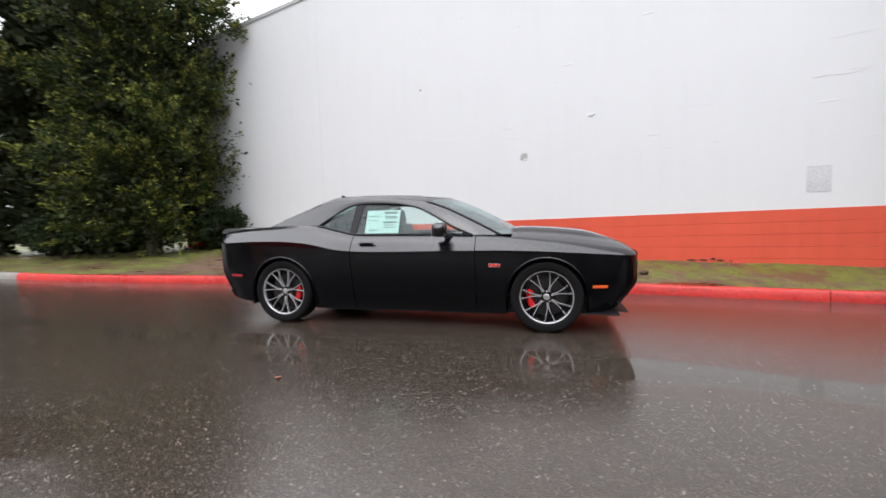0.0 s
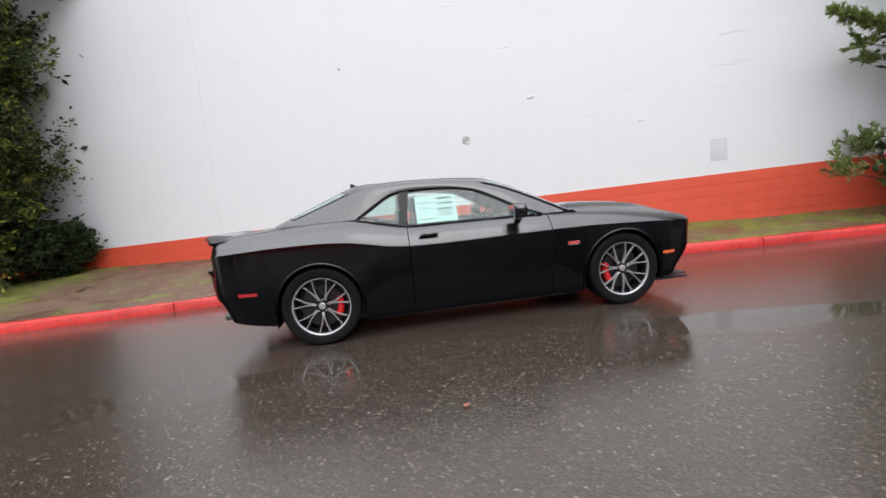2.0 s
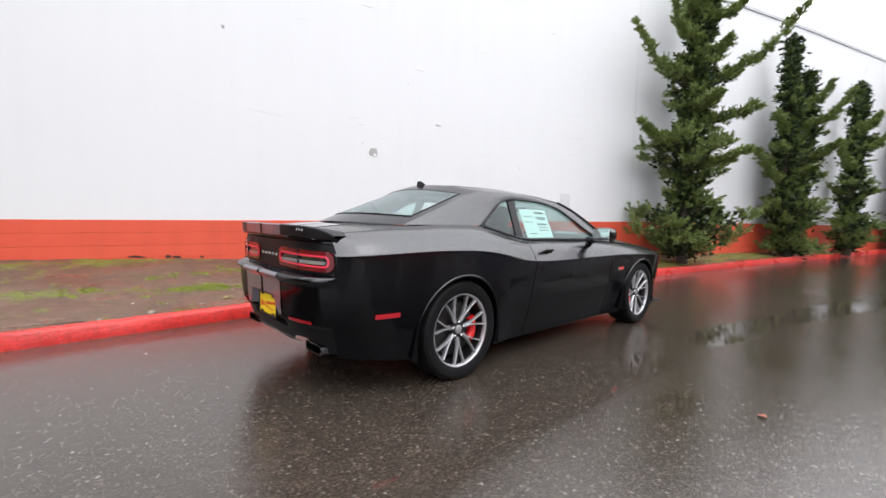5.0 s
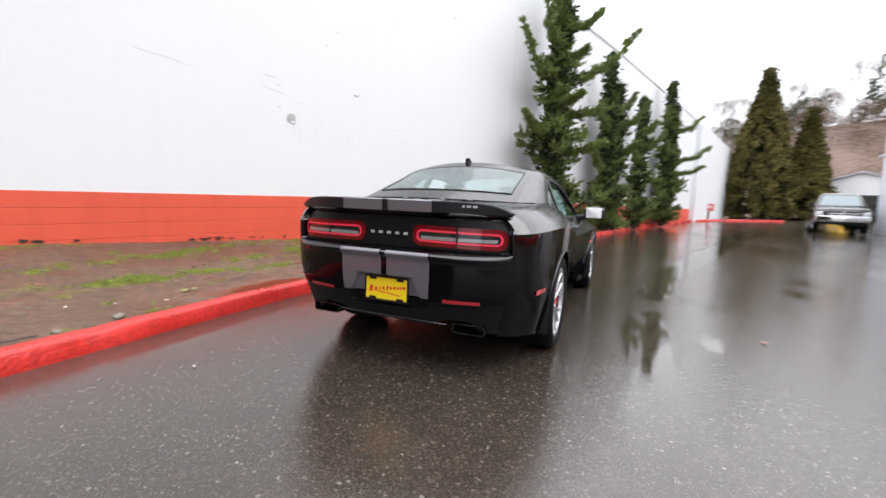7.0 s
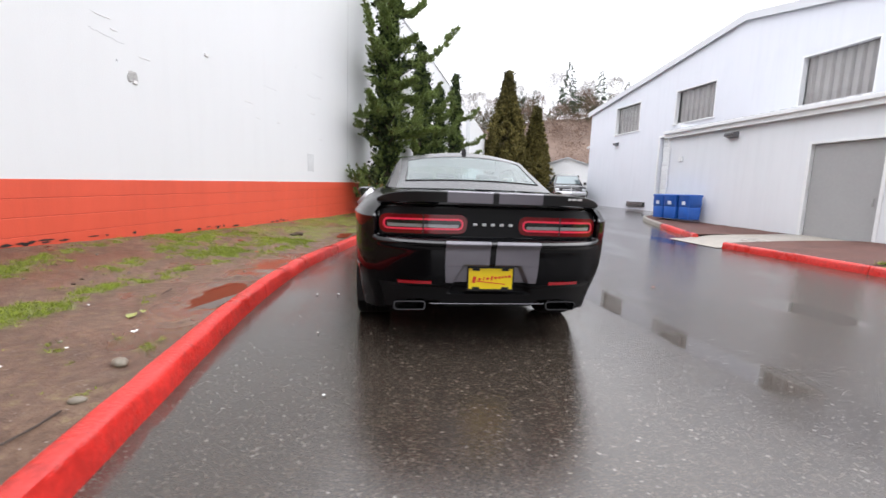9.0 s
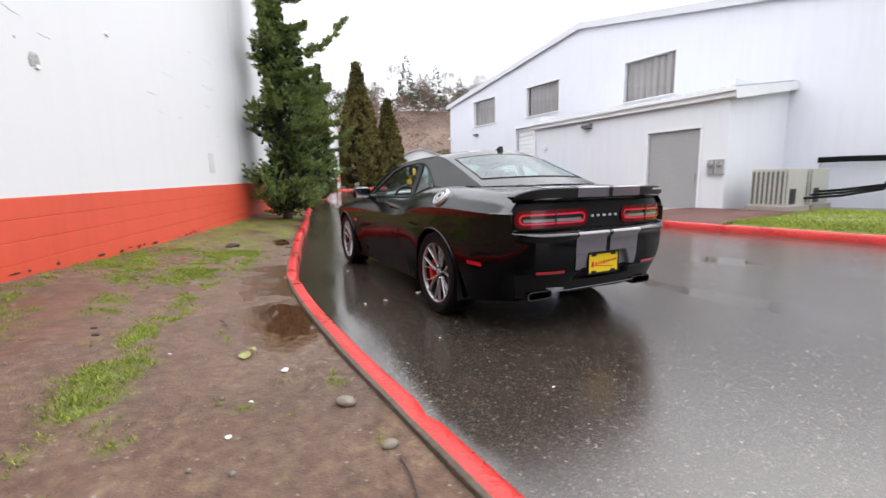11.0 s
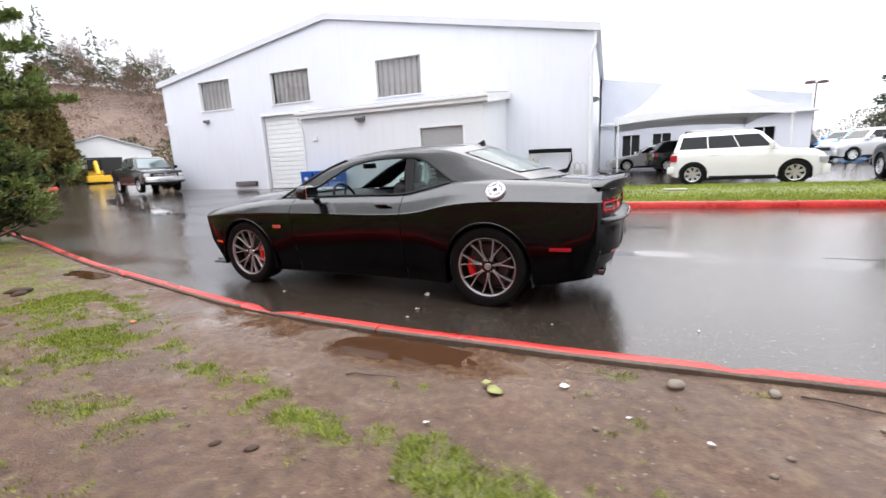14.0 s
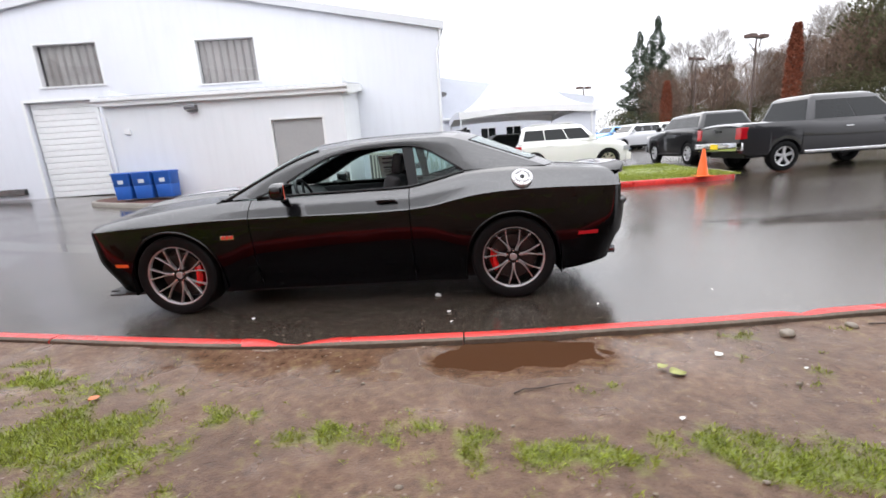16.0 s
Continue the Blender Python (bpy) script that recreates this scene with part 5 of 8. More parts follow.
        q = Vector((-1.81, p.y * shoulder_point(-1.80).y / 0.64, curve_at(SHOULDER, -1.8) + (curve_at(DECK_MID, -1.8) - curve_at(SHOULDER, -1.8)) * (1 - abs(p.y / 0.64) ** 2.2) - 0.006))
        rows.append([p + Vector((0.02, 0, -0.004)), Vector((min(p.x, q.x + 0.0), q.y, q.z))])
    part("deck_panel", loft(rows), PAINT, car, smooth=50)
    rows = []
    for k in range(21):
        p = ws_rows[0][k]
        u = p.y / 0.745
        s_ = shoulder_point(0.98)
        rows.append([p + Vector((-0.03, 0, -0.012)), Vector((max(0.99, p.x + 0.01), u * s_.y, p.z - 0.016))])
    part("cowl", loft(rows), SATIN_BLACK, car, "black cowl below the windscreen")
    for y0 in (-0.45, 0.15):
        part("wiper", tube([(1.14, y0, 1.005), (1.10, y0 + 0.3, 1.012), (1.02, y0 + 0.52, 1.02)], 0.008, 6), SATIN_BLACK, car)
    # roof aerial
    bm = bmesh.new()
    prism(bm, [(-1.02, 1.438), (-1.10, 1.470), (-1.145, 1.492), (-1.155, 1.488), (-1.165, 1.430)], "y", -0.018, 0.018)
    part("aerial", bm, SATIN_BLACK, car, "black fin-shaped roof aerial")
    # tail
    part("rear_bumper", rear_patch(-0.845, 0.845, 0.475, rear_top, 0.0, 120, 90), PAINT, car, smooth=60)
    part("rear_valance", rear_patch(-0.845, 0.845, rear_bottom, 0.476, 0.001, 100, 20), VALANCE, car, "dark grey lower bumper", smooth=60)
    for y0, y1 in ((0.02, 0.315), (-0.315, -0.02)):
        part("stripe", rear_patch(y0, y1, 0.605, 0.772, 0.004, 40, 40), STRIPE, car, "graphite racing stripe", smooth=60)
        part("stripe", rear_patch(y0, y1, lambda y: 0.49, lambda y: 0.605, 0.007, 60, 60), STRIPE, car, "graphite racing stripe", smooth=60)
        e0 = shoulder_point(-2.0).y
        part("stripe", top_panel(-1.83, -2.36, DECK_MID, y0 / e0, y1 / e0, 0.003, 8), STRIPE, car, "graphite racing stripe", smooth=60)
        part("stripe", top_panel(2.35, 1.02, HOOD_MID, y0 / e0, y1 / e0, 0.003, 8, scoop=True), STRIPE, car, "graphite racing stripe", smooth=60)
        rr = []
        for i in range(i_ws, i_rr + 1):
            base = roof_rows[i - i_ws]
            ee, cr = e[i], base[10].z - e[i].z
            bw = base[10].x - e[i].x
            rr.append([Vector((ee.x + bw * (1 - u * u), ee.y * u, ee.z + cr * (1 - u * u) + 0.003)) for u in [(y0 + (y1 - y0) * k / 6) / 0.6 for k in range(7)]])
        part("stripe", loft(rr), STRIPE, car, "graphite racing stripe", smooth=60)
    # lamp bay: dark panel, two lamps each with a red ring and grey middle
    for sgn in (-1, 1):
        lamp = new("tail_lamp")
        lamp.parent = car
        yc, w, h, zc = sgn * 0.462, 0.575, 0.125, 0.872
        def shape(sw, sh, rad):
            pts = []
            for u, v in split_edges_n(round_rect(sw, sh, rad, 6), 14):
                pts.append((yc + u, zc + v - 0.010 * (abs(yc + u) - 0.45)))
            return pts
        def plate(outline, hole, off, depth):
            bm = bmesh.new()
            o0 = [bm.verts.new((rear_x(y, 0.88) - off, y, z)) for y, z in outline]
            o1 = [bm.verts.new((rear_x(y, 0.88) - off + depth, y, z)) for y, z in outline]
            n = len(outline)
            if hole:
                h0 = [bm.verts.new((rear_x(y, 0.88) - off, y, z)) for y, z in hole]
                h1 = [bm.verts.new((rear_x(y, 0.88) - off + depth, y, z)) for y, z in hole]
            for i in range(n):
                j = (i + 1) % n
                bm.faces.new((o0[i], o0[j], o1[j], o1[i]))
                if hole:
                    bm.faces.new((o0[i], o0[j], h0[j], h0[i]))
                    bm.faces.new((h0[i], h0[j], h1[j], h1[i]))
            if not hole:
                half = [(y, zc) for y, z in outline]
                mid = [bm.verts.new((rear_x(y, 0.88) - off, y, zc)) for y, z in half]
                for i in range(n):
                    j = (i + 1) % n
                    bm.faces.new((o0[i], o0[j], mid[j], mid[i]))
            bmesh.ops.recalc_face_normals(bm, faces=bm.faces)
            return bm
        part("ring", plate(shape(w, h, 0.05), shape(w - 0.075, h - 0.075, 0.022), 0.012, 0.02), LAMP_RING, lamp, "dark red light ring", smooth=50)
        part("glowing_edge", plate(shape(w - 0.05, h - 0.050, 0.035), shape(w - 0.075, h - 0.075, 0.022), 0.015, 0.02), LAMP_GLOW, lamp, "pale red inner edge", smooth=50)
        part("lens", plate(shape(w - 0.07, h - 0.07, 0.022), None, 0.004, 0.012), LAMP_SMOKE, lamp, "smoked dark lens", smooth=50)
        part("reversing_strip", plate([(yc + u, zc - 0.012 + v) for u, v in split_edges_n(round_rect(w - 0.11, 0.020, 0.009, 3), 14)], None, 0.010, 0.008), LAMP_CLEAR, lamp, "pale clear strip", smooth=50)
        part("divider", box(rear_x(yc, 0.88) - 0.016, rear_x(yc, 0.88) + 0.01, yc - 0.004, yc + 0.004, zc - 0.06, zc + 0.06), SATIN_BLACK, lamp)
    part("lamp_panel", rear_patch(-0.752, 0.752, 0.794, 0.982, 0.0025, 60, 8), VALANCE, car, "dark panel between the tail lamps", smooth=60)
    # five small bright marks between the lamps in place of the maker's name
    for k in range(5):
        y = 0.12 - 0.06 * k
        part("letter_mark", box(rear_x(y, 0.88) - 0.010, rear_x(y, 0.88), y - 0.013, y + 0.013, 0.868, 0.885, 0.002), BRIGHT_LETTER, car, "small chrome letter shape")
    # spoiler
    bm, rows = bmesh.new(), []
    for k in range(49):
        y = -0.765 + 1.53 * k / 48
        a = abs(y) / 0.765
        xe, z0, top = spoiler_line(y)
        rows.append([(xe + 0.24, y, z0 + 0.034 * (1 - a**4)), (xe + 0.12, y, z0 + (top - z0) * 0.75), (xe + 0.035, y, top - 0.002), (xe + 0.008, y, top), (xe + 0.001, y, top - 0.006), (xe + 0.006, y, z0 - 0.008), (xe + 0.03, y, z0 - 0.022)])
    grid_faces(bm, rows, flip=True)
    part("spoiler", bm, SATIN_BLACK, car, "black rear spoiler", smooth=35)
    for y0, y1 in ((0.02, 0.315), (-0.315, -0.02)):
        rows = []
        for k in range(9):
            y = y0 + (y1 - y0) * k / 8
            xe, z0, top = spoiler_line(y)
            rows.append([(xe + 0.24, y, z0 + 0.037), (xe + 0.12, y, z0 + (top - z0) * 0.75 + 0.003), (xe + 0.035, y, top + 0.001), (xe + 0.007, y, top + 0.003), (xe - 0.002, y, top - 0.005), (xe + 0.003, y, z0 - 0.008)])
        bm = loft(rows)
        bmesh.ops.recalc_face_normals(bm, faces=bm.faces)
        part("stripe", bm, STRIPE, car, "graphite racing stripe", smooth=35)
    for k in range(3):
        part("letter_mark", box(-0.015, 0.015, -0.002, 0.002, -0.007, 0.007, 0.002, pose(spoiler_line(0.52)[0] - 0.001, -0.50 - 0.038 * k, 1.060, 0, 0, 78)), BRIGHT_LETTER, car, "small chrome letter shape")
    # number plate in a black frame
    px = rear_x(0, 0.52) - 0.012
    plate_ = part("number_plate", box(px - 0.004, px, -0.153, 0.153, 0.442, 0.590, 0.002), PLATE_YELLOW, car, "yellow dealer plate with red script in a black frame")
    for a, b_, z0, z1 in ((-0.16, 0.16, 0.432, 0.446), (-0.16, 0.16, 0.586, 0.600), (-0.160, -0.150, 0.446, 0.586), (0.150, 0.160, 0.446, 0.586)):
        part("plate_frame", box(px - 0.008, px + 0.004, a, b_, z0, z1, 0.002), SATIN_BLACK, plate_)
    for y, z in ((-0.1, 0.578), (0.1, 0.578), (-0.1, 0.452), (0.1, 0.452)):
        part("screw_tab", box(px - 0.007, px - 0.003, y - 0.025, y + 0.025, z - 0.008, z + 0.008, 0.002), SATIN_BLACK, plate_)
    bars = [(0.112, 0.022, 0.022), (0.075, 0.018, 0.009), (0.046, 0.008, 0.012), (0.020, 0.018, 0.009), (-0.008, 0.014, 0.015), (-0.034, 0.018, 0.009), (-0.060, 0.016, 0.009), (-0.084, 0.014, 0.008), (-0.106, 0.014, 0.008), (-0.128, 0.018, 0.008)]
    for y, w, h in bars:
        part("script_mark", box(px - 0.006, px - 0.003, -w / 2, w / 2, -h, h, 0.001, pose(0, y, 0.520 - y * 0.10, 12, 0, 0)), RED_INK, plate_)
    part("script_mark", box(px - 0.006, px - 0.003, -0.10, 0.10, -0.003, 0.003, 0.0, pose(0, 0.0, 0.490, 6, 0, 0)), RED_INK, plate_)
    part("bumper_strip", tube([(rear_x(y, 0.330) - 0.004, y, 0.328) for y in [-0.40 + 0.8 * k / 16 for k in range(17)]], 0.0035, 6), mat("dark_chrome", (0.14, 0.14, 0.15), 0.25, 1.0), car, "thin bright strip under the bumper")
    # reflectors and exhausts
    for sgn in (-1, 1):
        part("reflector", rear_patch(sgn * 0.41, sgn * 0.64, 0.478, 0.500, 0.006, 12, 3), LAMP_RED, car, "red rear reflector", smooth=60)
        ex = new("exhaust_tip")
        ex.parent = car
        yc = sgn * 0.535
        def ring_rows(w, h, r):
            return [(yc + u, 0.308 + v) for u, v in round_rect(w, h, r, 5)]
        rows = [[(x, y, z) for y, z in ring_rows(w, h, r)] for x, w, h, r in ((-2.18, 0.21, 0.056, 0.019), (-2.39, 0.215, 0.062, 0.021), (-2.420, 0.216, 0.064, 0.021), (-2.420, 0.202, 0.050, 0.016), (-2.24, 0.198, 0.046, 0.016))]
        bm = bmesh.new()
        grid_faces(bm, rows, closed=True)
        bmesh.ops.recalc_face_normals(bm, faces=bm.faces)
        part("pipe_rim", bm, mat("dark_chrome", (0.14, 0.14, 0.15), 0.25, 1.0), ex, "bright rectangular exhaust tip", smooth=40)
        bm = bmesh.new()
        bm.faces.new([bm.verts.new((-2.23, y, z)) for y, z in ring_rows(0.185, 0.050, 0.018)])
        part("pipe_dark", bm, DARK_METAL, ex)
    # nose
    rows = []
    for j in range(15):
        z = 0.25 + (0.787 - 0.25) * j / 14
        rows.append([(nose_tail(2.38 + 0.03 * (1 - (abs(u)) ** 2.5), z), u * 0.64, z) for u in [-1 + 2 * k / 20 for k in range(21)]])
    part("front_bumper", loft(rows, flip=True), PAINT, car, smooth=60)
    part("grille", box(2.28, 2.392, -0.48, 0.48, 0.60, 0.71, 0.02), SATIN_BLACK, car, "black grille recess")
    for sgn in (-1, 1):
        for yy in (0.34, 0.50):
            part("head_lamp", head_lamp(yy * sgn), LAMP_CLEAR, car, "round clear head lamp", smooth=50)
        # marker-side lamp glass wrapping the corner
        part("splitter_wing", box(1.80, 2.16, sgn * 0.83 - 0.10, sgn * 0.83 + 0.06, 0.195, 0.212, 0.006), SATIN_BLACK, car, "dark front splitter")
    part("splitter", box(2.00, 2.26, -0.76, 0.76, 0.195, 0.212, 0.006), SATIN_BLACK, car, "dark front splitter")
    # fuel cap on the left rear quarter
    fx, fz = -1.565, 1.018
    fy = side_y(fx, fz)
    tilt = pose(fx, fy + 0.014, fz + 0.012, -90 + 42, 0, 0)
    bm = lathe([(0.086, -0.030), (0.086, 0.000), (0.081, 0.005), (0.066, 0.006), (0.063, 0.001), (0.046, 0.001), (0.043, 0.006), (0.0005, 0.007)], 40)
    bmesh.ops.transform(bm, matrix=tilt, verts=bm.verts)
    cap = part("fuel_cap", bm, mat("brushed_alloy", (0.62, 0.62, 0.63), 0.3, 0.5, vary=0.08), car, "round bright alloy fuel filler cap", smooth=40)
    bm = lathe([(0.020, 0.006), (0.020, 0.0095), (0.001, 0.0095)], 24)
    bmesh.ops.transform(bm, matrix=tilt, verts=bm.verts)
    part("cap_centre", bm, SATIN_BLACK, cap, "dark centre disc")
    for k in range(18):
        if k % 9 in (4, 8):
            continue
        a = 2 * math.pi * k / 18
        part("letter_mark", box(-0.006, 0.006, -0.0045, 0.0045, 0.0, 0.0035, 0.0, tilt @ pose(0.0545 * math.cos(a), 0.0545 * math.sin(a), 0.0, 0, 0, math.degrees(a))), DARK_METAL, cap)
    for k in range(6):
        a = 2 * math.pi * (k + 0.5) / 6
        part("cap_bolt", box(-0.004, 0.004, -0.004, 0.004, 0.0, 0.008, 0.001, tilt @ pose(0.0735 * math.cos(a), 0.0735 * math.sin(a), 0.0, 0, 0, 0)), DARK_METAL, cap)
    # underbody
    part("underbody", box(-1.70, 2.0, -0.70, 0.70, 0.135, 0.34, 0.05), SATIN_BLACK, car)
    part("bulkhead", box(-2.25, -1.1, -0.48, 0.48, 0.30, 0.95, 0.02), SATIN_BLACK, car)
    part("engine_bay", box(1.0, 2.2, -0.48, 0.48, 0.30, 0.86, 0.02), SATIN_BLACK, car)
    # cabin
    part("cabin_floor", box(-1.2, 1.1, -0.78, 0.78, 0.33, 0.38), INTERIOR, car)
    bm = bmesh.new()
    grid_faces(bm, [[(x, y, z) for y in (-0.76, -0.4, 0, 0.4, 0.76)] for x, z in ((1.12, 0.985), (0.82, 0.985), (0.62, 0.955), (0.56, 0.90), (0.60, 0.55))])
    bmesh.ops.recalc_face_normals(bm, faces=bm.faces)
    part("dashboard", bm, INTERIOR, car, "black dashboard", smooth=50)
    for sgn in (-1, 1):
        part("door_card", box(-0.62, 0.75, sgn * 0.77 - 0.02, sgn * 0.77 + 0.02, 0.38, 0.955, 0.01), INTERIOR, car)
        part("rear_card", box(-1.25, -0.62, sgn * 0.75 - 0.02, sgn * 0.75 + 0.02, 0.38, 0.985, 0.01), INTERIOR, car)
        seat(car, 0.0, sgn * 0.37)
    part("rear_bench", box(-0.35, 0.12, -0.55, 0.55, 0.40, 0.55, 0.05, pose(-0.85, 0, 0)), INTERIOR, car, smooth=60)
    part("rear_backrest", box(-0.06, 0.06, -0.56, 0.56, 0, 0.55, 0.05, pose(-1.16, 0, 0.52, 0, -22, 0)), INTERIOR, car, smooth=60)
    for y in (-0.3, 0.3):
        part("rear_headrest", box(-0.05, 0.05, -0.15, 0.15, 0, 0.12, 0.04, pose(-1.36, y, 1.03, 0, -20, 0)), INTERIOR, car, smooth=60)
    part("parcel_shelf", box(-1.85, -1.28, -0.6, 0.6, 1.02, 1.045, 0.01), INTERIOR, car)
    bm = bmesh.new()
    ring = [(0.185 * math.cos(2 * math.pi * k / 32), 0.185 * math.sin(2 * math.pi * k / 32), 0) for k in range(33)]
    add_tube(bm, ring, 0.016, 8, cap=False)
    for a in (90, 210, 330):
        add_tube(bm, [(0, 0, -0.03), (0.18 * math.cos(radians(a)), 0.18 * math.sin(radians(a)), 0)], 0.014, 6)
    add_lathe(bm, [(0.001, -0.01), (0.06, -0.015), (0.065, -0.05)], 16)
    bmesh.ops.transform(bm, matrix=pose(0.42, 0.37, 0.93, 0, -65, 0), verts=bm.verts)
    part("steering_wheel", bm, SATIN_BLACK, car, "black steering wheel", smooth=60)
    part("inside_mirror", box(0.30, 0.34, -0.12, 0.12, 1.255, 1.315, 0.015), SATIN_BLACK, car, "inside mirror")
    # price sheet inside the right door window
    sh = part("price_sheet", flat_pane([(-0.515, 1.265), (-0.115, 1.265), (-0.115, 1.01), (-0.515, 1.01)], -1, glass_y, 0.001, 0.020), SHEET_PAPER, car, "pale printed price sheet inside the window")
    for z, x0, x1, hh in ((1.235, -0.30, -0.16, 0.010), (1.19, -0.30, -0.15, 0.006), (1.175, -0.28, -0.16, 0.004), (1.13, -0.31, -0.16, 0.008), (1.10, -0.29, -0.17, 0.004), (1.075, -0.30, -0.16, 0.004), (1.045, -0.47, -0.35, 0.004), (1.20, -0.48, -0.36, 0.004), (1.15, -0.48, -0.37, 0.003)):
        for off, sg in ((0.0185, 1), (0.0225, -1)):
            bm = bmesh.new()
            bm.faces.new([bm.verts.new((x, -(glass_y(x, zz) - off), zz)) for x, zz in ((x0, z - hh), (x1, z - hh), (x1, z + hh), (x0, z + hh))])
            part("print_line", bm, INK, sh)
    for x in (-AX, AX):
        for sgn in (-1, 1):
            wheel(car, x, sgn, 0.12 if x > 0 else 0.0)
    return car


def spoiler_line(y):
    """The spoiler's trailing edge at y: its x, its foot and its top."""
    a = abs(y) / 0.765
    return -2.555 + 0.15 * a**3.6, 1.026, 1.032 + 0.056 * (1 - a**9)


def head_lamp(y):
    bm = bmesh.new()
    add_lathe(bm, [(0.001, 0.022), (0.045, 0.014), (0.07, -0.012)], 24, "y")
    bmesh.ops.transform(bm, matrix=pose(2.372, y, 0.66, 0, 0, -90), verts=bm.verts)
    return bm


def side_y(x, z):
    """Half-width of the body side at a height."""
    sec = side_rows(x, 0.24)
    for (z0, y0), (z1, y1) in zip(sec, sec[1:]):
        if z0 <= z <= z1:
            return y0 + (y1 - y0) * (z - z0) / max(1e-6, z1 - z0)
    return sec[-1][1] if z > sec[-1][0] else sec[0][1]


COUPE = build_coupe()

# ---- other vehicles ----
DARK_GLASS = mat("dark_car_glass", (0.010, 0.012, 0.013), 0.05, vary=0.05, spec=0.3)
PALE_GLASS = mat("pale_car_glass", (0.16, 0.20, 0.21), 0.05, 0.4, vary=0.05, coat=0.6)
PAINTS = {
    "white": mat("white_car_paint", (0.80, 0.80, 0.77), 0.3, coat=1.0, vary=0.02),
    "grey": mat("dark_grey_car_paint", (0.022, 0.022, 0.025), 0.3, 0.0, coat=1.0, spec=0.1, vary=0.03),
    "black": mat("plain_black_car_paint", (0.006, 0.006, 0.007), 0.3, coat=1.0, spec=0.1, vary=0.03),
    "blue": mat("blue_car_paint", (0.02, 0.22, 0.55), 0.3, coat=1.0, vary=0.03),
    "silver": mat("silver_car_paint", (0.50, 0.51, 0.53), 0.3, 0.5, coat=1.0, vary=0.03),
    "red": mat("dull_red_car_paint", (0.35, 0.03, 0.03), 0.3, coat=1.0, vary=0.03),
}


def plain_wheel(parent, x, y, r, sgn, spokes=6, bright=0.6):
    hub = new("wheel")
    hub.parent = parent
    hub.matrix_basis = pose(x, y, r, 0, 0, 0 if sgn < 0 else 180)
    part("tyre", lathe([(r * 0.64, -0.10), (r * 0.72, -0.115), (r * 0.92, -0.118), (r * 0.985, -0.10), (r, -0.075), (r, 0.075), (r * 0.985, 0.10), (r * 0.92, 0.118), (r * 0.64, 0.10)], 40, "y"), BLACK_RUBBER, hub, smooth=40)
    rim = mat("cast_rim", (0.68, 0.68, 0.69), 0.3, 0.8, vary=0.05)
    part("rim", lathe([(r * 0.66, -0.095), (r * 0.62, -0.105), (r * 0.58, -0.085), (r * 0.56, 0.0), (r * 0.20, 0.02), (0.001, 0.02)], 40, "y"), RIM_DARK, hub, smooth=40)
    bm = bmesh.new()
    add_lathe(bm, [(r * 0.665, -0.095), (r * 0.655, -0.112), (r * 0.60, -0.105), (r * 0.585, -0.085)], 40, "y")
    for k in range(spokes):
        a = 2 * math.pi * k / spokes + 0.3
        c, s = math.cos(a), math.sin(a)
        t = Vector((-s, 0, c))
        rows = []
        for q, w in ((0.06, 0.05), (0.30, 0.042), (0.61, 0.055)):
            p = Vector((r * q * c, -0.085 - 0.012 * q, r * q * s))
            rows.append([p - t * w + Vector((0, 0.03, 0)), p - t * w * 0.8, p + t * w * 0.8, p + t * w + Vector((0, 0.03, 0))])
        grid_faces(bm, rows)
    add_lathe(bm, [(r * 0.17, -0.07), (r * 0.15, -0.10), (0.001, -0.105)], 16, "y")
    bmesh.ops.recalc_face_normals(bm, faces=bm.faces)
    part("spokes", bm, rim, hub, "silver alloy spokes", smooth=35)
    return hub


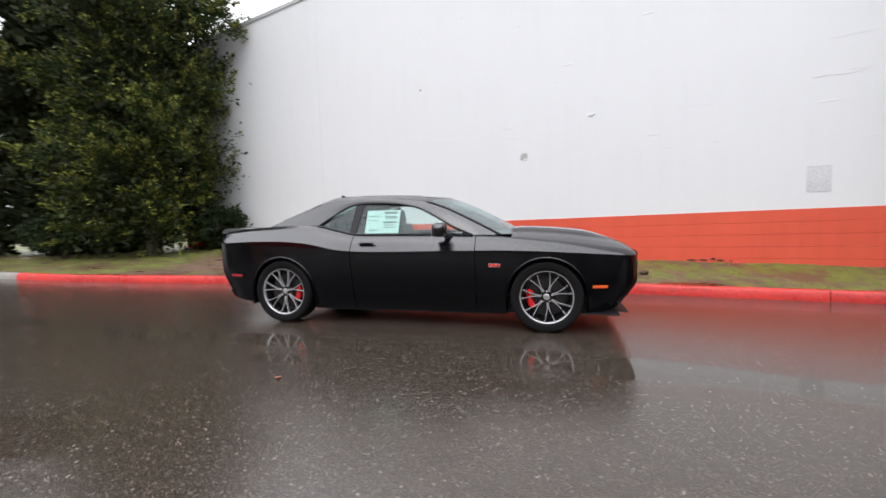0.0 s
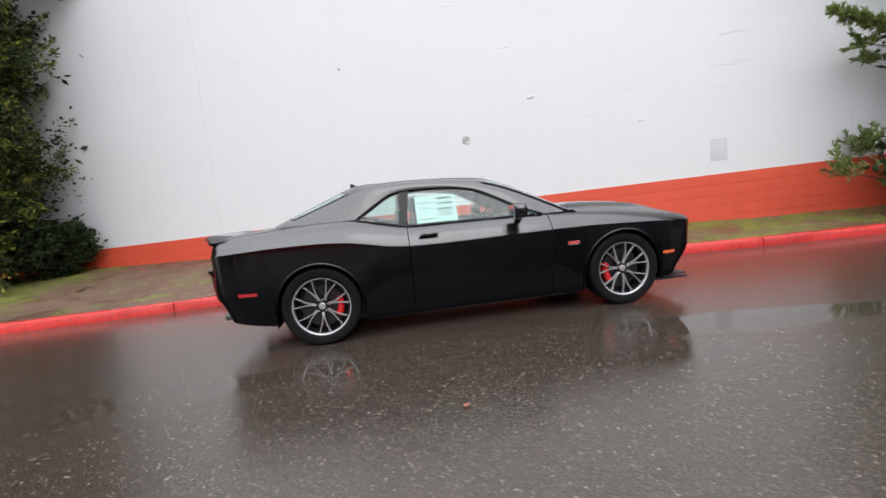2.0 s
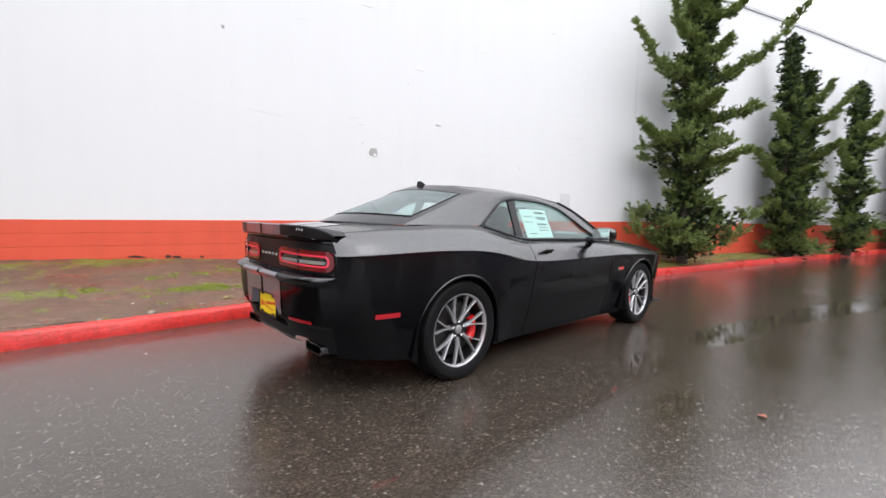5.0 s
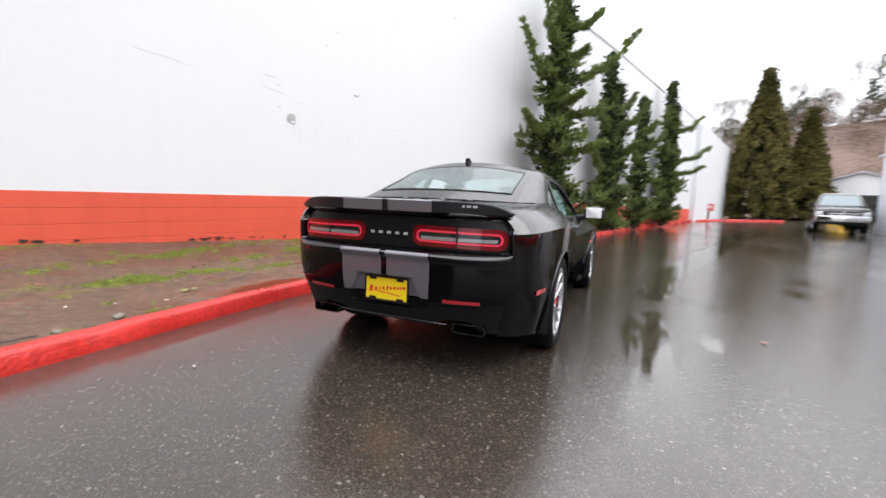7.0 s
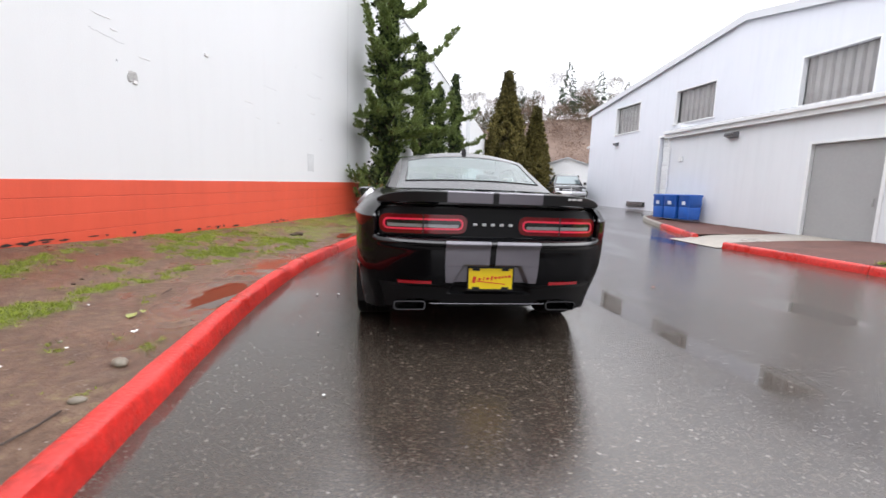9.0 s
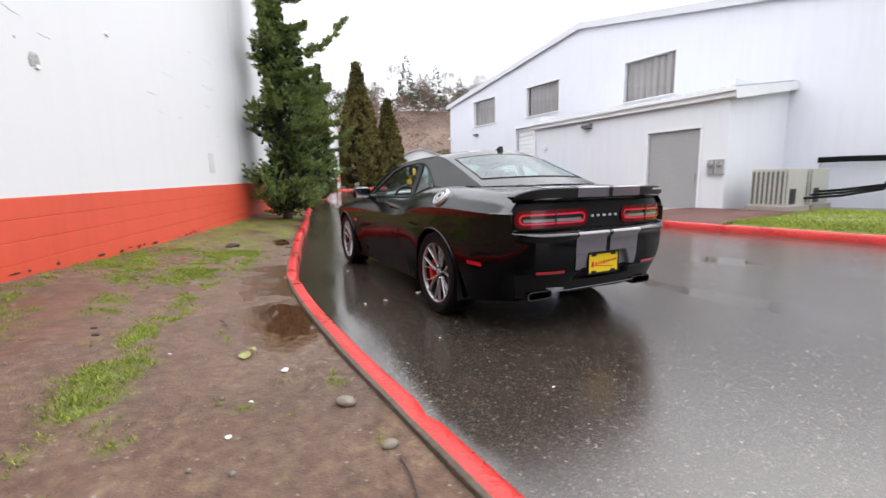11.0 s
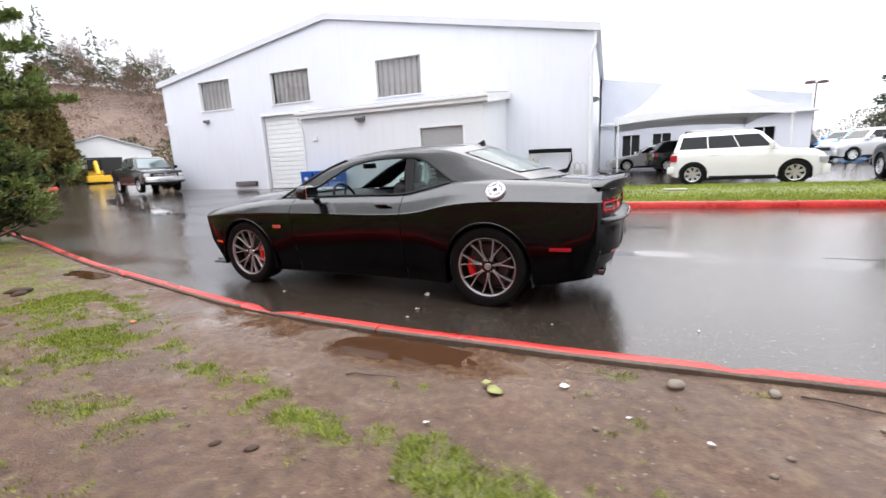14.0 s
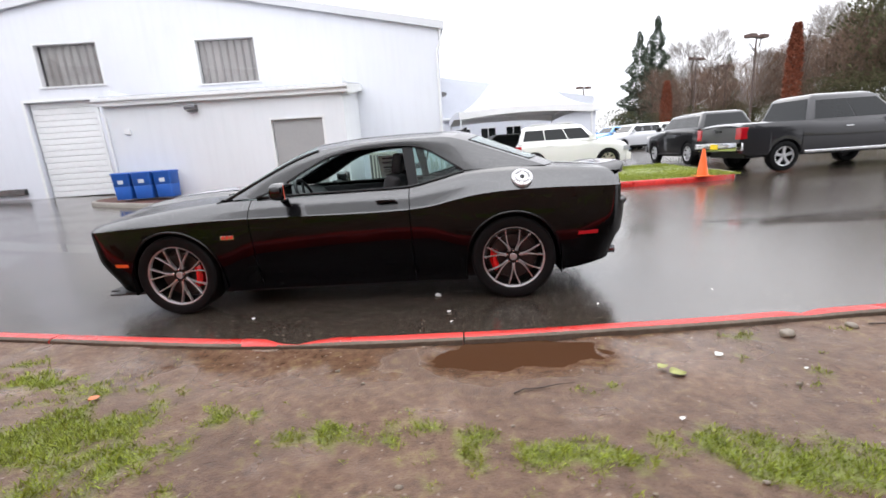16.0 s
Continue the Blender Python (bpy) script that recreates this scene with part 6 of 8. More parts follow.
def vehicle(name, label, m, paint, length, width, axles, r, top, cab, roof, cab_w, panes=3, low=0.30, glass=None, category="car", group="parked vehicles", truck=False, rails=False, round_end=0.16):
    """A parked car: arched body shell, glazed cab, wheels, lamps. top: (x, z) of the belt, hood and deck line; cab: rear and front x at the belt and at the roof."""
    root = thing(name, label, category, m, group)
    x0, x1 = -length[0], length[1]
    w = width / 2
    ar = r * 1.13
    xs = [x0 + (x1 - x0) * i / 60 for i in range(61)]
    for a in axles:
        xs = [x for x in xs if abs(x - a) > ar + 0.02] + [a + ar * math.cos(math.pi * k / 16) for k in range(17)] + [a + ar + 0.004, a - ar - 0.004]
    xs = sorted(x for x in xs if x0 <= x <= x1)
    rows = []
    for x in xs:
        e = min(x - x0, x1 - x)
        ww = w - round_end * (1 - min(1, e / 0.55)) ** 2.2
        t = curve_at(top, x) - 0.06 * (1 - min(1, e / 0.18)) ** 2
        lo = low + 0.10 * (1 - min(1, e / 0.4)) ** 2
        for a in axles:
            if abs(x - a) <= ar:
                lo = max(lo, r + math.sqrt(max(0, ar * ar - (x - a) ** 2)))
        sec = [(ww - 0.12, lo), (ww - 0.03, lo), (ww, max(lo + 0.004, 0.55)), (ww + 0.008, max(lo + 0.008, t - 0.22)), (ww - 0.006, t - 0.11), (ww - 0.05, t - 0.02), (ww - 0.14, t)]
        half = [(x, y, z) for y, z in sec] + [(x, ww * 0.4, t + 0.03), (x, 0, t + 0.035)]
        rows.append(half + [(x, -y, z) for x, y, z in half[-2::-1]])
    bm = bmesh.new()
    vr = grid_faces(bm, rows)
    bm.faces.new(vr[0])
    bm.faces.new(vr[-1][::-1])
    bmesh.ops.recalc_face_normals(bm, faces=bm.faces)
    part("body", bm, paint, root, smooth=40)
    part("underbody", box(x0 + 0.3, x1 - 0.3, -w + 0.25, w - 0.25, low - 0.08, low + 0.25, 0.03), SATIN_BLACK, root)
    for a in axles:
        part("wheel_well", box(a - ar - 0.01, a + ar + 0.01, -w + 0.14, w - 0.14, r, r + ar * 0.98, 0.02), SATIN_BLACK, root)
    # cab
    (rb, fb), (rt, ft) = cab
    zb, zr = curve_at(top, (rb + fb) / 2) - 0.02, roof
    def ring(a, b_, hw, z, rad=0.10):
        return [((a + b_) / 2 + u, v, z) for u, v in round_rect(abs(b_ - a), hw * 2, rad, 4)]
    wb = w - 0.06
    rows = [ring(rb, fb, wb, zb), ring(rb + (rt - rb) * 0.9, fb + (ft - fb) * 0.9, wb + (cab_w - wb) * 0.9, zb + (zr - zb) * 0.9), ring(rt + 0.03, ft - 0.03, cab_w - 0.03, zr - 0.02), ring(rt + 0.14, ft - 0.14, cab_w - 0.16, zr + 0.025, 0.06)]
    bm = bmesh.new()
    vr = grid_faces(bm, rows, closed=True)
    bm.faces.new(vr[-1])
    bmesh.ops.recalc_face_normals(bm, faces=bm.faces)
    part("cab", bm, paint, root, smooth=40)
    def at(f_, h, sgn):
        """A place on the cab's side: f along it from rear to front, h up it."""
        xb, xt = rb + (fb - rb) * f_, rt + (ft - rt) * f_
        return Vector((xb + (xt - xb) * h, sgn * (wb + (cab_w - wb) * h + 0.006), zb + (zr - zb) * h))
    for sgn in (-1, 1):
        for k in range(panes):
            f0, f1 = 0.05 + 0.90 * k / panes + 0.006, 0.05 + 0.90 * (k + 1) / panes - 0.006
            bm = bmesh.new()
            q = [at(f0, 0.14, sgn), at(f1, 0.14, sgn), at(f1, 0.80, sgn), at(f0, 0.80, sgn)]
            vs = [bm.verts.new(p) for p in q] + [bm.verts.new(p - Vector((0, sgn * 0.02, 0))) for p in q]
            bm.faces.new(vs[:4])
            for i in range(4):
                bm.faces.new((vs[i], vs[(i + 1) % 4], vs[4 + (i + 1) % 4], vs[4 + i]))
            bmesh.ops.recalc_face_normals(bm, faces=bm.faces)
            part("window", bm, (glass or DARK_GLASS), root)
        mx = fb - 0.25
        part("mirror", box(mx - 0.08, mx + 0.08, sgn * (w + 0.1) - 0.09, sgn * (w + 0.1) + 0.09, zb + 0.02, zb + 0.2, 0.03), paint if not truck else SATIN_BLACK, root)
    for nm, a, b_, s_ in (("windscreen", fb, ft, 1), ("rear_window", rb, rt, -1)):
        bm = bmesh.new()
        q = [Vector((a + (b_ - a) * h + s_ * 0.008, sy * (wb + (cab_w - wb) * h - 0.13), zb + (zr - zb) * h)) for h, sy in ((0.12, -1), (0.12, 1), (0.86, 1), (0.86, -1))]
        vs = [bm.verts.new(p) for p in q] + [bm.verts.new(p - Vector((s_ * 0.03, 0, 0))) for p in q]
        bm.faces.new(vs[:4])
        for i in range(4):
            bm.faces.new((vs[i], vs[(i + 1) % 4], vs[4 + (i + 1) % 4], vs[4 + i]))
        bmesh.ops.recalc_face_normals(bm, faces=bm.faces)
        part(nm, bm, (glass or DARK_GLASS), root)
    # lamps and bumpers
    zt_r, zt_f = curve_at(top, x0 + 0.1), curve_at(top, x1 - 0.1)
    for sgn in (-1, 1):
        part("tail_lamp", box(x0 - 0.012, x0 + 0.20, sgn * (w - 0.14) - 0.10, sgn * (w - 0.14) + 0.12, zt_r - (0.42 if truck else 0.32), zt_r - 0.10, 0.02), LAMP_RED, root, "red tail lamp")
        part("head_lamp", box(x1 - 0.22, x1 + 0.006, sgn * (w - 0.20) - 0.16, sgn * (w - 0.20) + 0.10, zt_f - 0.28, zt_f - 0.10, 0.03), mat("clear_lamp", (0.7, 0.72, 0.74), 0.1, 0.5, coat=1.0), root, "clear head lamp")
        part("handle", box(-0.10, 0.10, -0.012, 0.012, -0.015, 0.015, 0.006, pose(rb + (fb - rb) * 0.40, sgn * (w + 0.014), zb - 0.13)), CHROME if truck else paint, root)
        if truck:
            part("handle", box(-0.10, 0.10, -0.012, 0.012, -0.015, 0.015, 0.006, pose(rb + (fb - rb) * 0.80, sgn * (w + 0.014), zb - 0.13)), CHROME, root)
        part("sill_trim", box(axles[0] + ar + 0.05, axles[1] - ar - 0.05, sgn * (w - 0.01) - 0.03, sgn * (w - 0.01) + 0.03, low - 0.02, low + 0.06, 0.02), CHROME if truck else SATIN_BLACK, root)
        if rails:
            part("roof_rail", tube([(rt + 0.2, sgn * (cab_w - 0.12), zr + 0.02), (rt + 0.35, sgn * (cab_w - 0.11), zr + 0.07), (ft - 0.45, sgn * (cab_w - 0.11), zr + 0.07), (ft - 0.25, sgn * (cab_w - 0.12), zr + 0.02)], 0.018), STEEL, root)
    bump = CHROME if truck else paint
    part("rear_bumper", box(x0 - 0.10, x0 + 0.12, -w + 0.06, w - 0.06, low + 0.14, low + 0.38, 0.04), bump, root, smooth=50)
    part("front_bumper", box(x1 - 0.12, x1 + 0.08, -w + 0.06, w - 0.06, low + 0.06, low + 0.34, 0.04), bump, root, smooth=50)
    part("grille", box(x1 - 0.02, x1 + 0.03, -w * 0.55, w * 0.55, zt_f - 0.34, zt_f - 0.08, 0.02), SATIN_BLACK, root, "dark grille")
    if truck:
        for k in range(2):
            part("grille_bar", box(x1 + 0.03, x1 + 0.045, -w * 0.55, w * 0.55, zt_f - 0.28 + 0.09 * k, zt_f - 0.25 + 0.09 * k, 0.005), CHROME, root)
        part("grille_bar", box(x1 + 0.03, x1 + 0.05, -0.03, 0.03, zt_f - 0.34, zt_f - 0.08, 0.005), CHROME, root)
        part("tailgate_handle", box(x0 - 0.02, x0, -0.14, 0.14, zt_r - 0.22, zt_r - 0.14, 0.01), SATIN_BLACK, root)
    part("number_plate", box(x0 - 0.115 if truck else x0 - 0.025, x0 - 0.005, -0.16, 0.16, low + 0.2 if truck else low + 0.42, low + 0.34 if truck else low + 0.56, 0.004), PLATE_YELLOW, root, "yellow dealer plate")
    for a in axles:
        for sgn in (-1, 1):
            plain_wheel(root, a, sgn * (w - 0.13), r, sgn, 5 if truck else 7)
    return root


SUV_TOP = [(-2.15, 1.06), (-1.9, 1.12), (-0.5, 1.13), (0.75, 1.10), (1.2, 1.05), (2.0, 0.94), (2.30, 0.80)]
WAGON_TOP = [(-2.05, 1.10), (-1.85, 1.16), (-0.5, 1.15), (0.75, 1.13), (1.2, 1.10), (1.9, 1.01), (2.12, 0.88)]
SEDAN_TOP = [(-2.3, 0.93), (-1.6, 0.97), (-0.5, 0.93), (0.9, 0.90), (1.6, 0.82), (2.35, 0.68)]
TRUCK_TOP = [(-3.05, 1.36), (-1.2, 1.36), (-0.85, 1.32), (0.0, 1.28), (1.55, 1.26), (1.9, 1.22), (2.75, 1.14), (2.95, 1.05)]


def spot(x, y, heading):
    return pose(x, y, ground_z(x, y), 0, 0, heading)


vehicle("suv", "white compact SUV with roof rails parked on wet asphalt", spot(-5.48, -13.33, 174), PAINTS["white"], (2.05, 2.12), 1.84, (-1.36, 1.37), 0.375, WAGON_TOP, ((-1.98, 0.98), (-1.80, 0.42)), 1.73, 0.68, 3, rails=True, low=0.26)
PICKUP = vehicle("pickup_truck", "dark grey crew-cab pickup truck with chrome bumper and trim", spot(-11.85, -9.15, 184), PAINTS["grey"], (3.05, 2.95), 2.02, (-1.78, 1.79), 0.41, TRUCK_TOP, ((-1.15, 1.60), (-0.95, 0.80)), 2.02, 0.72, 2, low=0.48, truck=True, round_end=0.10)
vehicle("suv", "black SUV parked nose away on wet asphalt", spot(-10.45, -13.3, -92), PAINTS["black"], (2.30, 2.45), 1.95, (-1.45, 1.45), 0.40, [(x, z + 0.13) for x, z in SUV_TOP], ((-2.15, 1.05), (-1.85, 0.40)), 1.80, 0.68, 3, low=0.34)
vehicle("pickup_truck", "black pickup truck with chrome grille facing the road", spot(23.75, -11.1, 166), PAINTS["black"], (3.05, 2.95), 2.02, (-1.78, 1.79), 0.41, TRUCK_TOP, ((-1.15, 1.60), (-1.0, 0.75)), 1.94, 0.72, 2, low=0.48, truck=True, glass=PALE_GLASS, round_end=0.10)
vehicle("sedan", "white sedan parked below the white canopy", spot(-2.75, -24.6, 8), PAINTS["white"], (2.3, 2.4), 1.8, (-1.38, 1.42), 0.33, SEDAN_TOP, ((-1.75, 1.0), (-1.0, 0.15)), 1.42, 0.58, 2, low=0.22)
vehicle("hatchback", "black hatchback parked with its red tail lamps showing", spot(-4.7, -22.5, 192), PAINTS["black"], (2.05, 2.2), 1.82, (-1.35, 1.38), 0.34, SUV_TOP, ((-1.95, 0.9), (-1.5, 0.2)), 1.58, 0.60, 3, low=0.24)
FAR_CARS = [("suv", "blue SUV in a row of parked cars", -15.5, -37.5, 30, "blue"), ("suv", "silver SUV in a row of parked cars", -13.4, -27.2, 20, "silver"), ("suv", "white SUV in a row of parked cars", -15.6, -28.0, 20, "white"), ("sedan", "black sedan in a row of parked cars", -8.9, -36.0, 10, "black"), ("suv", "dark SUV in a row of parked cars", -11.6, -37.0, 15, "black"), ("sedan", "grey sedan in a row of parked cars", -19.5, -38.5, 30, "grey"), ("suv", "white SUV in a row of parked cars", -23.5, -40.5, 30, "white"), ("sedan", "silver sedan in a row of parked cars", -19.0, -31.0, 20, "silver")]
for nm, lb, x, y, hd, col in FAR_CARS:
    if nm == "suv":
        vehicle(nm, lb, spot(x, y, hd), PAINTS[col], (2.15, 2.30), 1.84, (-1.42, 1.43), 0.355, SUV_TOP, ((-2.05, 0.95), (-1.72, 0.30)), 1.69, 0.64, 3, low=0.26)
    else:
        vehicle(nm, lb, spot(x, y, hd), PAINTS[col], (2.3, 2.4), 1.8, (-1.38, 1.42), 0.33, SEDAN_TOP, ((-1.75, 1.0), (-1.0, 0.15)), 1.42, 0.58, 2, low=0.22)


# ---- things by the pale building ----
def build_lot():
    # traffic cone at the island's end
    cx, cy = -7.35, -6.98
    cone = thing("traffic_cone", "orange traffic cone standing on the kerb", "cone", pose(cx, cy, ground_z(cx, cy) + 0.14))
    orange = mat("orange_plastic", (0.85, 0.13, 0.015), 0.4, vary=0.08)
    part("base", box(-0.18, 0.18, -0.18, 0.18, 0, 0.03, 0.012), orange, cone)
    part("cone_body", lathe([(0.145, 0.03), (0.13, 0.06), (0.035, 0.68), (0.028, 0.70), (0.001, 0.70)], 28), orange, cone, smooth=40)
    # blue bins by the annex
    blue = mat("blue_plastic", (0.015, 0.10, 0.42), 0.35, vary=0.1)
    for k in range(3):
        s = 3.55 + 0.66 * k
        z = 0.40
        bn = thing("storage_bin", "blue plastic bin standing on the mulch by the annex", "bin", A_M @ pose(s, 0.42 + 0.05 * (k % 2), z, 0, 0, (-4, 3, -2)[k]), "blue bins")
        bm = bmesh.new()
        rows = [[(u * q, v * q, h) for u, v in round_rect(0.56, 0.50, 0.05, 3)] for q, h in ((0.90, 0.0), (0.92, 0.03), (0.97, 0.40), (0.93, 0.42), (0.99, 0.44), (1.0, 0.80))]
        vr = grid_faces(bm, rows, closed=True)
        bm.faces.new(vr[0][::-1])
        bmesh.ops.recalc_face_normals(bm, faces=bm.faces)
        part("tub", bm, blue, bn, smooth=40)
        bm = bmesh.new()
        rows = [[(u * q, v * q, h) for u, v in round_rect(0.58, 0.52, 0.05, 3)] for q, h in ((1.03, 0.79), (1.04, 0.83), (1.0, 0.85), (0.6, 0.86))]
        vr = grid_faces(bm, rows, closed=True)
        bm.faces.new(vr[-1])
        bmesh.ops.recalc_face_normals(bm, faces=bm.faces)
        part("rim", bm, blue, bn, smooth=40)
        part("label_patch", box(-0.09, 0.09, 0.245, 0.252, 0.5, 0.62, 0.002), mat("white_label", (0.6, 0.65, 0.7), 0.5), bn, "pale label")
    # wall lamps
    def wall_lamp(m, wide=0.34):
        lp = thing("wall_lamp", "grey box-shaped wall lamp under the eave", "lamp", m, "wall lamps")
        bm = bmesh.new()
        prism(bm, [(0, 0.10), (0.20, 0.07), (0.24, 0.02), (0.22, -0.05), (0, -0.10)], "x", -wide / 2, wide / 2)
        part("housing", bm, mat("grey_lamp_housing", (0.16, 0.16, 0.17), 0.45, 0.3), lp)
        part("lens", box(-wide / 2 + 0.03, wide / 2 - 0.03, 0.06, 0.2, -0.065, -0.05, 0.004), mat("lamp_diffuser", (0.65, 0.65, 0.62), 0.3), lp, "pale lens")
    wall_lamp(A_M @ pose(2.50, 0.0, 3.16))
    wall_lamp(B_M @ pose(20.0, 0.0, 4.25), 0.26)
    wall_lamp(B_M @ pose(-0.55, -0.6, 3.6, 0, 0, 90), 0.3)
    cam_ = thing("security_camera", "small white dome camera on the corner", "camera", B_M @ pose(23.05, 0.0, 4.35))
    part("bracket", box(-0.03, 0.03, 0.0, 0.22, -0.02, 0.03, 0.008), TRIM_WHITE, cam_)
    part("dome", lathe([(0.001, -0.13), (0.06, -0.10), (0.085, -0.04), (0.085, 0.0), (0.001, 0.0)], 20), TRIM_WHITE, cam_, smooth=50)
    cam_.children[-1].matrix_basis = pose(0, 0.2, 0)
    jb = thing("junction_box", "small white box on the annex wall", "box", A_M @ pose(4.70, 0.0, 2.55))
    part("cover", box(-0.09, 0.09, 0.0, 0.07, -0.08, 0.08, 0.012), TRIM_WHITE, jb)
    for k in range(2):
        mt = thing("electric_meter", "grey electricity meter on the annex wall", "meter", A_M @ pose(-2.02 - 0.25 * k, 0.0, 1.5), "meters")
        part("box", box(-0.09, 0.09, 0.0, 0.10, -0.25, 0.18, 0.012), STEEL, mt)
        part("dial", lathe([(0.07, 0.0), (0.07, 0.05), (0.001, 0.06)], 20), LAMP_CLEAR, mt)
        mt.children[-1].matrix_basis = pose(0, 0.10, 0.02, -90, 0, 0)
    vent = thing("floor_vent", "low dark vent at the foot of the wall", "vent", B_M @ pose(17.7, 0.0, 0.72))
    part("frame", box(-0.75, 0.75, 0, 0.12, -0.12, 0.14, 0.02), DARK_METAL, vent)
    for k in range(4):
        part("slat", box(-0.7, 0.7, 0.12, 0.14, -0.09 + 0.055 * k, -0.07 + 0.055 * k, 0.004), STEEL, vent)
    # condensers beside the annex
    beige = mat("beige_steel", (0.46, 0.46, 0.40), 0.5, vary=0.1)
    for k in range(2):
        ac = thing("condenser_unit", "beige outdoor condenser unit with slatted sides", "condenser", B_M @ pose(1.85, 3.05 - 1.55 * k, 0.30), "condensers")
        part("casing", box(-0.42, 0.42, -0.6, 0.6, 0.06, 1.05, 0.015), beige, ac)
        part("plinth", box(-0.5, 0.5, -0.7, 0.7, -0.1, 0.06, 0.01), CONCRETE, ac, "concrete plinth")
        for j in range(7):
            part("slat", box(-0.38 + 0.11 * j, -0.33 + 0.11 * j, 0.6, 0.618, 0.12, 0.98, 0.004), beige, ac)
        part("coil", box(-0.40, 0.40, 0.595, 0.603, 0.12, 0.98), mat("dark_coil", (0.10, 0.10, 0.10), 0.6), ac)
        part("service_box", box(-0.44, -0.42, 0.1, 0.45, 0.12, 0.52, 0.004), DARK_METAL, ac, "dark service opening")
    pr = thing("refrigerant_pipes", "black insulated pipes on a frame beside the condensers", "pipes", B_M @ pose(0, 0, 0))
    for k in range(3):
        part("pipe", tube([(1.4, 2.6 - 0.9 * k * 0.5, 0.55 + 0.08 * k), (0.9, 1.6, 0.60 + 0.08 * k), (0.35, 0.45, 0.75 + 0.06 * k), (0.20, 0.30, 1.2), (0.22, 0.26, 1.55 + 0.05 * k), (1.2, 0.25, 1.58 + 0.05 * k), (1.95, 0.22, 1.58 + 0.05 * k)], 0.035, 8), BLACK_RUBBER, pr, smooth=60)
    for x in (0.3, 1.9):
        part("strut", box(x - 0.02, x + 0.02, 0.16, 0.20, 0.35, 1.7), STEEL, pr)
    gm = thing("gas_meter", "grey gas meter with bent pipes at the wall's foot", "meter", B_M @ pose(-0.05, 0.35, 0.36))
    part("meter_body", box(-0.16, 0.16, -0.10, 0.10, 0.16, 0.5, 0.04), STEEL, gm)
    for k in range(3):
        part("pipe", tube([(-0.3 + 0.22 * k, 0, -0.05), (-0.3 + 0.22 * k, 0, 0.62), (-0.2 + 0.22 * k, 0, 0.75), (-0.1 + 0.22 * k, 0, 0.68), (-0.1 + 0.22 * k, 0, 0.45)], 0.025), STEEL, gm, smooth=60)
    # heap of scrap at the corner of the building
    rnd = random.Random(5)
    for k in range(14):
        a, x, y = rnd.uniform(-30, 30), -1.3 + rnd.uniform(-0.4, 0.4), -13.9 + rnd.uniform(-0.5, 0.9)
        sc = thing("scrap_bar", "bent grey scrap bar lying at the building's corner", "scrap", pose(x, y, ground_z(x, y) + 0.05 + 0.03 * k, rnd.uniform(-10, 10), rnd.uniform(-16, 16), a), "scrap heap")
        part("bar", tube([(-0.30, 0, 0), (0.0, 0.05, 0.03), (0.28, -0.04, 0.0)], 0.025 + 0.015 * (k % 3), 6), STEEL if k % 4 == 0 else DARK_METAL, sc)
    # white canopy
    tent = thing("canopy", "large white peaked fabric canopy on metal posts", "canopy", pose(-4.30, -21.0, 0.35, 0, 0, 5))
    fab = mat("white_canvas", (0.80, 0.80, 0.80), 0.7, vary=0.04)
    bm, rows = bmesh.new(), []
    for j in range(15):
        t = j / 14
        hw = 3.32 * (1 - t) + 0.03
        z = 2.66 + 3.35 * (t ** 1.7)
        ring = []
        for k in range(48):
            a = 2 * math.pi * k / 48
            c, s = math.cos(a), math.sin(a)
            q = hw / max(abs(c), abs(s))
            sag = 0.12 * (1 - t) * (1 - (min(abs(c), abs(s)) / max(abs(c), abs(s))) ** 2)
            ring.append((q * c, q * s, z + sag))
        rows.append(ring)
    vr = grid_faces(bm, rows, closed=True)
    bm.faces.new(vr[-1])
    part("roof_cloth", bm, fab, tent, smooth=60)
    bm, rows = bmesh.new(), []
    for h in (2.30, 2.67):
        ring = []
        for k in range(48):
            a = 2 * math.pi * k / 48
            c, s = math.cos(a), math.sin(a)
            q = 3.35 / max(abs(c), abs(s))
            sag = 0.12 * (1 - (min(abs(c), abs(s)) / max(abs(c), abs(s))) ** 2)
            ring.append((q * c, q * s, h + sag * (1.6 if h < 2.4 else 1)))
        rows.append(ring)
    grid_faces(bm, rows, closed=True)
    part("valance", bm, fab, tent, smooth=60)
    for sx in (-1, 1):
        for sy in (-1, 1):
            part("post", tube([(sx * 3.27, sy * 3.27, -0.35), (sx * 3.27, sy * 3.27, 2.6)], 0.045), TRIM_WHITE, tent)
    # office wing behind the canopy
    wing = thing("office_wing", "low pale office wing with a row of dark windows", "building", pose(0.3, -26.2, 0.0, 0, 0, 2))
    holes = [(-2.35 - 1.75 * k, -1.35 - 1.75 * k, 1.25, 2.55) for k in range(5)]
    part("front_wall", wall_with_holes(bmesh.new(), -11.0, 0.0, 0.0, lambda s: 3.3, holes, -0.25, 0.0), BLUE_WHITE, wing)
    bm = bmesh.new()
    prism(bm, [(0.0, 3.3), (0.0, 6.2), (-4.5, 5.4), (-11.0, 4.2), (-11.0, 3.3)], "y", -9, -0.4)
    part("upper_storey", bm, mat("grey_cladding", (0.50, 0.52, 0.57), 0.6, vary=0.06), wing)
    part("eave", box(-11.2, 0.0, -0.4, 0.45, 3.22, 3.36, 0.02), TRIM_WHITE, wing)
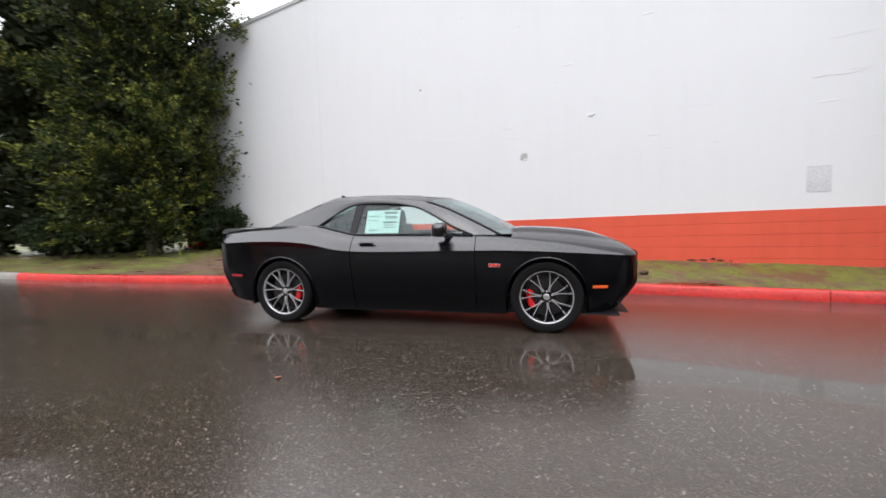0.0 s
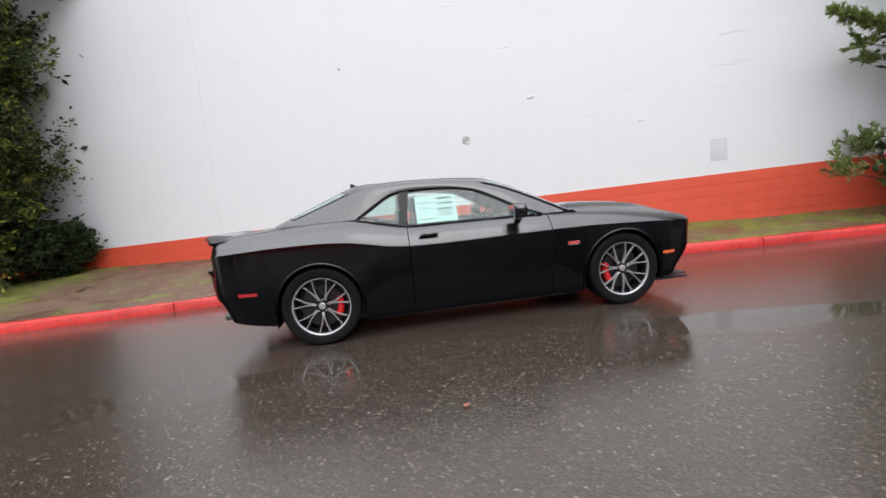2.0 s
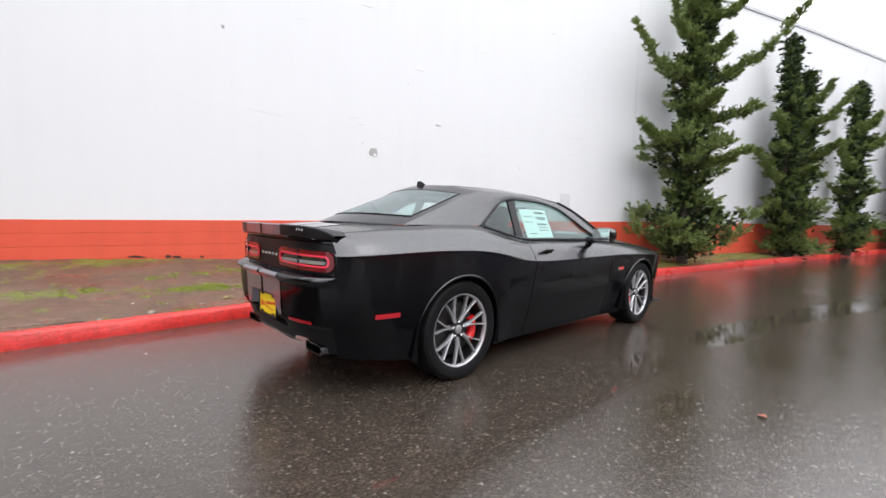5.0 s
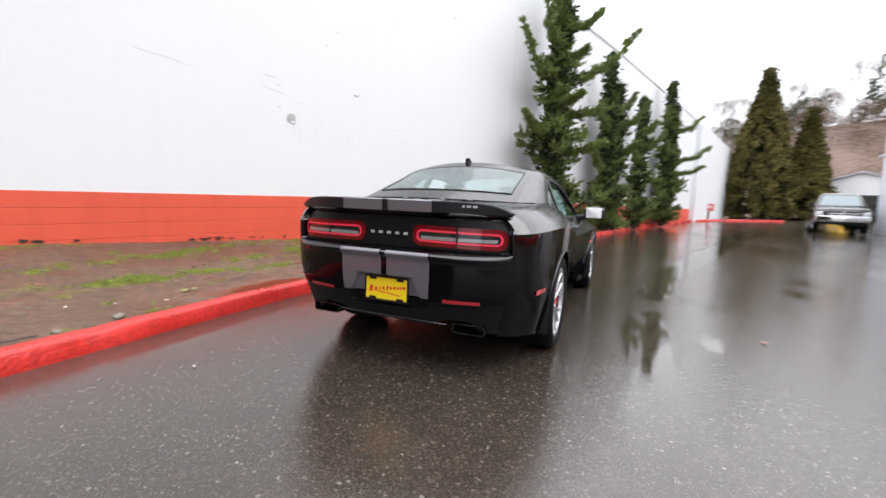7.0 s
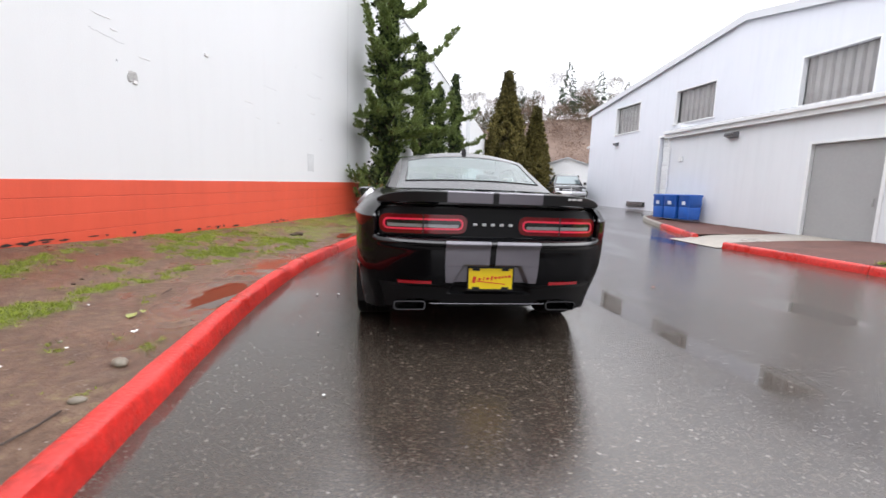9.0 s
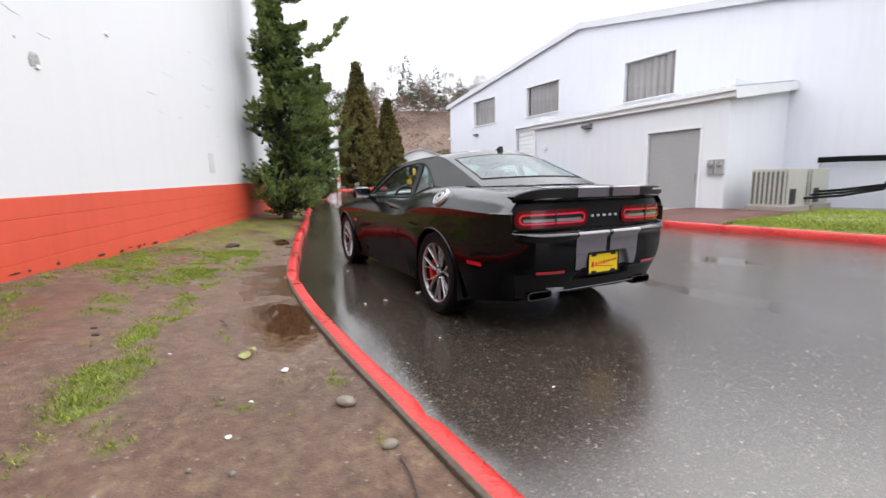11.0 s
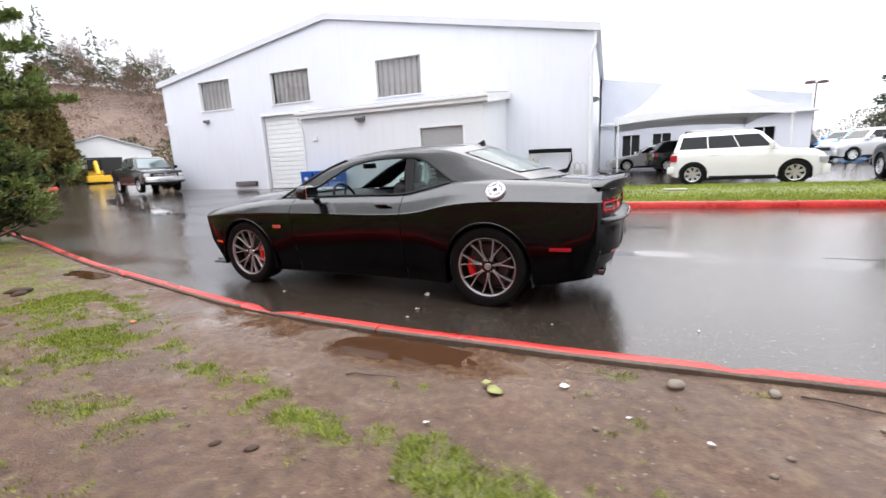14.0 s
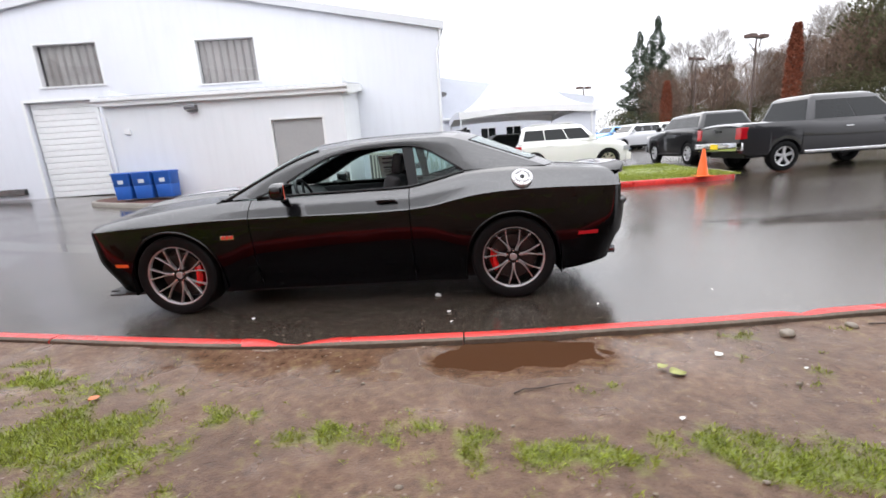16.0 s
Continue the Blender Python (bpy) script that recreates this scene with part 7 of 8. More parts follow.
    for a, b_, z0, z1 in holes:
        wdw = part("window", box(a, b_, -0.2, -0.16, z0, z1), DARK_GLASS, wing)
        part("frame", box(a - 0.06, b_ + 0.06, -0.02, 0.03, z1, z1 + 0.07), TRIM_WHITE, wdw)
        part("sill", box(a - 0.06, b_ + 0.06, -0.02, 0.05, z0 - 0.07, z0), TRIM_WHITE, wdw)
        part("mullion", box((a + b_) / 2 - 0.025, (a + b_) / 2 + 0.025, -0.16, -0.12, z0, z1), TRIM_WHITE, wdw)
    # sign post at the far kerb
    sg = thing("sign_post", "small red and white sign on a rusty post", "sign", pose(36.4, -7.2, 0.62))
    part("post", box(-0.06, 0.06, -0.06, 0.06, -0.3, 1.05, 0.01), mat("rusty_wood", (0.16, 0.07, 0.05), 0.8, vary=0.3), sg)
    part("panel", box(-0.10, -0.07, -0.35, 0.35, 0.85, 1.45, 0.01), mat("sign_red_white", (0.62, 0.16, 0.16), 0.5), sg)
    part("text_bar", box(-0.105, -0.10, -0.22, 0.22, 1.10, 1.16), TRIM_WHITE, sg)
    part("text_bar", box(-0.105, -0.10, -0.22, 0.22, 1.22, 1.28), TRIM_WHITE, sg)
    # far shed, and machine beside it
    shed = thing("shed", "white shed with a low gable far down the road", "building", pose(51, -22.6, 0.9, 0, 0, -25))
    bm = bmesh.new()
    prism(bm, [(-4, -0.5), (4, -0.5), (4, 3.3), (0, 4.6), (-4, 3.3)], "x", -6, 6)
    part("wall", bm, TRIM_WHITE, shed)
    for s_ in (-1, 1):
        bm = bmesh.new()
        prism(bm, [(0, 4.62), (0, 4.75), (s_ * 4.3, 3.35), (s_ * 4.3, 3.22)], "x", -6.3, 6.3)
        part("roof", bm, ROOF_METAL, shed)
    part("doorway", box(-6.03, -6.0, -1.5, 1.5, 0.0, 2.6), DARK_METAL, shed)
    dig = thing("loader", "yellow loader parked by the shed", "machine", pose(44.5, -18.6, 0.95, 0, 0, 160))
    yl = mat("machine_yellow", (0.75, 0.45, 0.02), 0.45, vary=0.15)
    part("engine_cover", box(-1.2, 0.6, -0.6, 0.6, 0.5, 1.3, 0.1), yl, dig)
    part("cabin", box(-0.2, 0.9, -0.55, 0.55, 1.3, 2.3, 0.08), DARK_GLASS, dig)
    part("arm", tube([(0.5, 0, 1.2), (1.6, 0, 2.0), (2.4, 0, 0.9)], 0.16), yl, dig)
    part("bucket", box(2.1, 2.8, -0.9, 0.9, 0.2, 0.8, 0.08), yl, dig)
    for x in (-0.8, 0.5):
        for sgn in (-1, 1):
            plain_wheel(dig, x, sgn * 0.7, 0.5, sgn, 5)
    # lamp poles of the car park
    for x, y, h in ((-24.5, -32.0, 7.6), (-18.5, -57.0, 7.4), (-30.5, -52.0, 9.2), (-40, -62, 9.5)):
        lp = thing("street_lamp", "tall dark lamp pole with two box floodlights", "street lamp", pose(x, y, ground_z(x, y), 0, 0, 25), "lot lamps")
        part("pole", tube([(0, 0, 0), (0, 0, h)], [0.09, 0.06]), mat("brown_pole", (0.09, 0.06, 0.05), 0.6), lp)
        part("arm", box(-0.8, 0.8, -0.03, 0.03, h - 0.1, h - 0.02), DARK_METAL, lp)
        for s_ in (-1, 1):
            part("head", box(s_ * 0.7 - 0.35, s_ * 0.7 + 0.35, -0.3, 0.3, h - 0.08, h + 0.18, 0.03), mat("brown_head", (0.10, 0.06, 0.05), 0.6), lp)


build_lot()


# ---- marks on the white wall ----
def build_wall_marks():
    rnd = random.Random(11)
    patch = mat("grey_repair", (0.60, 0.61, 0.62), 0.8, vary=0.2, scale=10)
    chip = mat("chipped_render", (0.42, 0.41, 0.40), 0.9, vary=0.35, scale=14, bump=0.8, bump_scale=40)
    white_chip = mat("raised_flake", (0.74, 0.74, 0.74), 0.7, vary=0.1, bump=0.6, bump_scale=60)
    # grey rectangular patch
    bm = box(5.70, 6.00, -0.006, 0.0, 1.45, 1.86, 0.002)
    part("repair_patch", bm, patch, WALL, "grey rectangular repair patch")
    def blob(s, z, w, h, material, name, depth=0.012, label=""):
        bm, n = bmesh.new(), 14
        ring = []
        for k in range(n):
            a = 2 * math.pi * k / n
            q = 0.75 + 0.45 * rnd.random()
            ring.append((s + w * q * math.cos(a), z + h * q * math.sin(a)))
        c = bm.verts.new((s, -depth, z))
        o = [bm.verts.new((u, 0.0, v)) for u, v in ring]
        mid = [bm.verts.new((s + (u - s) * 0.7, -depth, z + (v - z) * 0.7)) for u, v in ring]
        for k in range(n):
            j = (k + 1) % n
            bm.faces.new((o[k], o[j], mid[j], mid[k]))
            bm.faces.new((mid[k], mid[j], c))
        bmesh.ops.recalc_face_normals(bm, faces=bm.faces)
        part(name, bm, material, WALL, label)
    blob(1.05, 2.42, 0.085, 0.085, chip, "wall_chip", 0.010, "round grey chip in the render")
    blob(1.08, 2.36, 0.05, 0.03, white_chip, "wall_chip", 0.02)
    blob(2.43, 3.11, 0.07, 0.03, white_chip, "wall_flake", 0.02)
    blob(-1.53, 4.23, 0.03, 0.03, chip, "wall_chip", 0.015)
    for s, z, w, h in ((1.99, 4.14, 0.13, 0.022), (0.82, 2.93, 0.06, 0.014), (3.49, 2.60, 0.16, 0.014), (3.78, 2.36, 0.10, 0.012), (4.47, 2.38, 0.07, 0.016), (5.95, 2.83, 0.15, 0.016), (5.80, 3.22, 0.08, 0.016), (3.40, 4.76, 0.11, 0.020), (0.90, 5.12, 0.12, 0.014), (-4.67, 4.89, 0.20, 0.022), (-4.85, 4.16, 0.10, 0.016), (-5.47, 2.94, 0.05, 0.035), (1.25, 2.71, 0.12, 0.008), (0.68, 3.04, 0.14, 0.010), (6.40, 2.26, 0.10, 0.008)):
        blob(s, z, w, h, white_chip, "wall_flake", 0.005)
    for k in range(16):
        s, z = rnd.uniform(-7, 9.5), rnd.uniform(1.7, 6.6)
        blob(s, z, rnd.uniform(0.015, 0.06), rnd.uniform(0.008, 0.022), white_chip if k % 3 else patch, "wall_flake", 0.006)
    # hairline cracks
    for s, z, ln, slope in ((-1.2, 2.95, 0.7, -0.10), (0.5, 2.85, 0.45, -0.12), (3.9, 3.0, 0.5, 0.03), (5.9, 3.75, 0.55, 0.04), (6.1, 3.25, 0.3, 0.0), (-0.4, 4.6, 0.3, 0.1), (5.8, 3.2, 0.5, 0.02)):
        pts = [(s + ln * k / 8, -0.002, z + slope * ln * k / 8 + rnd.uniform(-0.01, 0.01)) for k in range(9)]
        part("crack", tube(pts, 0.0022, 4), patch, WALL)
    # seam between wall panels with a downpipe shadow line
    for s in (8.05, -4.9, 20.0):
        part("panel_joint", box(s - 0.003, s + 0.003, -0.003, 0.0, 1.25 if s > 0 else 0.97, 7.4), patch, WALL)
    # black crust where the paint has come off at the wall's foot
    for k in range(30):
        s = rnd.choice((-0.2, 0.3, 1.9, 2.6, -2.5, 4.5)) + rnd.gauss(0, 0.35)
        z = wall_foot(s) + rnd.uniform(0.02, 0.06)
        bm = bmesh.new()
        n = 9
        w_, h_ = rnd.uniform(0.02, 0.10), rnd.uniform(0.008, 0.026)
        ring = [bm.verts.new((s + w_ * (0.7 + 0.5 * rnd.random()) * math.cos(2 * math.pi * j / n), -0.0155, z + h_ * (0.6 + 0.8 * rnd.random()) * math.sin(2 * math.pi * j / n))) for j in range(n)]
        bm.faces.new(ring)
        part("peeled_paint", bm, mat("dark_crust", (0.03, 0.022, 0.02), 0.9, vary=0.3), WALL)


build_wall_marks()


# ---- small things on the ground ----
def build_litter():
    rnd = random.Random(3)
    stone = mat("river_stone", (0.21, 0.18, 0.14), 0.5, vary=0.25, scale=20, bump=0.3, bump_scale=90)
    def pebble(name, label, x, y, z, a, b_, c, material, cat="stone"):
        bm = bmesh.new()
        bmesh.ops.create_icosphere(bm, subdivisions=3, radius=1)
        for v in bm.verts:
            k = 1 + 0.14 * noise.noise(v.co * 1.7 + Vector((x, y, 0)))
            v.co = Vector((v.co.x * a * k, v.co.y * b_ * k, v.co.z * c * k))
        bmesh.ops.transform(bm, matrix=pose(x, y, z, 0, 0, rnd.uniform(0, 180)), verts=bm.verts)
        tagged(part(name, bm, material, smooth=180), label, cat)
    pebble("stone", "smooth pale river stone lying on the mud", -2.90, 2.10, soil_z(-2.9, 2.1) + 0.014, 0.050, 0.036, 0.024, stone)
    pebble("stone", "small brown stone half sunk in the mud", -3.32, 2.03, soil_z(-3.32, 2.03) + 0.007, 0.036, 0.027, 0.017, stone)
    for k in range(26):
        x, y = rnd.uniform(-4, 1.5), rnd.uniform(2.2, 4.0)
        bm = bmesh.new()
        bmesh.ops.create_icosphere(bm, subdivisions=1, radius=1)
        q = rnd.uniform(0.006, 0.014)
        bmesh.ops.transform(bm, matrix=pose(x, y, soil_z(x, y) + q * 0.3) @ Matrix.Diagonal((q * 1.3, q, q * 0.7, 1)), verts=bm.verts)
        tagged(part("pebble", bm, stone, smooth=180), "small pebble pressed into the mud", "stone", "pebbles")
    # yellow leaves, paper bits
    leaf_m = mat("yellow_leaf", (0.30, 0.31, 0.10), 0.6, vary=0.3, scale=40)
    def leaf(x, y, z, size, material, name, label, cat="leaf"):
        bm, rows = bmesh.new(), []
        for j in range(7):
            t = j / 6
            w = size * 0.42 * math.sin(math.pi * min(1, t * 0.9 + 0.08)) * (1 + 0.35 * math.sin(t * 19))
            rows.append([(size * (t - 0.5), k * w, size * (0.10 * abs(k) + 0.06 * math.sin(5 * t + k))) for k in (-1, -0.4, 0, 0.4, 1)])
        grid_faces(bm, rows)
        bmesh.ops.transform(bm, matrix=pose(x, y, z, rnd.uniform(-8, 8), rnd.uniform(-8, 8), rnd.uniform(0, 360)), verts=bm.verts)
        tagged(part(name, bm, material, smooth=180), label, cat)
    leaf(-2.08, 2.50, soil_z(-2.08, 2.5) + 0.010, 0.085, leaf_m, "fallen_leaf", "yellow-green fallen leaf on the mud")
    leaf(-2.02, 2.46, soil_z(-2.02, 2.46) + 0.02, 0.06, leaf_m, "fallen_leaf", "yellow-green fallen leaf on the mud")
    red_leaf = mat("rust_leaf", (0.55, 0.16, 0.06), 0.5, vary=0.2)
    leaf(0.9, 2.55, soil_z(0.9, 2.55) + 0.012, 0.06, red_leaf, "fallen_leaf", "rust-red fallen leaf on the grass")
    leaf(-0.46, -2.52, 0.008, 0.05, mat("dull_red_leaf", (0.30, 0.10, 0.06), 0.6, vary=0.2), "fallen_leaf", "red scrap lying on the wet asphalt")
    paper = mat("wet_paper", (0.72, 0.72, 0.70), 0.5, vary=0.05)
    for x, y, s_ in ((0.75, 1.14, 0.035), (-0.80, 0.80, 0.07), (-0.91, 1.20, 0.040), (-0.93, 1.41, 0.03), (-2.10, 1.2, 0.02), (-3.1, 1.0, 0.02)):
        leaf(x, y, 0.008, s_, paper, "paper_scrap", "white paper scrap on the wet asphalt", "paper")
    for x, y, s_ in ((-2.39, 2.31, 0.05), (-2.7, 2.5, 0.025), (-1.9, 2.9, 0.03), (-3.0, 2.6, 0.03)):
        leaf(x, y, soil_z(x, y) + 0.01, s_, paper, "paper_scrap", "white paper scrap on the mud", "paper")
    # twigs
    bark = mat("wet_bark", (0.05, 0.035, 0.028), 0.6, vary=0.2)
    for (x0, y0), (x1, y1) in (((-3.42, 2.02), (-4.15, 2.12)), ((-1.25, 2.62), (-1.55, 2.58))):
        pts = []
        for k in range(7):
            t = k / 6
            x, y = x0 + (x1 - x0) * t, y0 + (y1 - y0) * t + rnd.uniform(-0.015, 0.015)
            pts.append((x, y, soil_z(x, y) + 0.01))
        tagged(part("twig", tube(pts, [0.0045 - 0.0005 * k for k in range(7)], 6), bark), "dark wet twig lying on the mud", "twig")
    # clod of soil near the tree, and bits along the wall's foot
    clod = mat("dark_clod", (0.07, 0.045, 0.03), 0.8, vary=0.3, bump=0.8)
    for x, y, q in ((3.05, 2.45, 0.11), (2.9, 2.5, 0.07), (-1.36, 3.36, 0.03), (-1.2, 3.4, 0.025)):
        pebble("clod", "dark wet clod of soil on the grass", x, y, soil_z(x, y) + q * 0.2, q, q * 0.6, q * 0.35, clod, "clod")
    # puddle in the soil
    water = bpy.data.materials.new("muddy_water")
    water.use_nodes = True
    b = water.node_tree.nodes["Principled BSDF"]
    b.inputs["Base Color"].default_value, b.inputs["Roughness"].default_value = (0.065, 0.030, 0.015, 1), 0.02
    b.inputs["IOR"].default_value = 1.33
    for nm, cx, cy, rx, ry, z in (("puddle", -1.30, 2.23, 0.60, 0.24, 0.006), ("puddle", 3.55, 1.66, 0.55, 0.14, 0.008)):
        bm, n = bmesh.new(), 90
        zz = soil_z(cx, cy) + z
        c = bm.verts.new((cx, cy, zz))
        ring = []
        for k in range(n):
            a = 2 * math.pi * k / n
            q = 1 + 0.45 * noise.noise(Vector((math.cos(a) * 1.5, math.sin(a) * 1.5, cx))) + 0.16 * noise.noise(Vector((math.cos(a) * 5, math.sin(a) * 5, cx)))
            ring.append(bm.verts.new((cx + rx * q * math.cos(a), cy + ry * q * math.sin(a) - 0.28 * (rx * q * math.cos(a)) * (0.2 if cx > 0 else 0), zz)))
        for k in range(n):
            bm.faces.new((c, ring[k], ring[(k + 1) % n]))
        bmesh.ops.recalc_face_normals(bm, faces=bm.faces)
        tagged(part(nm, bm, water), "brown puddle in a hollow of the mud", "puddle", kind="structure")
    # dark seam along the road
    tar = mat("wet_tar", (0.012, 0.012, 0.012), 0.12, vary=0.2)
    def seam(pts, wide):
        bm, rows = bmesh.new(), []
        for x, y in resample_xy(pts, 0.25):
            w = wide * (0.75 + 0.5 * noise.noise(Vector((x * 2, y * 2, 3))))
            rows.append([(x, y - w, ground_z(x, y) + 0.004), (x, y + w, ground_z(x, y) + 0.004)])
        grid_faces(bm, rows)
        bmesh.ops.recalc_face_normals(bm, faces=bm.faces)
        tagged(part("road_seam", bm, tar), "dark tarred seam in the wet asphalt", "seam", kind="structure")
    seam([(-12.0, -2.9), (-7.5, -2.25), (-5.8, -1.88), (-4.5, -1.86)], 0.022)
    seam([(9.0, -3.2), (12.9, -4.3), (16.5, -5.5)], 0.10)
    # drain cover on the grass island
    dc = thing("drain_cover", "flat concrete drain cover in the turf", "drain cover", pose(-3.4, -9.4, ground_z(-3.4, -9.4) + 0.19))
    part("lid", box(-0.3, 0.3, -0.2, 0.2, -0.02, 0.02, 0.01), CONCRETE, dc)


def resample_xy(pts, step):
    return [(p.x, p.y) for p in resample(pts, step)]


build_litter()

# ---- plants ----
FOLIAGE = {
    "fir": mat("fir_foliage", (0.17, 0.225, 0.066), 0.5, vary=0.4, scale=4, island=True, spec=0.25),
    # darker fir green: crown shade put into the inner leaves; also colours the shrubs
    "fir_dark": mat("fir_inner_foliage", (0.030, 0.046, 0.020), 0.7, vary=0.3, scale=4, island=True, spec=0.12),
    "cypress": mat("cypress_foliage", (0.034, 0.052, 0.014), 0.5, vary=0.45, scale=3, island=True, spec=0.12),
    # yellow-green tips, made brighter still to carry the sprays' highlights
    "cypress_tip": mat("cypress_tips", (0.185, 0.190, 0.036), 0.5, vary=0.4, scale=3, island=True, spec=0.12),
    # inner copy: shade between the lobes as colour; also the dark trees' own green
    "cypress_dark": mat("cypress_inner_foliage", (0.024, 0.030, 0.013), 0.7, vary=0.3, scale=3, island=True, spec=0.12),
    # thuja colours are raised to hold the haze of distance
    "thuja": mat("thuja_foliage", (0.165, 0.140, 0.048), 0.6, vary=0.5, scale=1.2, island=True, spec=0.12),
    # inner thuja leaves: crown shade put in as a darker tone
    "thuja_dark": mat("thuja_inner_foliage", (0.075, 0.068, 0.026), 0.7, vary=0.3, scale=1.2, island=True, spec=0.12),
    # far fir green is lightened: distance haze sits in the colour
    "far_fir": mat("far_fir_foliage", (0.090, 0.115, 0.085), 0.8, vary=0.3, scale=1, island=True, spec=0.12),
    "copper": mat("copper_leaves", (0.19, 0.062, 0.035), 0.7, vary=0.3, scale=1, island=True, spec=0.12),
    # brush and twig colours are paled to stand in for haze
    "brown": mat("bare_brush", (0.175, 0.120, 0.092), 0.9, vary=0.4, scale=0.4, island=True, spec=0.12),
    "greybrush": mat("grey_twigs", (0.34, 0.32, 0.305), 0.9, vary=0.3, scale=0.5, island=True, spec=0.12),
    "olive": mat("olive_brush", (0.085, 0.085, 0.045), 0.85, vary=0.4, scale=0.5, island=True, spec=0.12),
    "grass": mat("grass_blades", (0.25, 0.30, 0.050), 0.5, vary=0.35, scale=5, island=True, spec=0.12),
}
BARK = mat("tree_bark", (0.075, 0.055, 0.042), 0.85, vary=0.35, scale=8, bump=1.0, bump_scale=30)


def blades(name, base, way, length, width, material, parent=None, seed=1, curl=0.15):
    """Many small pointed leaves in one mesh: each a folded kite from its base along its way."""
    rng = np.random.default_rng(seed)
    base, way = np.asarray(base, float), np.asarray(way, float)
    n = len(base)
    way = way / np.maximum(1e-9, np.linalg.norm(way, axis=1))[:, None]
    rnd = rng.normal(size=(n, 3))
    side = np.cross(way, rnd)
    side /= np.maximum(1e-9, np.linalg.norm(side, axis=1))[:, None]
    length = np.broadcast_to(np.asarray(length, float), (n,))[:, None] * rng.uniform(0.7, 1.3, (n, 1))
    width = np.broadcast_to(np.asarray(width, float), (n,))[:, None] * rng.uniform(0.7, 1.3, (n, 1))
    up = np.cross(side, way)
    v = np.empty((n, 4, 3))
    v[:, 0] = base
    v[:, 1] = base + way * length * 0.45 + side * width * 0.5 + up * length * curl * 0.5
    v[:, 2] = base + way * length + up * length * curl
    v[:, 3] = base + way * length * 0.45 - side * width * 0.5 + up * length * curl * 0.5
    idx = np.arange(n * 4).reshape(n, 4)
    tri = np.concatenate([idx[:, [0, 1, 2]], idx[:, [0, 2, 3]]]).reshape(-1)
    me = bpy.data.meshes.new(name)
    me.vertices.add(n * 4)
    me.vertices.foreach_set("co", v.reshape(-1).astype(np.float32))
    k = len(tri) // 3
    me.loops.add(k * 3)
    me.loops.foreach_set("vertex_index", tri.astype(np.int32))
    me.polygons.add(k)
    me.polygons.foreach_set("loop_start", np.arange(0, k * 3, 3, dtype=np.int32))
    me.update(calc_edges=True)
    me.validate()
    ob = new(name, me)
    me.materials.append(material)
    if parent is not None:
        ob.parent = parent
    return ob


def tufts(rng, centres, ways, per, spread, forward=0.6):
    """Leaves bunched round centres: bases and ways."""
    c = np.repeat(np.asarray(centres), per, axis=0)
    w = np.repeat(np.asarray(ways), per, axis=0)
    n = len(c)
    j = rng.normal(size=(n, 3))
    return c + rng.normal(size=(n, 3)) * spread, w * forward + j * 0.55


def sprays(rng, c, out, size, n, twigs, rise=0.25, flat=1.0, long_=1.0):
    """Leaves along a bunch of twigs that fan out from near c: bases, ways, and how far along its twig each one sits."""
    k = rng.integers(0, twigs, n)
    d = out * 0.75 + rng.normal(size=(twigs, 3)) * np.array([0.55, 0.55, 0.42 * flat]) + np.array([0, 0, rise])
    d /= np.linalg.norm(d, axis=1)[:, None]
    start = c - out * size * 0.7 + rng.normal(size=(twigs, 3)) * size * np.array([0.30, 0.30, 0.18 * flat])
    reach = size * long_ * rng.uniform(0.9, 1.9, (twigs, 1))
    u = rng.random((n, 1)) ** 0.8
    base = start[k] + d[k] * reach[k] * u + rng.normal(size=(n, 3)) * size * (0.13 if long_ == 1.0 else 0.20) * (1.15 - u)
    return base, d[k] * 0.9 + rng.normal(size=(n, 3)) * 0.42, u[:, 0]


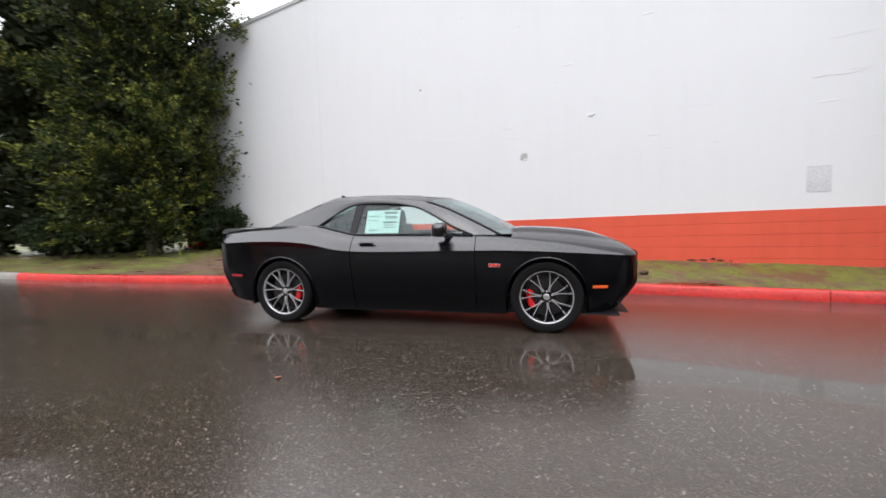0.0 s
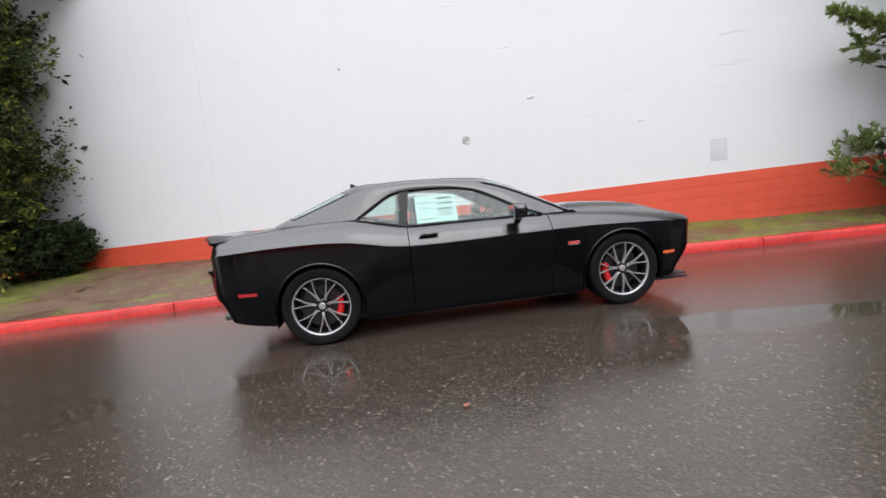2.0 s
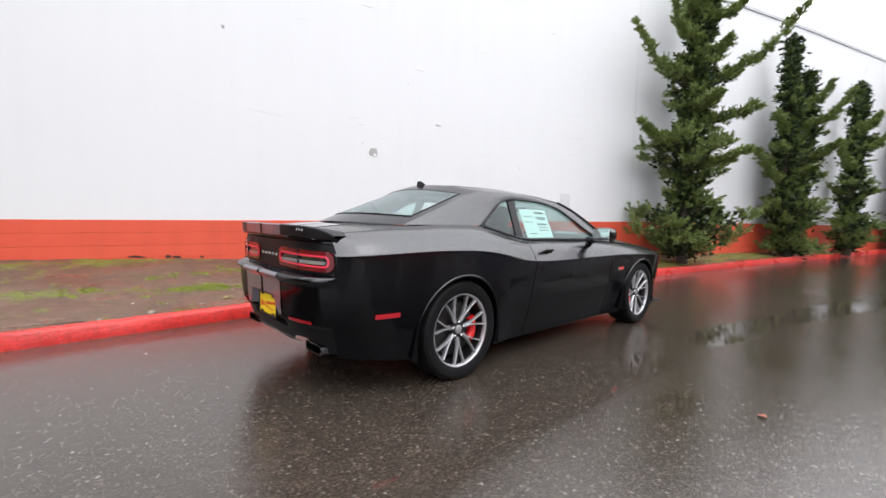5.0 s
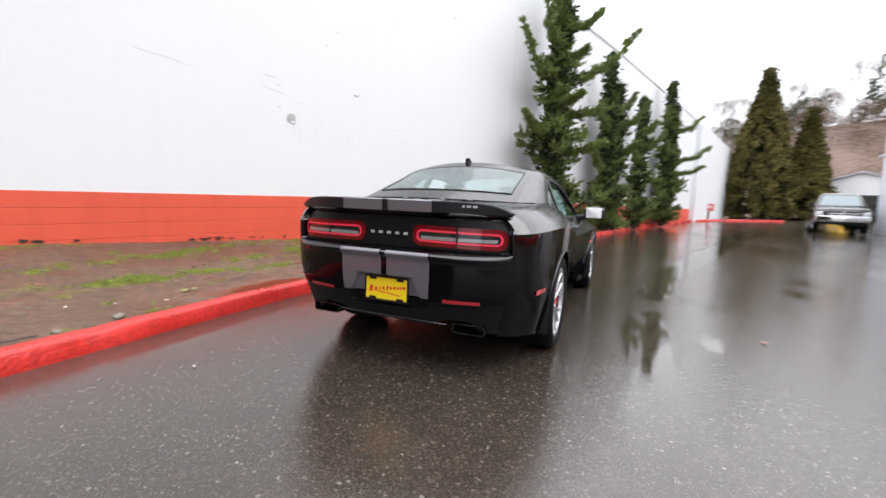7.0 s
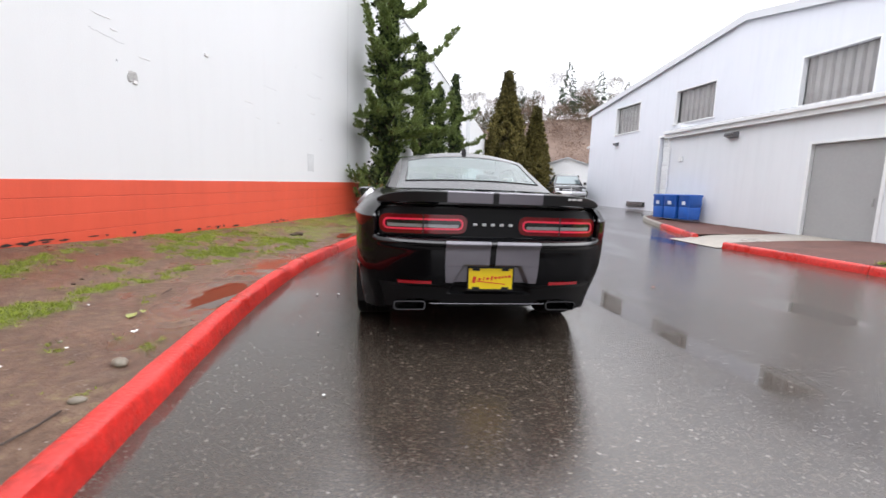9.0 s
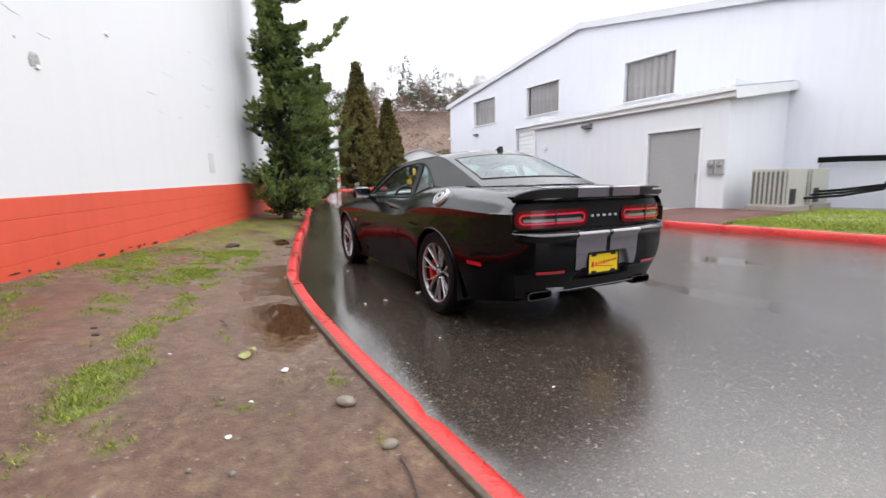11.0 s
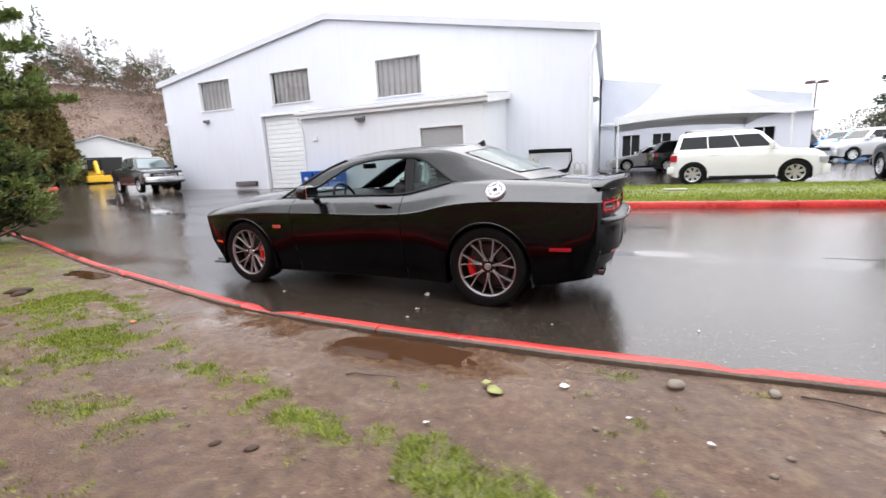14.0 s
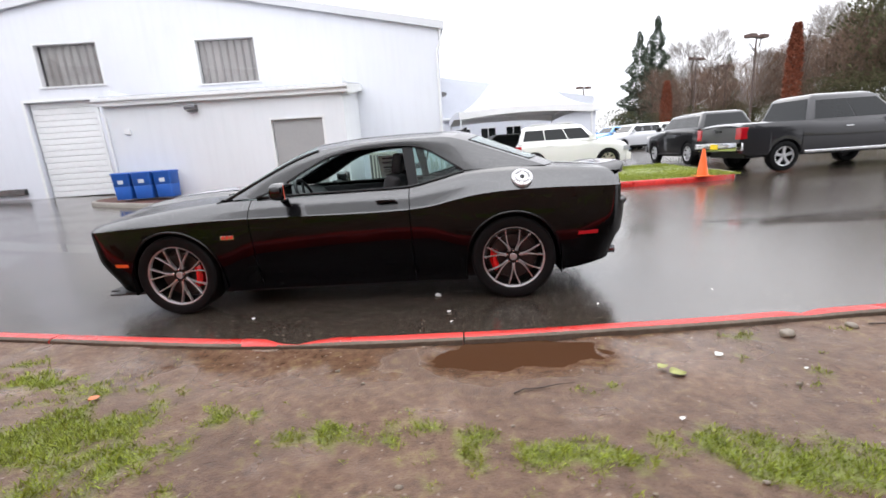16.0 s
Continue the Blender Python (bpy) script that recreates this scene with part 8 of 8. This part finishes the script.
def wall_conifer(name, label, s, off, high, reach, seed, lean=0.0, leaders=1, limbs_out=(), dens=1.0):
    """A juniper-like conifer against the white wall: stacked tufted clumps round each stem, long upturned limbs sleeved in foliage."""
    rng = np.random.default_rng(seed)
    p = WALL_M @ Vector((s, -off, 0))
    z0 = soil_z(p.x, p.y) - 0.05
    root = thing(name, label, "tree", pose(p.x, p.y, z0, 0, 0, WALL_ANGLE), "trees by the wall")
    trunk = bmesh.new()
    bo, wo, bi, wi = [], [], [], []

    def clump(c, out, size, n):
        """A tuft of upturned sprays."""
        b_, w, _ = sprays(rng, c, out, size, int(n * 0.8), 9, 0.35, 0.7)
        bo.append(b_)
        wo.append(w)

    for ld in range(leaders):
        ph = rng.uniform(0, 6)
        h = high * (1.0 - 0.12 * ld)
        dx = (ld - (leaders - 1) / 2) * 1.0
        def stem(t):
            return np.array([dx * min(1, t * 2.2) + lean * t + 0.12 * math.sin(4 * t + ph) * t, 0.05 * math.sin(4 * t + ph), h * t])
        add_tube(trunk, [stem(k / 12) for k in range(13)], [0.13 * (1 - k / 12.6) + 0.006 for k in range(13)], 9)
        n_c = int(84 * dens * h / 7)
        for k in range(n_c):
            t = 0.035 + 0.955 * ((k + rng.random()) / n_c) ** 1.2
            o = stem(min(t, 0.99))
            a = k * 2.399 + rng.uniform(-0.5, 0.5)
            env = max(0.08, reach * max(0.0, 1 - t) ** 0.75 * (0.66 + 0.42 * math.sin(t * 26 + ph)) * rng.uniform(0.6, 1.15))
            c, s_ = math.cos(a), math.sin(a)
            y = min(env * s_ * 0.62, off - 0.2) if s_ > 0 else env * s_ * 0.85
            ctr = o + np.array([env * c, y, 0.10 * env])
            size = (0.085 + 0.185 * (1 - t) ** 0.8) * rng.uniform(0.65, 1.25)
            out = np.array([c * 0.8, s_ * 0.8, 0.45])
            add_tube(trunk, [o - np.array([0, 0, 0.25 * env]), (o + ctr) / 2 - np.array([0, 0, 0.14 * env]), ctr], [0.022, 0.014, 0.006], 5)
            clump(ctr, out, size, int(420 + 1300 * size))
            if env > 0.45:
                mid = o + (ctr - o) * 0.55
                clump(mid, out, size * 0.95, 380)
            # dark blades near the stem fill the crown with painted shade
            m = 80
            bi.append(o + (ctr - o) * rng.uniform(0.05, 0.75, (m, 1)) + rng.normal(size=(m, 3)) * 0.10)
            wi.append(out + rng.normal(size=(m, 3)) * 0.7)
        # tip of the leader
        for k in range(6):
            clump(stem(0.93 + 0.012 * k), np.array([0, 0, 1.0]), 0.10 - 0.008 * k, 160)
    # long limbs that leave the crown and turn up
    for t, turn, length, rise in limbs_out:
        o = np.array([lean * t, 0, high * t])
        run = np.array([math.cos(radians(turn)), math.sin(radians(turn)), 0]) * length
        tip = o + run + np.array([0, 0, rise])
        knee = o + run * 0.62 + np.array([0, 0, rise * 0.25])
        add_tube(trunk, [o, o + (knee - o) * 0.5 - np.array([0, 0, 0.05]), knee, knee + (tip - knee) * 0.5, tip], [0.035, 0.028, 0.02, 0.012, 0.005], 6)
        for k in range(26):
            u = (k + 0.5) / 26
            c = o + (knee - o) * (u / 0.6) if u < 0.6 else knee + (tip - knee) * ((u - 0.6) / 0.4)
            way = (knee - o if u < 0.6 else tip - knee)
            way = way / np.linalg.norm(way)
            clump(c + rng.normal(size=3) * 0.03, way * 0.8 + np.array([0, 0, 0.5]), 0.19 * (1 - 0.62 * u) * rng.uniform(0.8, 1.2), 240)
    part("trunk", trunk, BARK, root, "brown trunk with its limbs", smooth=60)
    b_ = np.concatenate(bo)
    b_[:, 1] = np.minimum(b_[:, 1], off - 0.05)
    blades("foliage", b_, np.concatenate(wo), 0.085, 0.022, FOLIAGE["fir"], root, seed)
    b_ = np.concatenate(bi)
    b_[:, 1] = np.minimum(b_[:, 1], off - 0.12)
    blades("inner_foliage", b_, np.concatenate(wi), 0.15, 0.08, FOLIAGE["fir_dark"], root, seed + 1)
    return root


wall_conifer("conifer", "ragged green conifer with upturned limbs against the white wall", 9.0, 0.85, 7.6, 1.95, 21, lean=0.25, limbs_out=((0.60, -70, 2.1, 1.35), (0.61, 182, 2.3, 0.95), (0.73, 188, 1.4, 0.9), (0.80, -60, 1.1, 0.55), (0.83, 185, 0.8, 0.5), (0.68, -95, 0.9, 0.25), (0.40, 184, 2.0, 0.35), (0.47, -75, 1.4, 0.25), (0.52, -120, 1.2, 0.1), (0.33, -100, 1.7, 0.2)))
wall_conifer("conifer", "slender twin-stemmed conifer against the white wall", 14.3, 0.68, 6.6, 1.15, 22, lean=-0.1, leaders=2, limbs_out=((0.35, 182, 2.2, 0.9), (0.6, -80, 1.3, 1.0), (0.55, 185, 1.2, 0.7), (0.7, -70, 0.8, 0.7), (0.45, -100, 1.2, 0.5)), dens=0.8)
wall_conifer("conifer", "slender conifer with a bent top against the white wall", 17.9, 0.68, 6.0, 1.05, 23, lean=0.2, limbs_out=((0.6, -70, 1.0, 0.9), (0.5, 185, 1.3, 0.8), (0.72, -100, 0.7, 0.5)), dens=0.8)
wall_conifer("conifer", "tall forked conifer at the far end of the wall", 22.8, 0.68, 7.6, 1.25, 24, lean=0.3, leaders=2, limbs_out=((0.65, -75, 1.5, 0.9), (0.45, -80, 2.0, 0.8), (0.68, 185, 1.5, 1.0), (0.36, -70, 1.8, 0.5), (0.5, 190, 1.4, 0.6)), dens=0.85)


def lobed_tree(name, label, x, y, z, high, radius, seed, mat_out, mat_in, lobes=170, per=210, leaf=0.13, foot=0.6, slim=1.0, trunk_r=0.22, shape=None, core=0.62, lobe=(0.12, 0.25), tips=None, inner=1.9):
    """A dense evergreen: trunk and boughs inside a crown of many leafy lobes."""
    rng = np.random.default_rng(seed)
    root = thing(name, label, "tree", pose(x, y, z))
    shape = shape or (lambda t: (math.sin(math.pi * (0.16 + 0.78 * (1 - t))) ** 0.8) if t < 0.98 else 0.05)
    trunk = bmesh.new()
    add_tube(trunk, [(0.08 * math.sin(k), 0.06 * math.cos(k * 1.3), high * 0.95 * k / 10 - (0.1 if k == 0 else 0)) for k in range(11)], [trunk_r * (1 - k / 10.5) + 0.01 for k in range(11)], 10)
    part("trunk", trunk, BARK, root, smooth=60)
    boughs = bmesh.new()
    bo, wo, bi, wi, bt, wt = [], [], [], [], [], []
    for k in range(lobes):
        t = (k + rng.random()) / lobes
        h = foot + (high - foot) * t
        r = radius * shape(t) * rng.uniform(core, 1.04)
        a = k * 2.399 + rng.uniform(-0.5, 0.5)
        c = np.array([r * math.cos(a), r * math.sin(a), h])
        out = np.array([math.cos(a), math.sin(a), 0.35 * slim])
        if k % 3 == 0:
            add_tube(boughs, [(0, 0, max(0.1, h - 0.35 * r)), tuple(c * np.array([0.6, 0.6, 1]) - np.array([0, 0, 0.12 * r])), tuple(c)], [0.05, 0.03, 0.012], 5)
        size = radius * rng.uniform(*lobe) * (0.6 + 0.4 * shape(t))
        b_, w, u = sprays(rng, c, out, size, per, 16, 0.45, 1.4, 0.72)
        # paler leaves at twig ends: tip colour plus a painted highlight
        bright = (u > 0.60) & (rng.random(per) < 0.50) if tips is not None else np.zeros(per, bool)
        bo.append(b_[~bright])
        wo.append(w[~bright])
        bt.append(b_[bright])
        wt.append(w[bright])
        # where darker, mat_in paints shade into the crown's inside
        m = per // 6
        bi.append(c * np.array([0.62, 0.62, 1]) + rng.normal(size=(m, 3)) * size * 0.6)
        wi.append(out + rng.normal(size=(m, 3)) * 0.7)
    part("branchwork", boughs, BARK, root, smooth=60)
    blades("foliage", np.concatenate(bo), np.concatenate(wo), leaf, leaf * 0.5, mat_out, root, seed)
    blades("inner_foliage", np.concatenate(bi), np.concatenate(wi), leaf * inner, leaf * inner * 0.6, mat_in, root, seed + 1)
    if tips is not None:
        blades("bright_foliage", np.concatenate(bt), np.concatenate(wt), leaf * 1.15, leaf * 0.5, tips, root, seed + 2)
    return root


def soft_cone(t):
    """Broad column drawn in to a thin top."""
    return max(0.02, (1 - t**1.7) ** 1.15) * (0.86 + 0.14 * min(1, t * 6))


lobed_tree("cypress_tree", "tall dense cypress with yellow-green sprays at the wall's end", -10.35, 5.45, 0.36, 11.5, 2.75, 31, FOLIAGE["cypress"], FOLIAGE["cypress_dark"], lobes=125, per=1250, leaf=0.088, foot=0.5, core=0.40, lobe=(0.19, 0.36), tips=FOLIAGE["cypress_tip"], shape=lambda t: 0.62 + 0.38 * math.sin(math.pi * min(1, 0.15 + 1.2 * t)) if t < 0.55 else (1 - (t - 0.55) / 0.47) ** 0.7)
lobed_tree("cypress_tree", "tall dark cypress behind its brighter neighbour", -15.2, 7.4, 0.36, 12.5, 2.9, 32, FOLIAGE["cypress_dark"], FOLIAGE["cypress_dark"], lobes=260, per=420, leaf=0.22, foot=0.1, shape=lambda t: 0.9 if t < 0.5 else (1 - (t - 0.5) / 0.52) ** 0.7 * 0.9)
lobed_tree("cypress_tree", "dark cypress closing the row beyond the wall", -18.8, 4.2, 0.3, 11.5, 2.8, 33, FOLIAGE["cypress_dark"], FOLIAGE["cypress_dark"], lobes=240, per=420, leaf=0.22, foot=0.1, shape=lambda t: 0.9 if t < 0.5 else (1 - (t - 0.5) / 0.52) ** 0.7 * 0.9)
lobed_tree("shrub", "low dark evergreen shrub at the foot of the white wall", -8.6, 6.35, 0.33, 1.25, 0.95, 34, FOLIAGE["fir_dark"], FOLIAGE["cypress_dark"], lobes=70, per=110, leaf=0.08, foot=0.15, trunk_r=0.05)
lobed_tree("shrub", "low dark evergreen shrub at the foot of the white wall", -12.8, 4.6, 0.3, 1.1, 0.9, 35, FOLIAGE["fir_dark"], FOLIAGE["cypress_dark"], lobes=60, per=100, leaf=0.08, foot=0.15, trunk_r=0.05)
lobed_tree("thuja", "tall brownish-green thuja at the end of the road", 45.1, -12.2, 1.0, 13.6, 3.15, 41, FOLIAGE["thuja"], FOLIAGE["thuja_dark"], lobes=300, per=190, leaf=0.26, core=0.80, lobe=(0.13, 0.20), inner=1.5, foot=0.2, slim=2.0, shape=soft_cone)
lobed_tree("thuja", "smaller brownish-green thuja beside a taller one", 45.5, -15.9, 1.0, 10.0, 2.3, 42, FOLIAGE["thuja"], FOLIAGE["thuja_dark"], lobes=240, per=170, leaf=0.25, core=0.80, lobe=(0.14, 0.22), inner=1.5, foot=0.2, slim=2.0, shape=soft_cone)
lobed_tree("shrub", "grey-green shrub by the corner of the pale building", 22.2, -11.3, 0.66, 0.9, 0.75, 43, FOLIAGE["olive"], FOLIAGE["fir_dark"], lobes=50, per=70, leaf=0.10, foot=0.1, trunk_r=0.04)


# ---- distance ----
def hill_z(x, y):
    """Rising ground beyond the end of the road and behind the car park."""
    a = math.atan2(y, x)
    d = math.hypot(x, y)
    e = 0.0
    east = math.exp(-((a + 0.42) / 0.55) ** 2)
    e += east * 21 * ease(60, 125, d)
    west = math.exp(-((abs(a) - 2.50) / 0.26) ** 2) if a < 0 else 0
    e += west * 5.0 * ease(52, 105, d)
    return e + 0.4 * noise.noise(Vector((x * 0.05, y * 0.05, 0))) * (1 if e > 0.3 else 0)


def build_distance():
    # hillside_1's brown is lightened as well, with haze in its colour
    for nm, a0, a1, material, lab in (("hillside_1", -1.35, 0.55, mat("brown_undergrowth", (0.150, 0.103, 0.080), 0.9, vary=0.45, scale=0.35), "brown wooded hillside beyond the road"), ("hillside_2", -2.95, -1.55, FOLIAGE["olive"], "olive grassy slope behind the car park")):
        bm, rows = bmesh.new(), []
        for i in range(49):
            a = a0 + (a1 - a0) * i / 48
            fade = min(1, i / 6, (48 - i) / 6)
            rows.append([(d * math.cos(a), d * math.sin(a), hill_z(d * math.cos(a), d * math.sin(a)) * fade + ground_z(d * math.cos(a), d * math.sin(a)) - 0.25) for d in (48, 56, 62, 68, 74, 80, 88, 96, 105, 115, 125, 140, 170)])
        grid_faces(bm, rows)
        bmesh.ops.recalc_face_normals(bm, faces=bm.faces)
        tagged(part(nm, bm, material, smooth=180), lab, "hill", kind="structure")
    rng = np.random.default_rng(77)

    def woods(name, label, spots, material, kind_, seed, leaves=420, leaf=1.0):
        """Far trees in one mesh: crowns of coarse leaves or bare twigs."""
        b_, w, ln = [], [], []
        r2 = np.random.default_rng(seed)
        for x, y, h, r in spots:
            z = hill_z(x, y) + ground_z(x, y) - 0.8
            n = leaves if kind_ != "twig" else 1100
            t = r2.random(n) ** (0.8 if kind_ == "fir" else 0.6)
            a = r2.uniform(0, 2 * np.pi, n)
            if kind_ == "fir":
                rad = r * (1 - t) ** 0.8 * np.sqrt(r2.uniform(0.2, 1, n)) * (0.75 + 0.35 * np.sin(t * 40))
                way = np.stack([np.cos(a), np.sin(a), np.full(n, -0.15)], 1) + r2.normal(size=(n, 3)) * 0.3
                size = 0.10 * h * (0.35 + 0.65 * (1 - t))
            elif kind_ == "column":
                rad = r * np.sin(np.pi * np.clip(t * 0.85 + 0.1, 0, 1)) ** 0.6 * np.sqrt(r2.uniform(0.1, 1, n))
                way = np.stack([np.cos(a) * 0.4, np.sin(a) * 0.4, np.ones(n)], 1) + r2.normal(size=(n, 3)) * 0.3
                size = np.full(n, 0.07 * h)
            else:
                t = 0.25 + 0.75 * t
                rad = r * np.sin(np.pi * np.clip(t * 0.8 + 0.1, 0, 1)) * np.sqrt(r2.uniform(0.0, 1, n))
                way = np.stack([np.cos(a) * 0.7, np.sin(a) * 0.7, np.ones(n) * 1.2], 1) + r2.normal(size=(n, 3)) * 0.4
                size = np.full(n, 0.15 * h)
            b_.append(np.stack([x + rad * np.cos(a), y + rad * np.sin(a), z + h * (0.06 + 0.94 * t)], 1))
            w.append(way)
            ln.append(size * leaf)
        ln = np.concatenate(ln)
        ob = blades(name, np.concatenate(b_), np.concatenate(w), ln, ln * (0.42 if kind_ != "twig" else 0.022), material, None, seed)
        return tagged(ob, label, "trees", kind="stuff")

    def scatter(n, a0, a1, d0, d1, h0, h1, slim):
        out = []
        for _ in range(n):
            a, d, h = rng.uniform(a0, a1), rng.uniform(d0, d1), rng.uniform(h0, h1)
            out.append((d * math.cos(a), d * math.sin(a), h, h * slim))
        return out

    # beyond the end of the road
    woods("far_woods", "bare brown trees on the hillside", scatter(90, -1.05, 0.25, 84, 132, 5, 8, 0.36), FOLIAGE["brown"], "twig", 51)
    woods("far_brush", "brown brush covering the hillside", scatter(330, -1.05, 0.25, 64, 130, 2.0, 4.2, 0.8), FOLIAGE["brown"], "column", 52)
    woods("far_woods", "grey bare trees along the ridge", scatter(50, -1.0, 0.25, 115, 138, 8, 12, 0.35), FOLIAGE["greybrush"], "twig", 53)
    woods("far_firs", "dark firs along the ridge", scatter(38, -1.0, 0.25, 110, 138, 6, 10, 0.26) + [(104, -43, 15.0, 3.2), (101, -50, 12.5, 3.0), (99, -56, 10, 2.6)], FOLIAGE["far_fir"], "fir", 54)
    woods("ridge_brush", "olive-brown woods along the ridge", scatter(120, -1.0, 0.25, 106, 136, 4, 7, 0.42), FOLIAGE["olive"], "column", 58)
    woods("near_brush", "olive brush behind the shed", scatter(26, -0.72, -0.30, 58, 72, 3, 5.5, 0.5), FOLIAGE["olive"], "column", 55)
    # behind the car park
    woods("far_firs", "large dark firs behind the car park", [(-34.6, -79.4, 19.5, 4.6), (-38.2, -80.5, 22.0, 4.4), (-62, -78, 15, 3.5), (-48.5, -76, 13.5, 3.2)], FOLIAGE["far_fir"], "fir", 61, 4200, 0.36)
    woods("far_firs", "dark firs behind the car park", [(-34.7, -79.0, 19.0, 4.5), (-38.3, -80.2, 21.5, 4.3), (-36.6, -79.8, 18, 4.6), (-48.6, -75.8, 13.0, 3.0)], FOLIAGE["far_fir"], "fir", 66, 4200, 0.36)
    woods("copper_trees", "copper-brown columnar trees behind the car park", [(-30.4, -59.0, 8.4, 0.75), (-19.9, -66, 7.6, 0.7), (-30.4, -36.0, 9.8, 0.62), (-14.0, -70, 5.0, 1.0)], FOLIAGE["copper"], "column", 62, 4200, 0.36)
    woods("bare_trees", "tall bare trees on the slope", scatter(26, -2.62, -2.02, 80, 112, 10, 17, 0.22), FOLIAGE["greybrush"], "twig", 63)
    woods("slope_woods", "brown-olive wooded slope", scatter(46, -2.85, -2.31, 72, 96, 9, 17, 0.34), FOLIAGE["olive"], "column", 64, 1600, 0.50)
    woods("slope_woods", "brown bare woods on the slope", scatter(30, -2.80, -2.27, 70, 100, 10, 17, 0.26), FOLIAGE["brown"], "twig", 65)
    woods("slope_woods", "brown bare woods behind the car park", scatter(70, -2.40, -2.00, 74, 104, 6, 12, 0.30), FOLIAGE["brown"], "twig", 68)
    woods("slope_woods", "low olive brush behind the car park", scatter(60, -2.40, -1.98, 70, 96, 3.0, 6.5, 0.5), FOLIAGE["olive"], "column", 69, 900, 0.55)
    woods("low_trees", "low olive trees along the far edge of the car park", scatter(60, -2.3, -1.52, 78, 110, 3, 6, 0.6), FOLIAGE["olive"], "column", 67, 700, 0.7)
    # trunks of the large bare trees
    for k in range(9):
        a, d = -2.42 + 0.05 * k + rng.uniform(-0.02, 0.02), rng.uniform(72, 90)
        x, y = d * math.cos(a), d * math.sin(a)
        z = hill_z(x, y) + ground_z(x, y)
        tr = thing("bare_tree", "tall bare tree with a thin grey trunk", "tree", pose(x, y, z - 0.4), "bare trees")
        h = rng.uniform(11, 16)
        part("trunk", tube([(0.25 * math.sin(j * 1.1 + k), 0.2 * math.cos(j), h * j / 7) for j in range(8)], [0.24 * (1 - j / 7.6) for j in range(8)], 7), BARK, tr, smooth=60)
        limb = bmesh.new()
        for j in range(12):
            b0, aa = h * rng.uniform(0.3, 0.9), rng.uniform(0, 6.28)
            ll = rng.uniform(1.2, 3.0)
            add_tube(limb, [(0, 0, b0), (ll * 0.5 * math.cos(aa), ll * 0.5 * math.sin(aa), b0 + ll * 0.6), (ll * math.cos(aa), ll * math.sin(aa), b0 + ll * 1.3)], [0.07, 0.04, 0.01], 5)
        part("branchwork", limb, BARK, tr, smooth=60)


build_distance()


# ---- grass ----
def build_grass():
    rng = np.random.default_rng(9)
    base, way, ln = [], [], []

    def put(x, y, z, h):
        base.append((x, y, z))
        way.append((rng.normal() * 0.75, rng.normal() * 0.75, 1.0))
        ln.append(h)

    # soil strip: tufts where the turf is thick, thickest beside the path
    for count, x0, x1, y0, y1 in ((330000, -3.6, 2.6, 1.7, 4.5), (130000, -5.0, 8.0, -0.2, 5.6)):
        for _ in range(count):
            x, y = rng.uniform(x0, x1), rng.uniform(y0, y1)
            if not (kerb_back(x) + 0.17 < y < wall_y(x) - 0.02):
                continue
            k = turf(x, y)
            if k > 0.05 and rng.random() < k * 0.85 + 0.03:
                put(x, y, soil_z(x, y) - 0.004, 0.012 + 0.034 * (0.3 + 0.7 * k) * rng.random())
    for _ in range(26000):
        x, y = rng.uniform(-12, 32), rng.uniform(-6, 8)
        if -5.0 < x < 8.0 or not (kerb_back(x) + 0.17 < y < wall_y(x) - 0.02):
            continue
        if rng.random() < turf(x, y):
            put(x, y, soil_z(x, y) - 0.004, 0.05 + 0.03 * rng.random())
    ob = blades("grass_tufts", base, way, np.array(ln), 0.0042, FOLIAGE["grass"], None, 5, 0.3)
    tagged(ob, "short wet grass in tufts on muddy soil", "grass", kind="stuff")
    base, way, ln = [], [], []
    for _ in range(60000):
        x, y = rng.uniform(-8.3, 0.6), rng.uniform(-11.3, -6.9)
        put(x, y, ground_z(x, y) + 0.14, 0.05 + 0.03 * rng.random())
    ob = blades("island_grass", base, way, np.array(ln), 0.012, FOLIAGE["grass"], None, 6, 0.25)
    tagged(ob, "short bright grass on the island", "grass", kind="stuff")


build_grass()
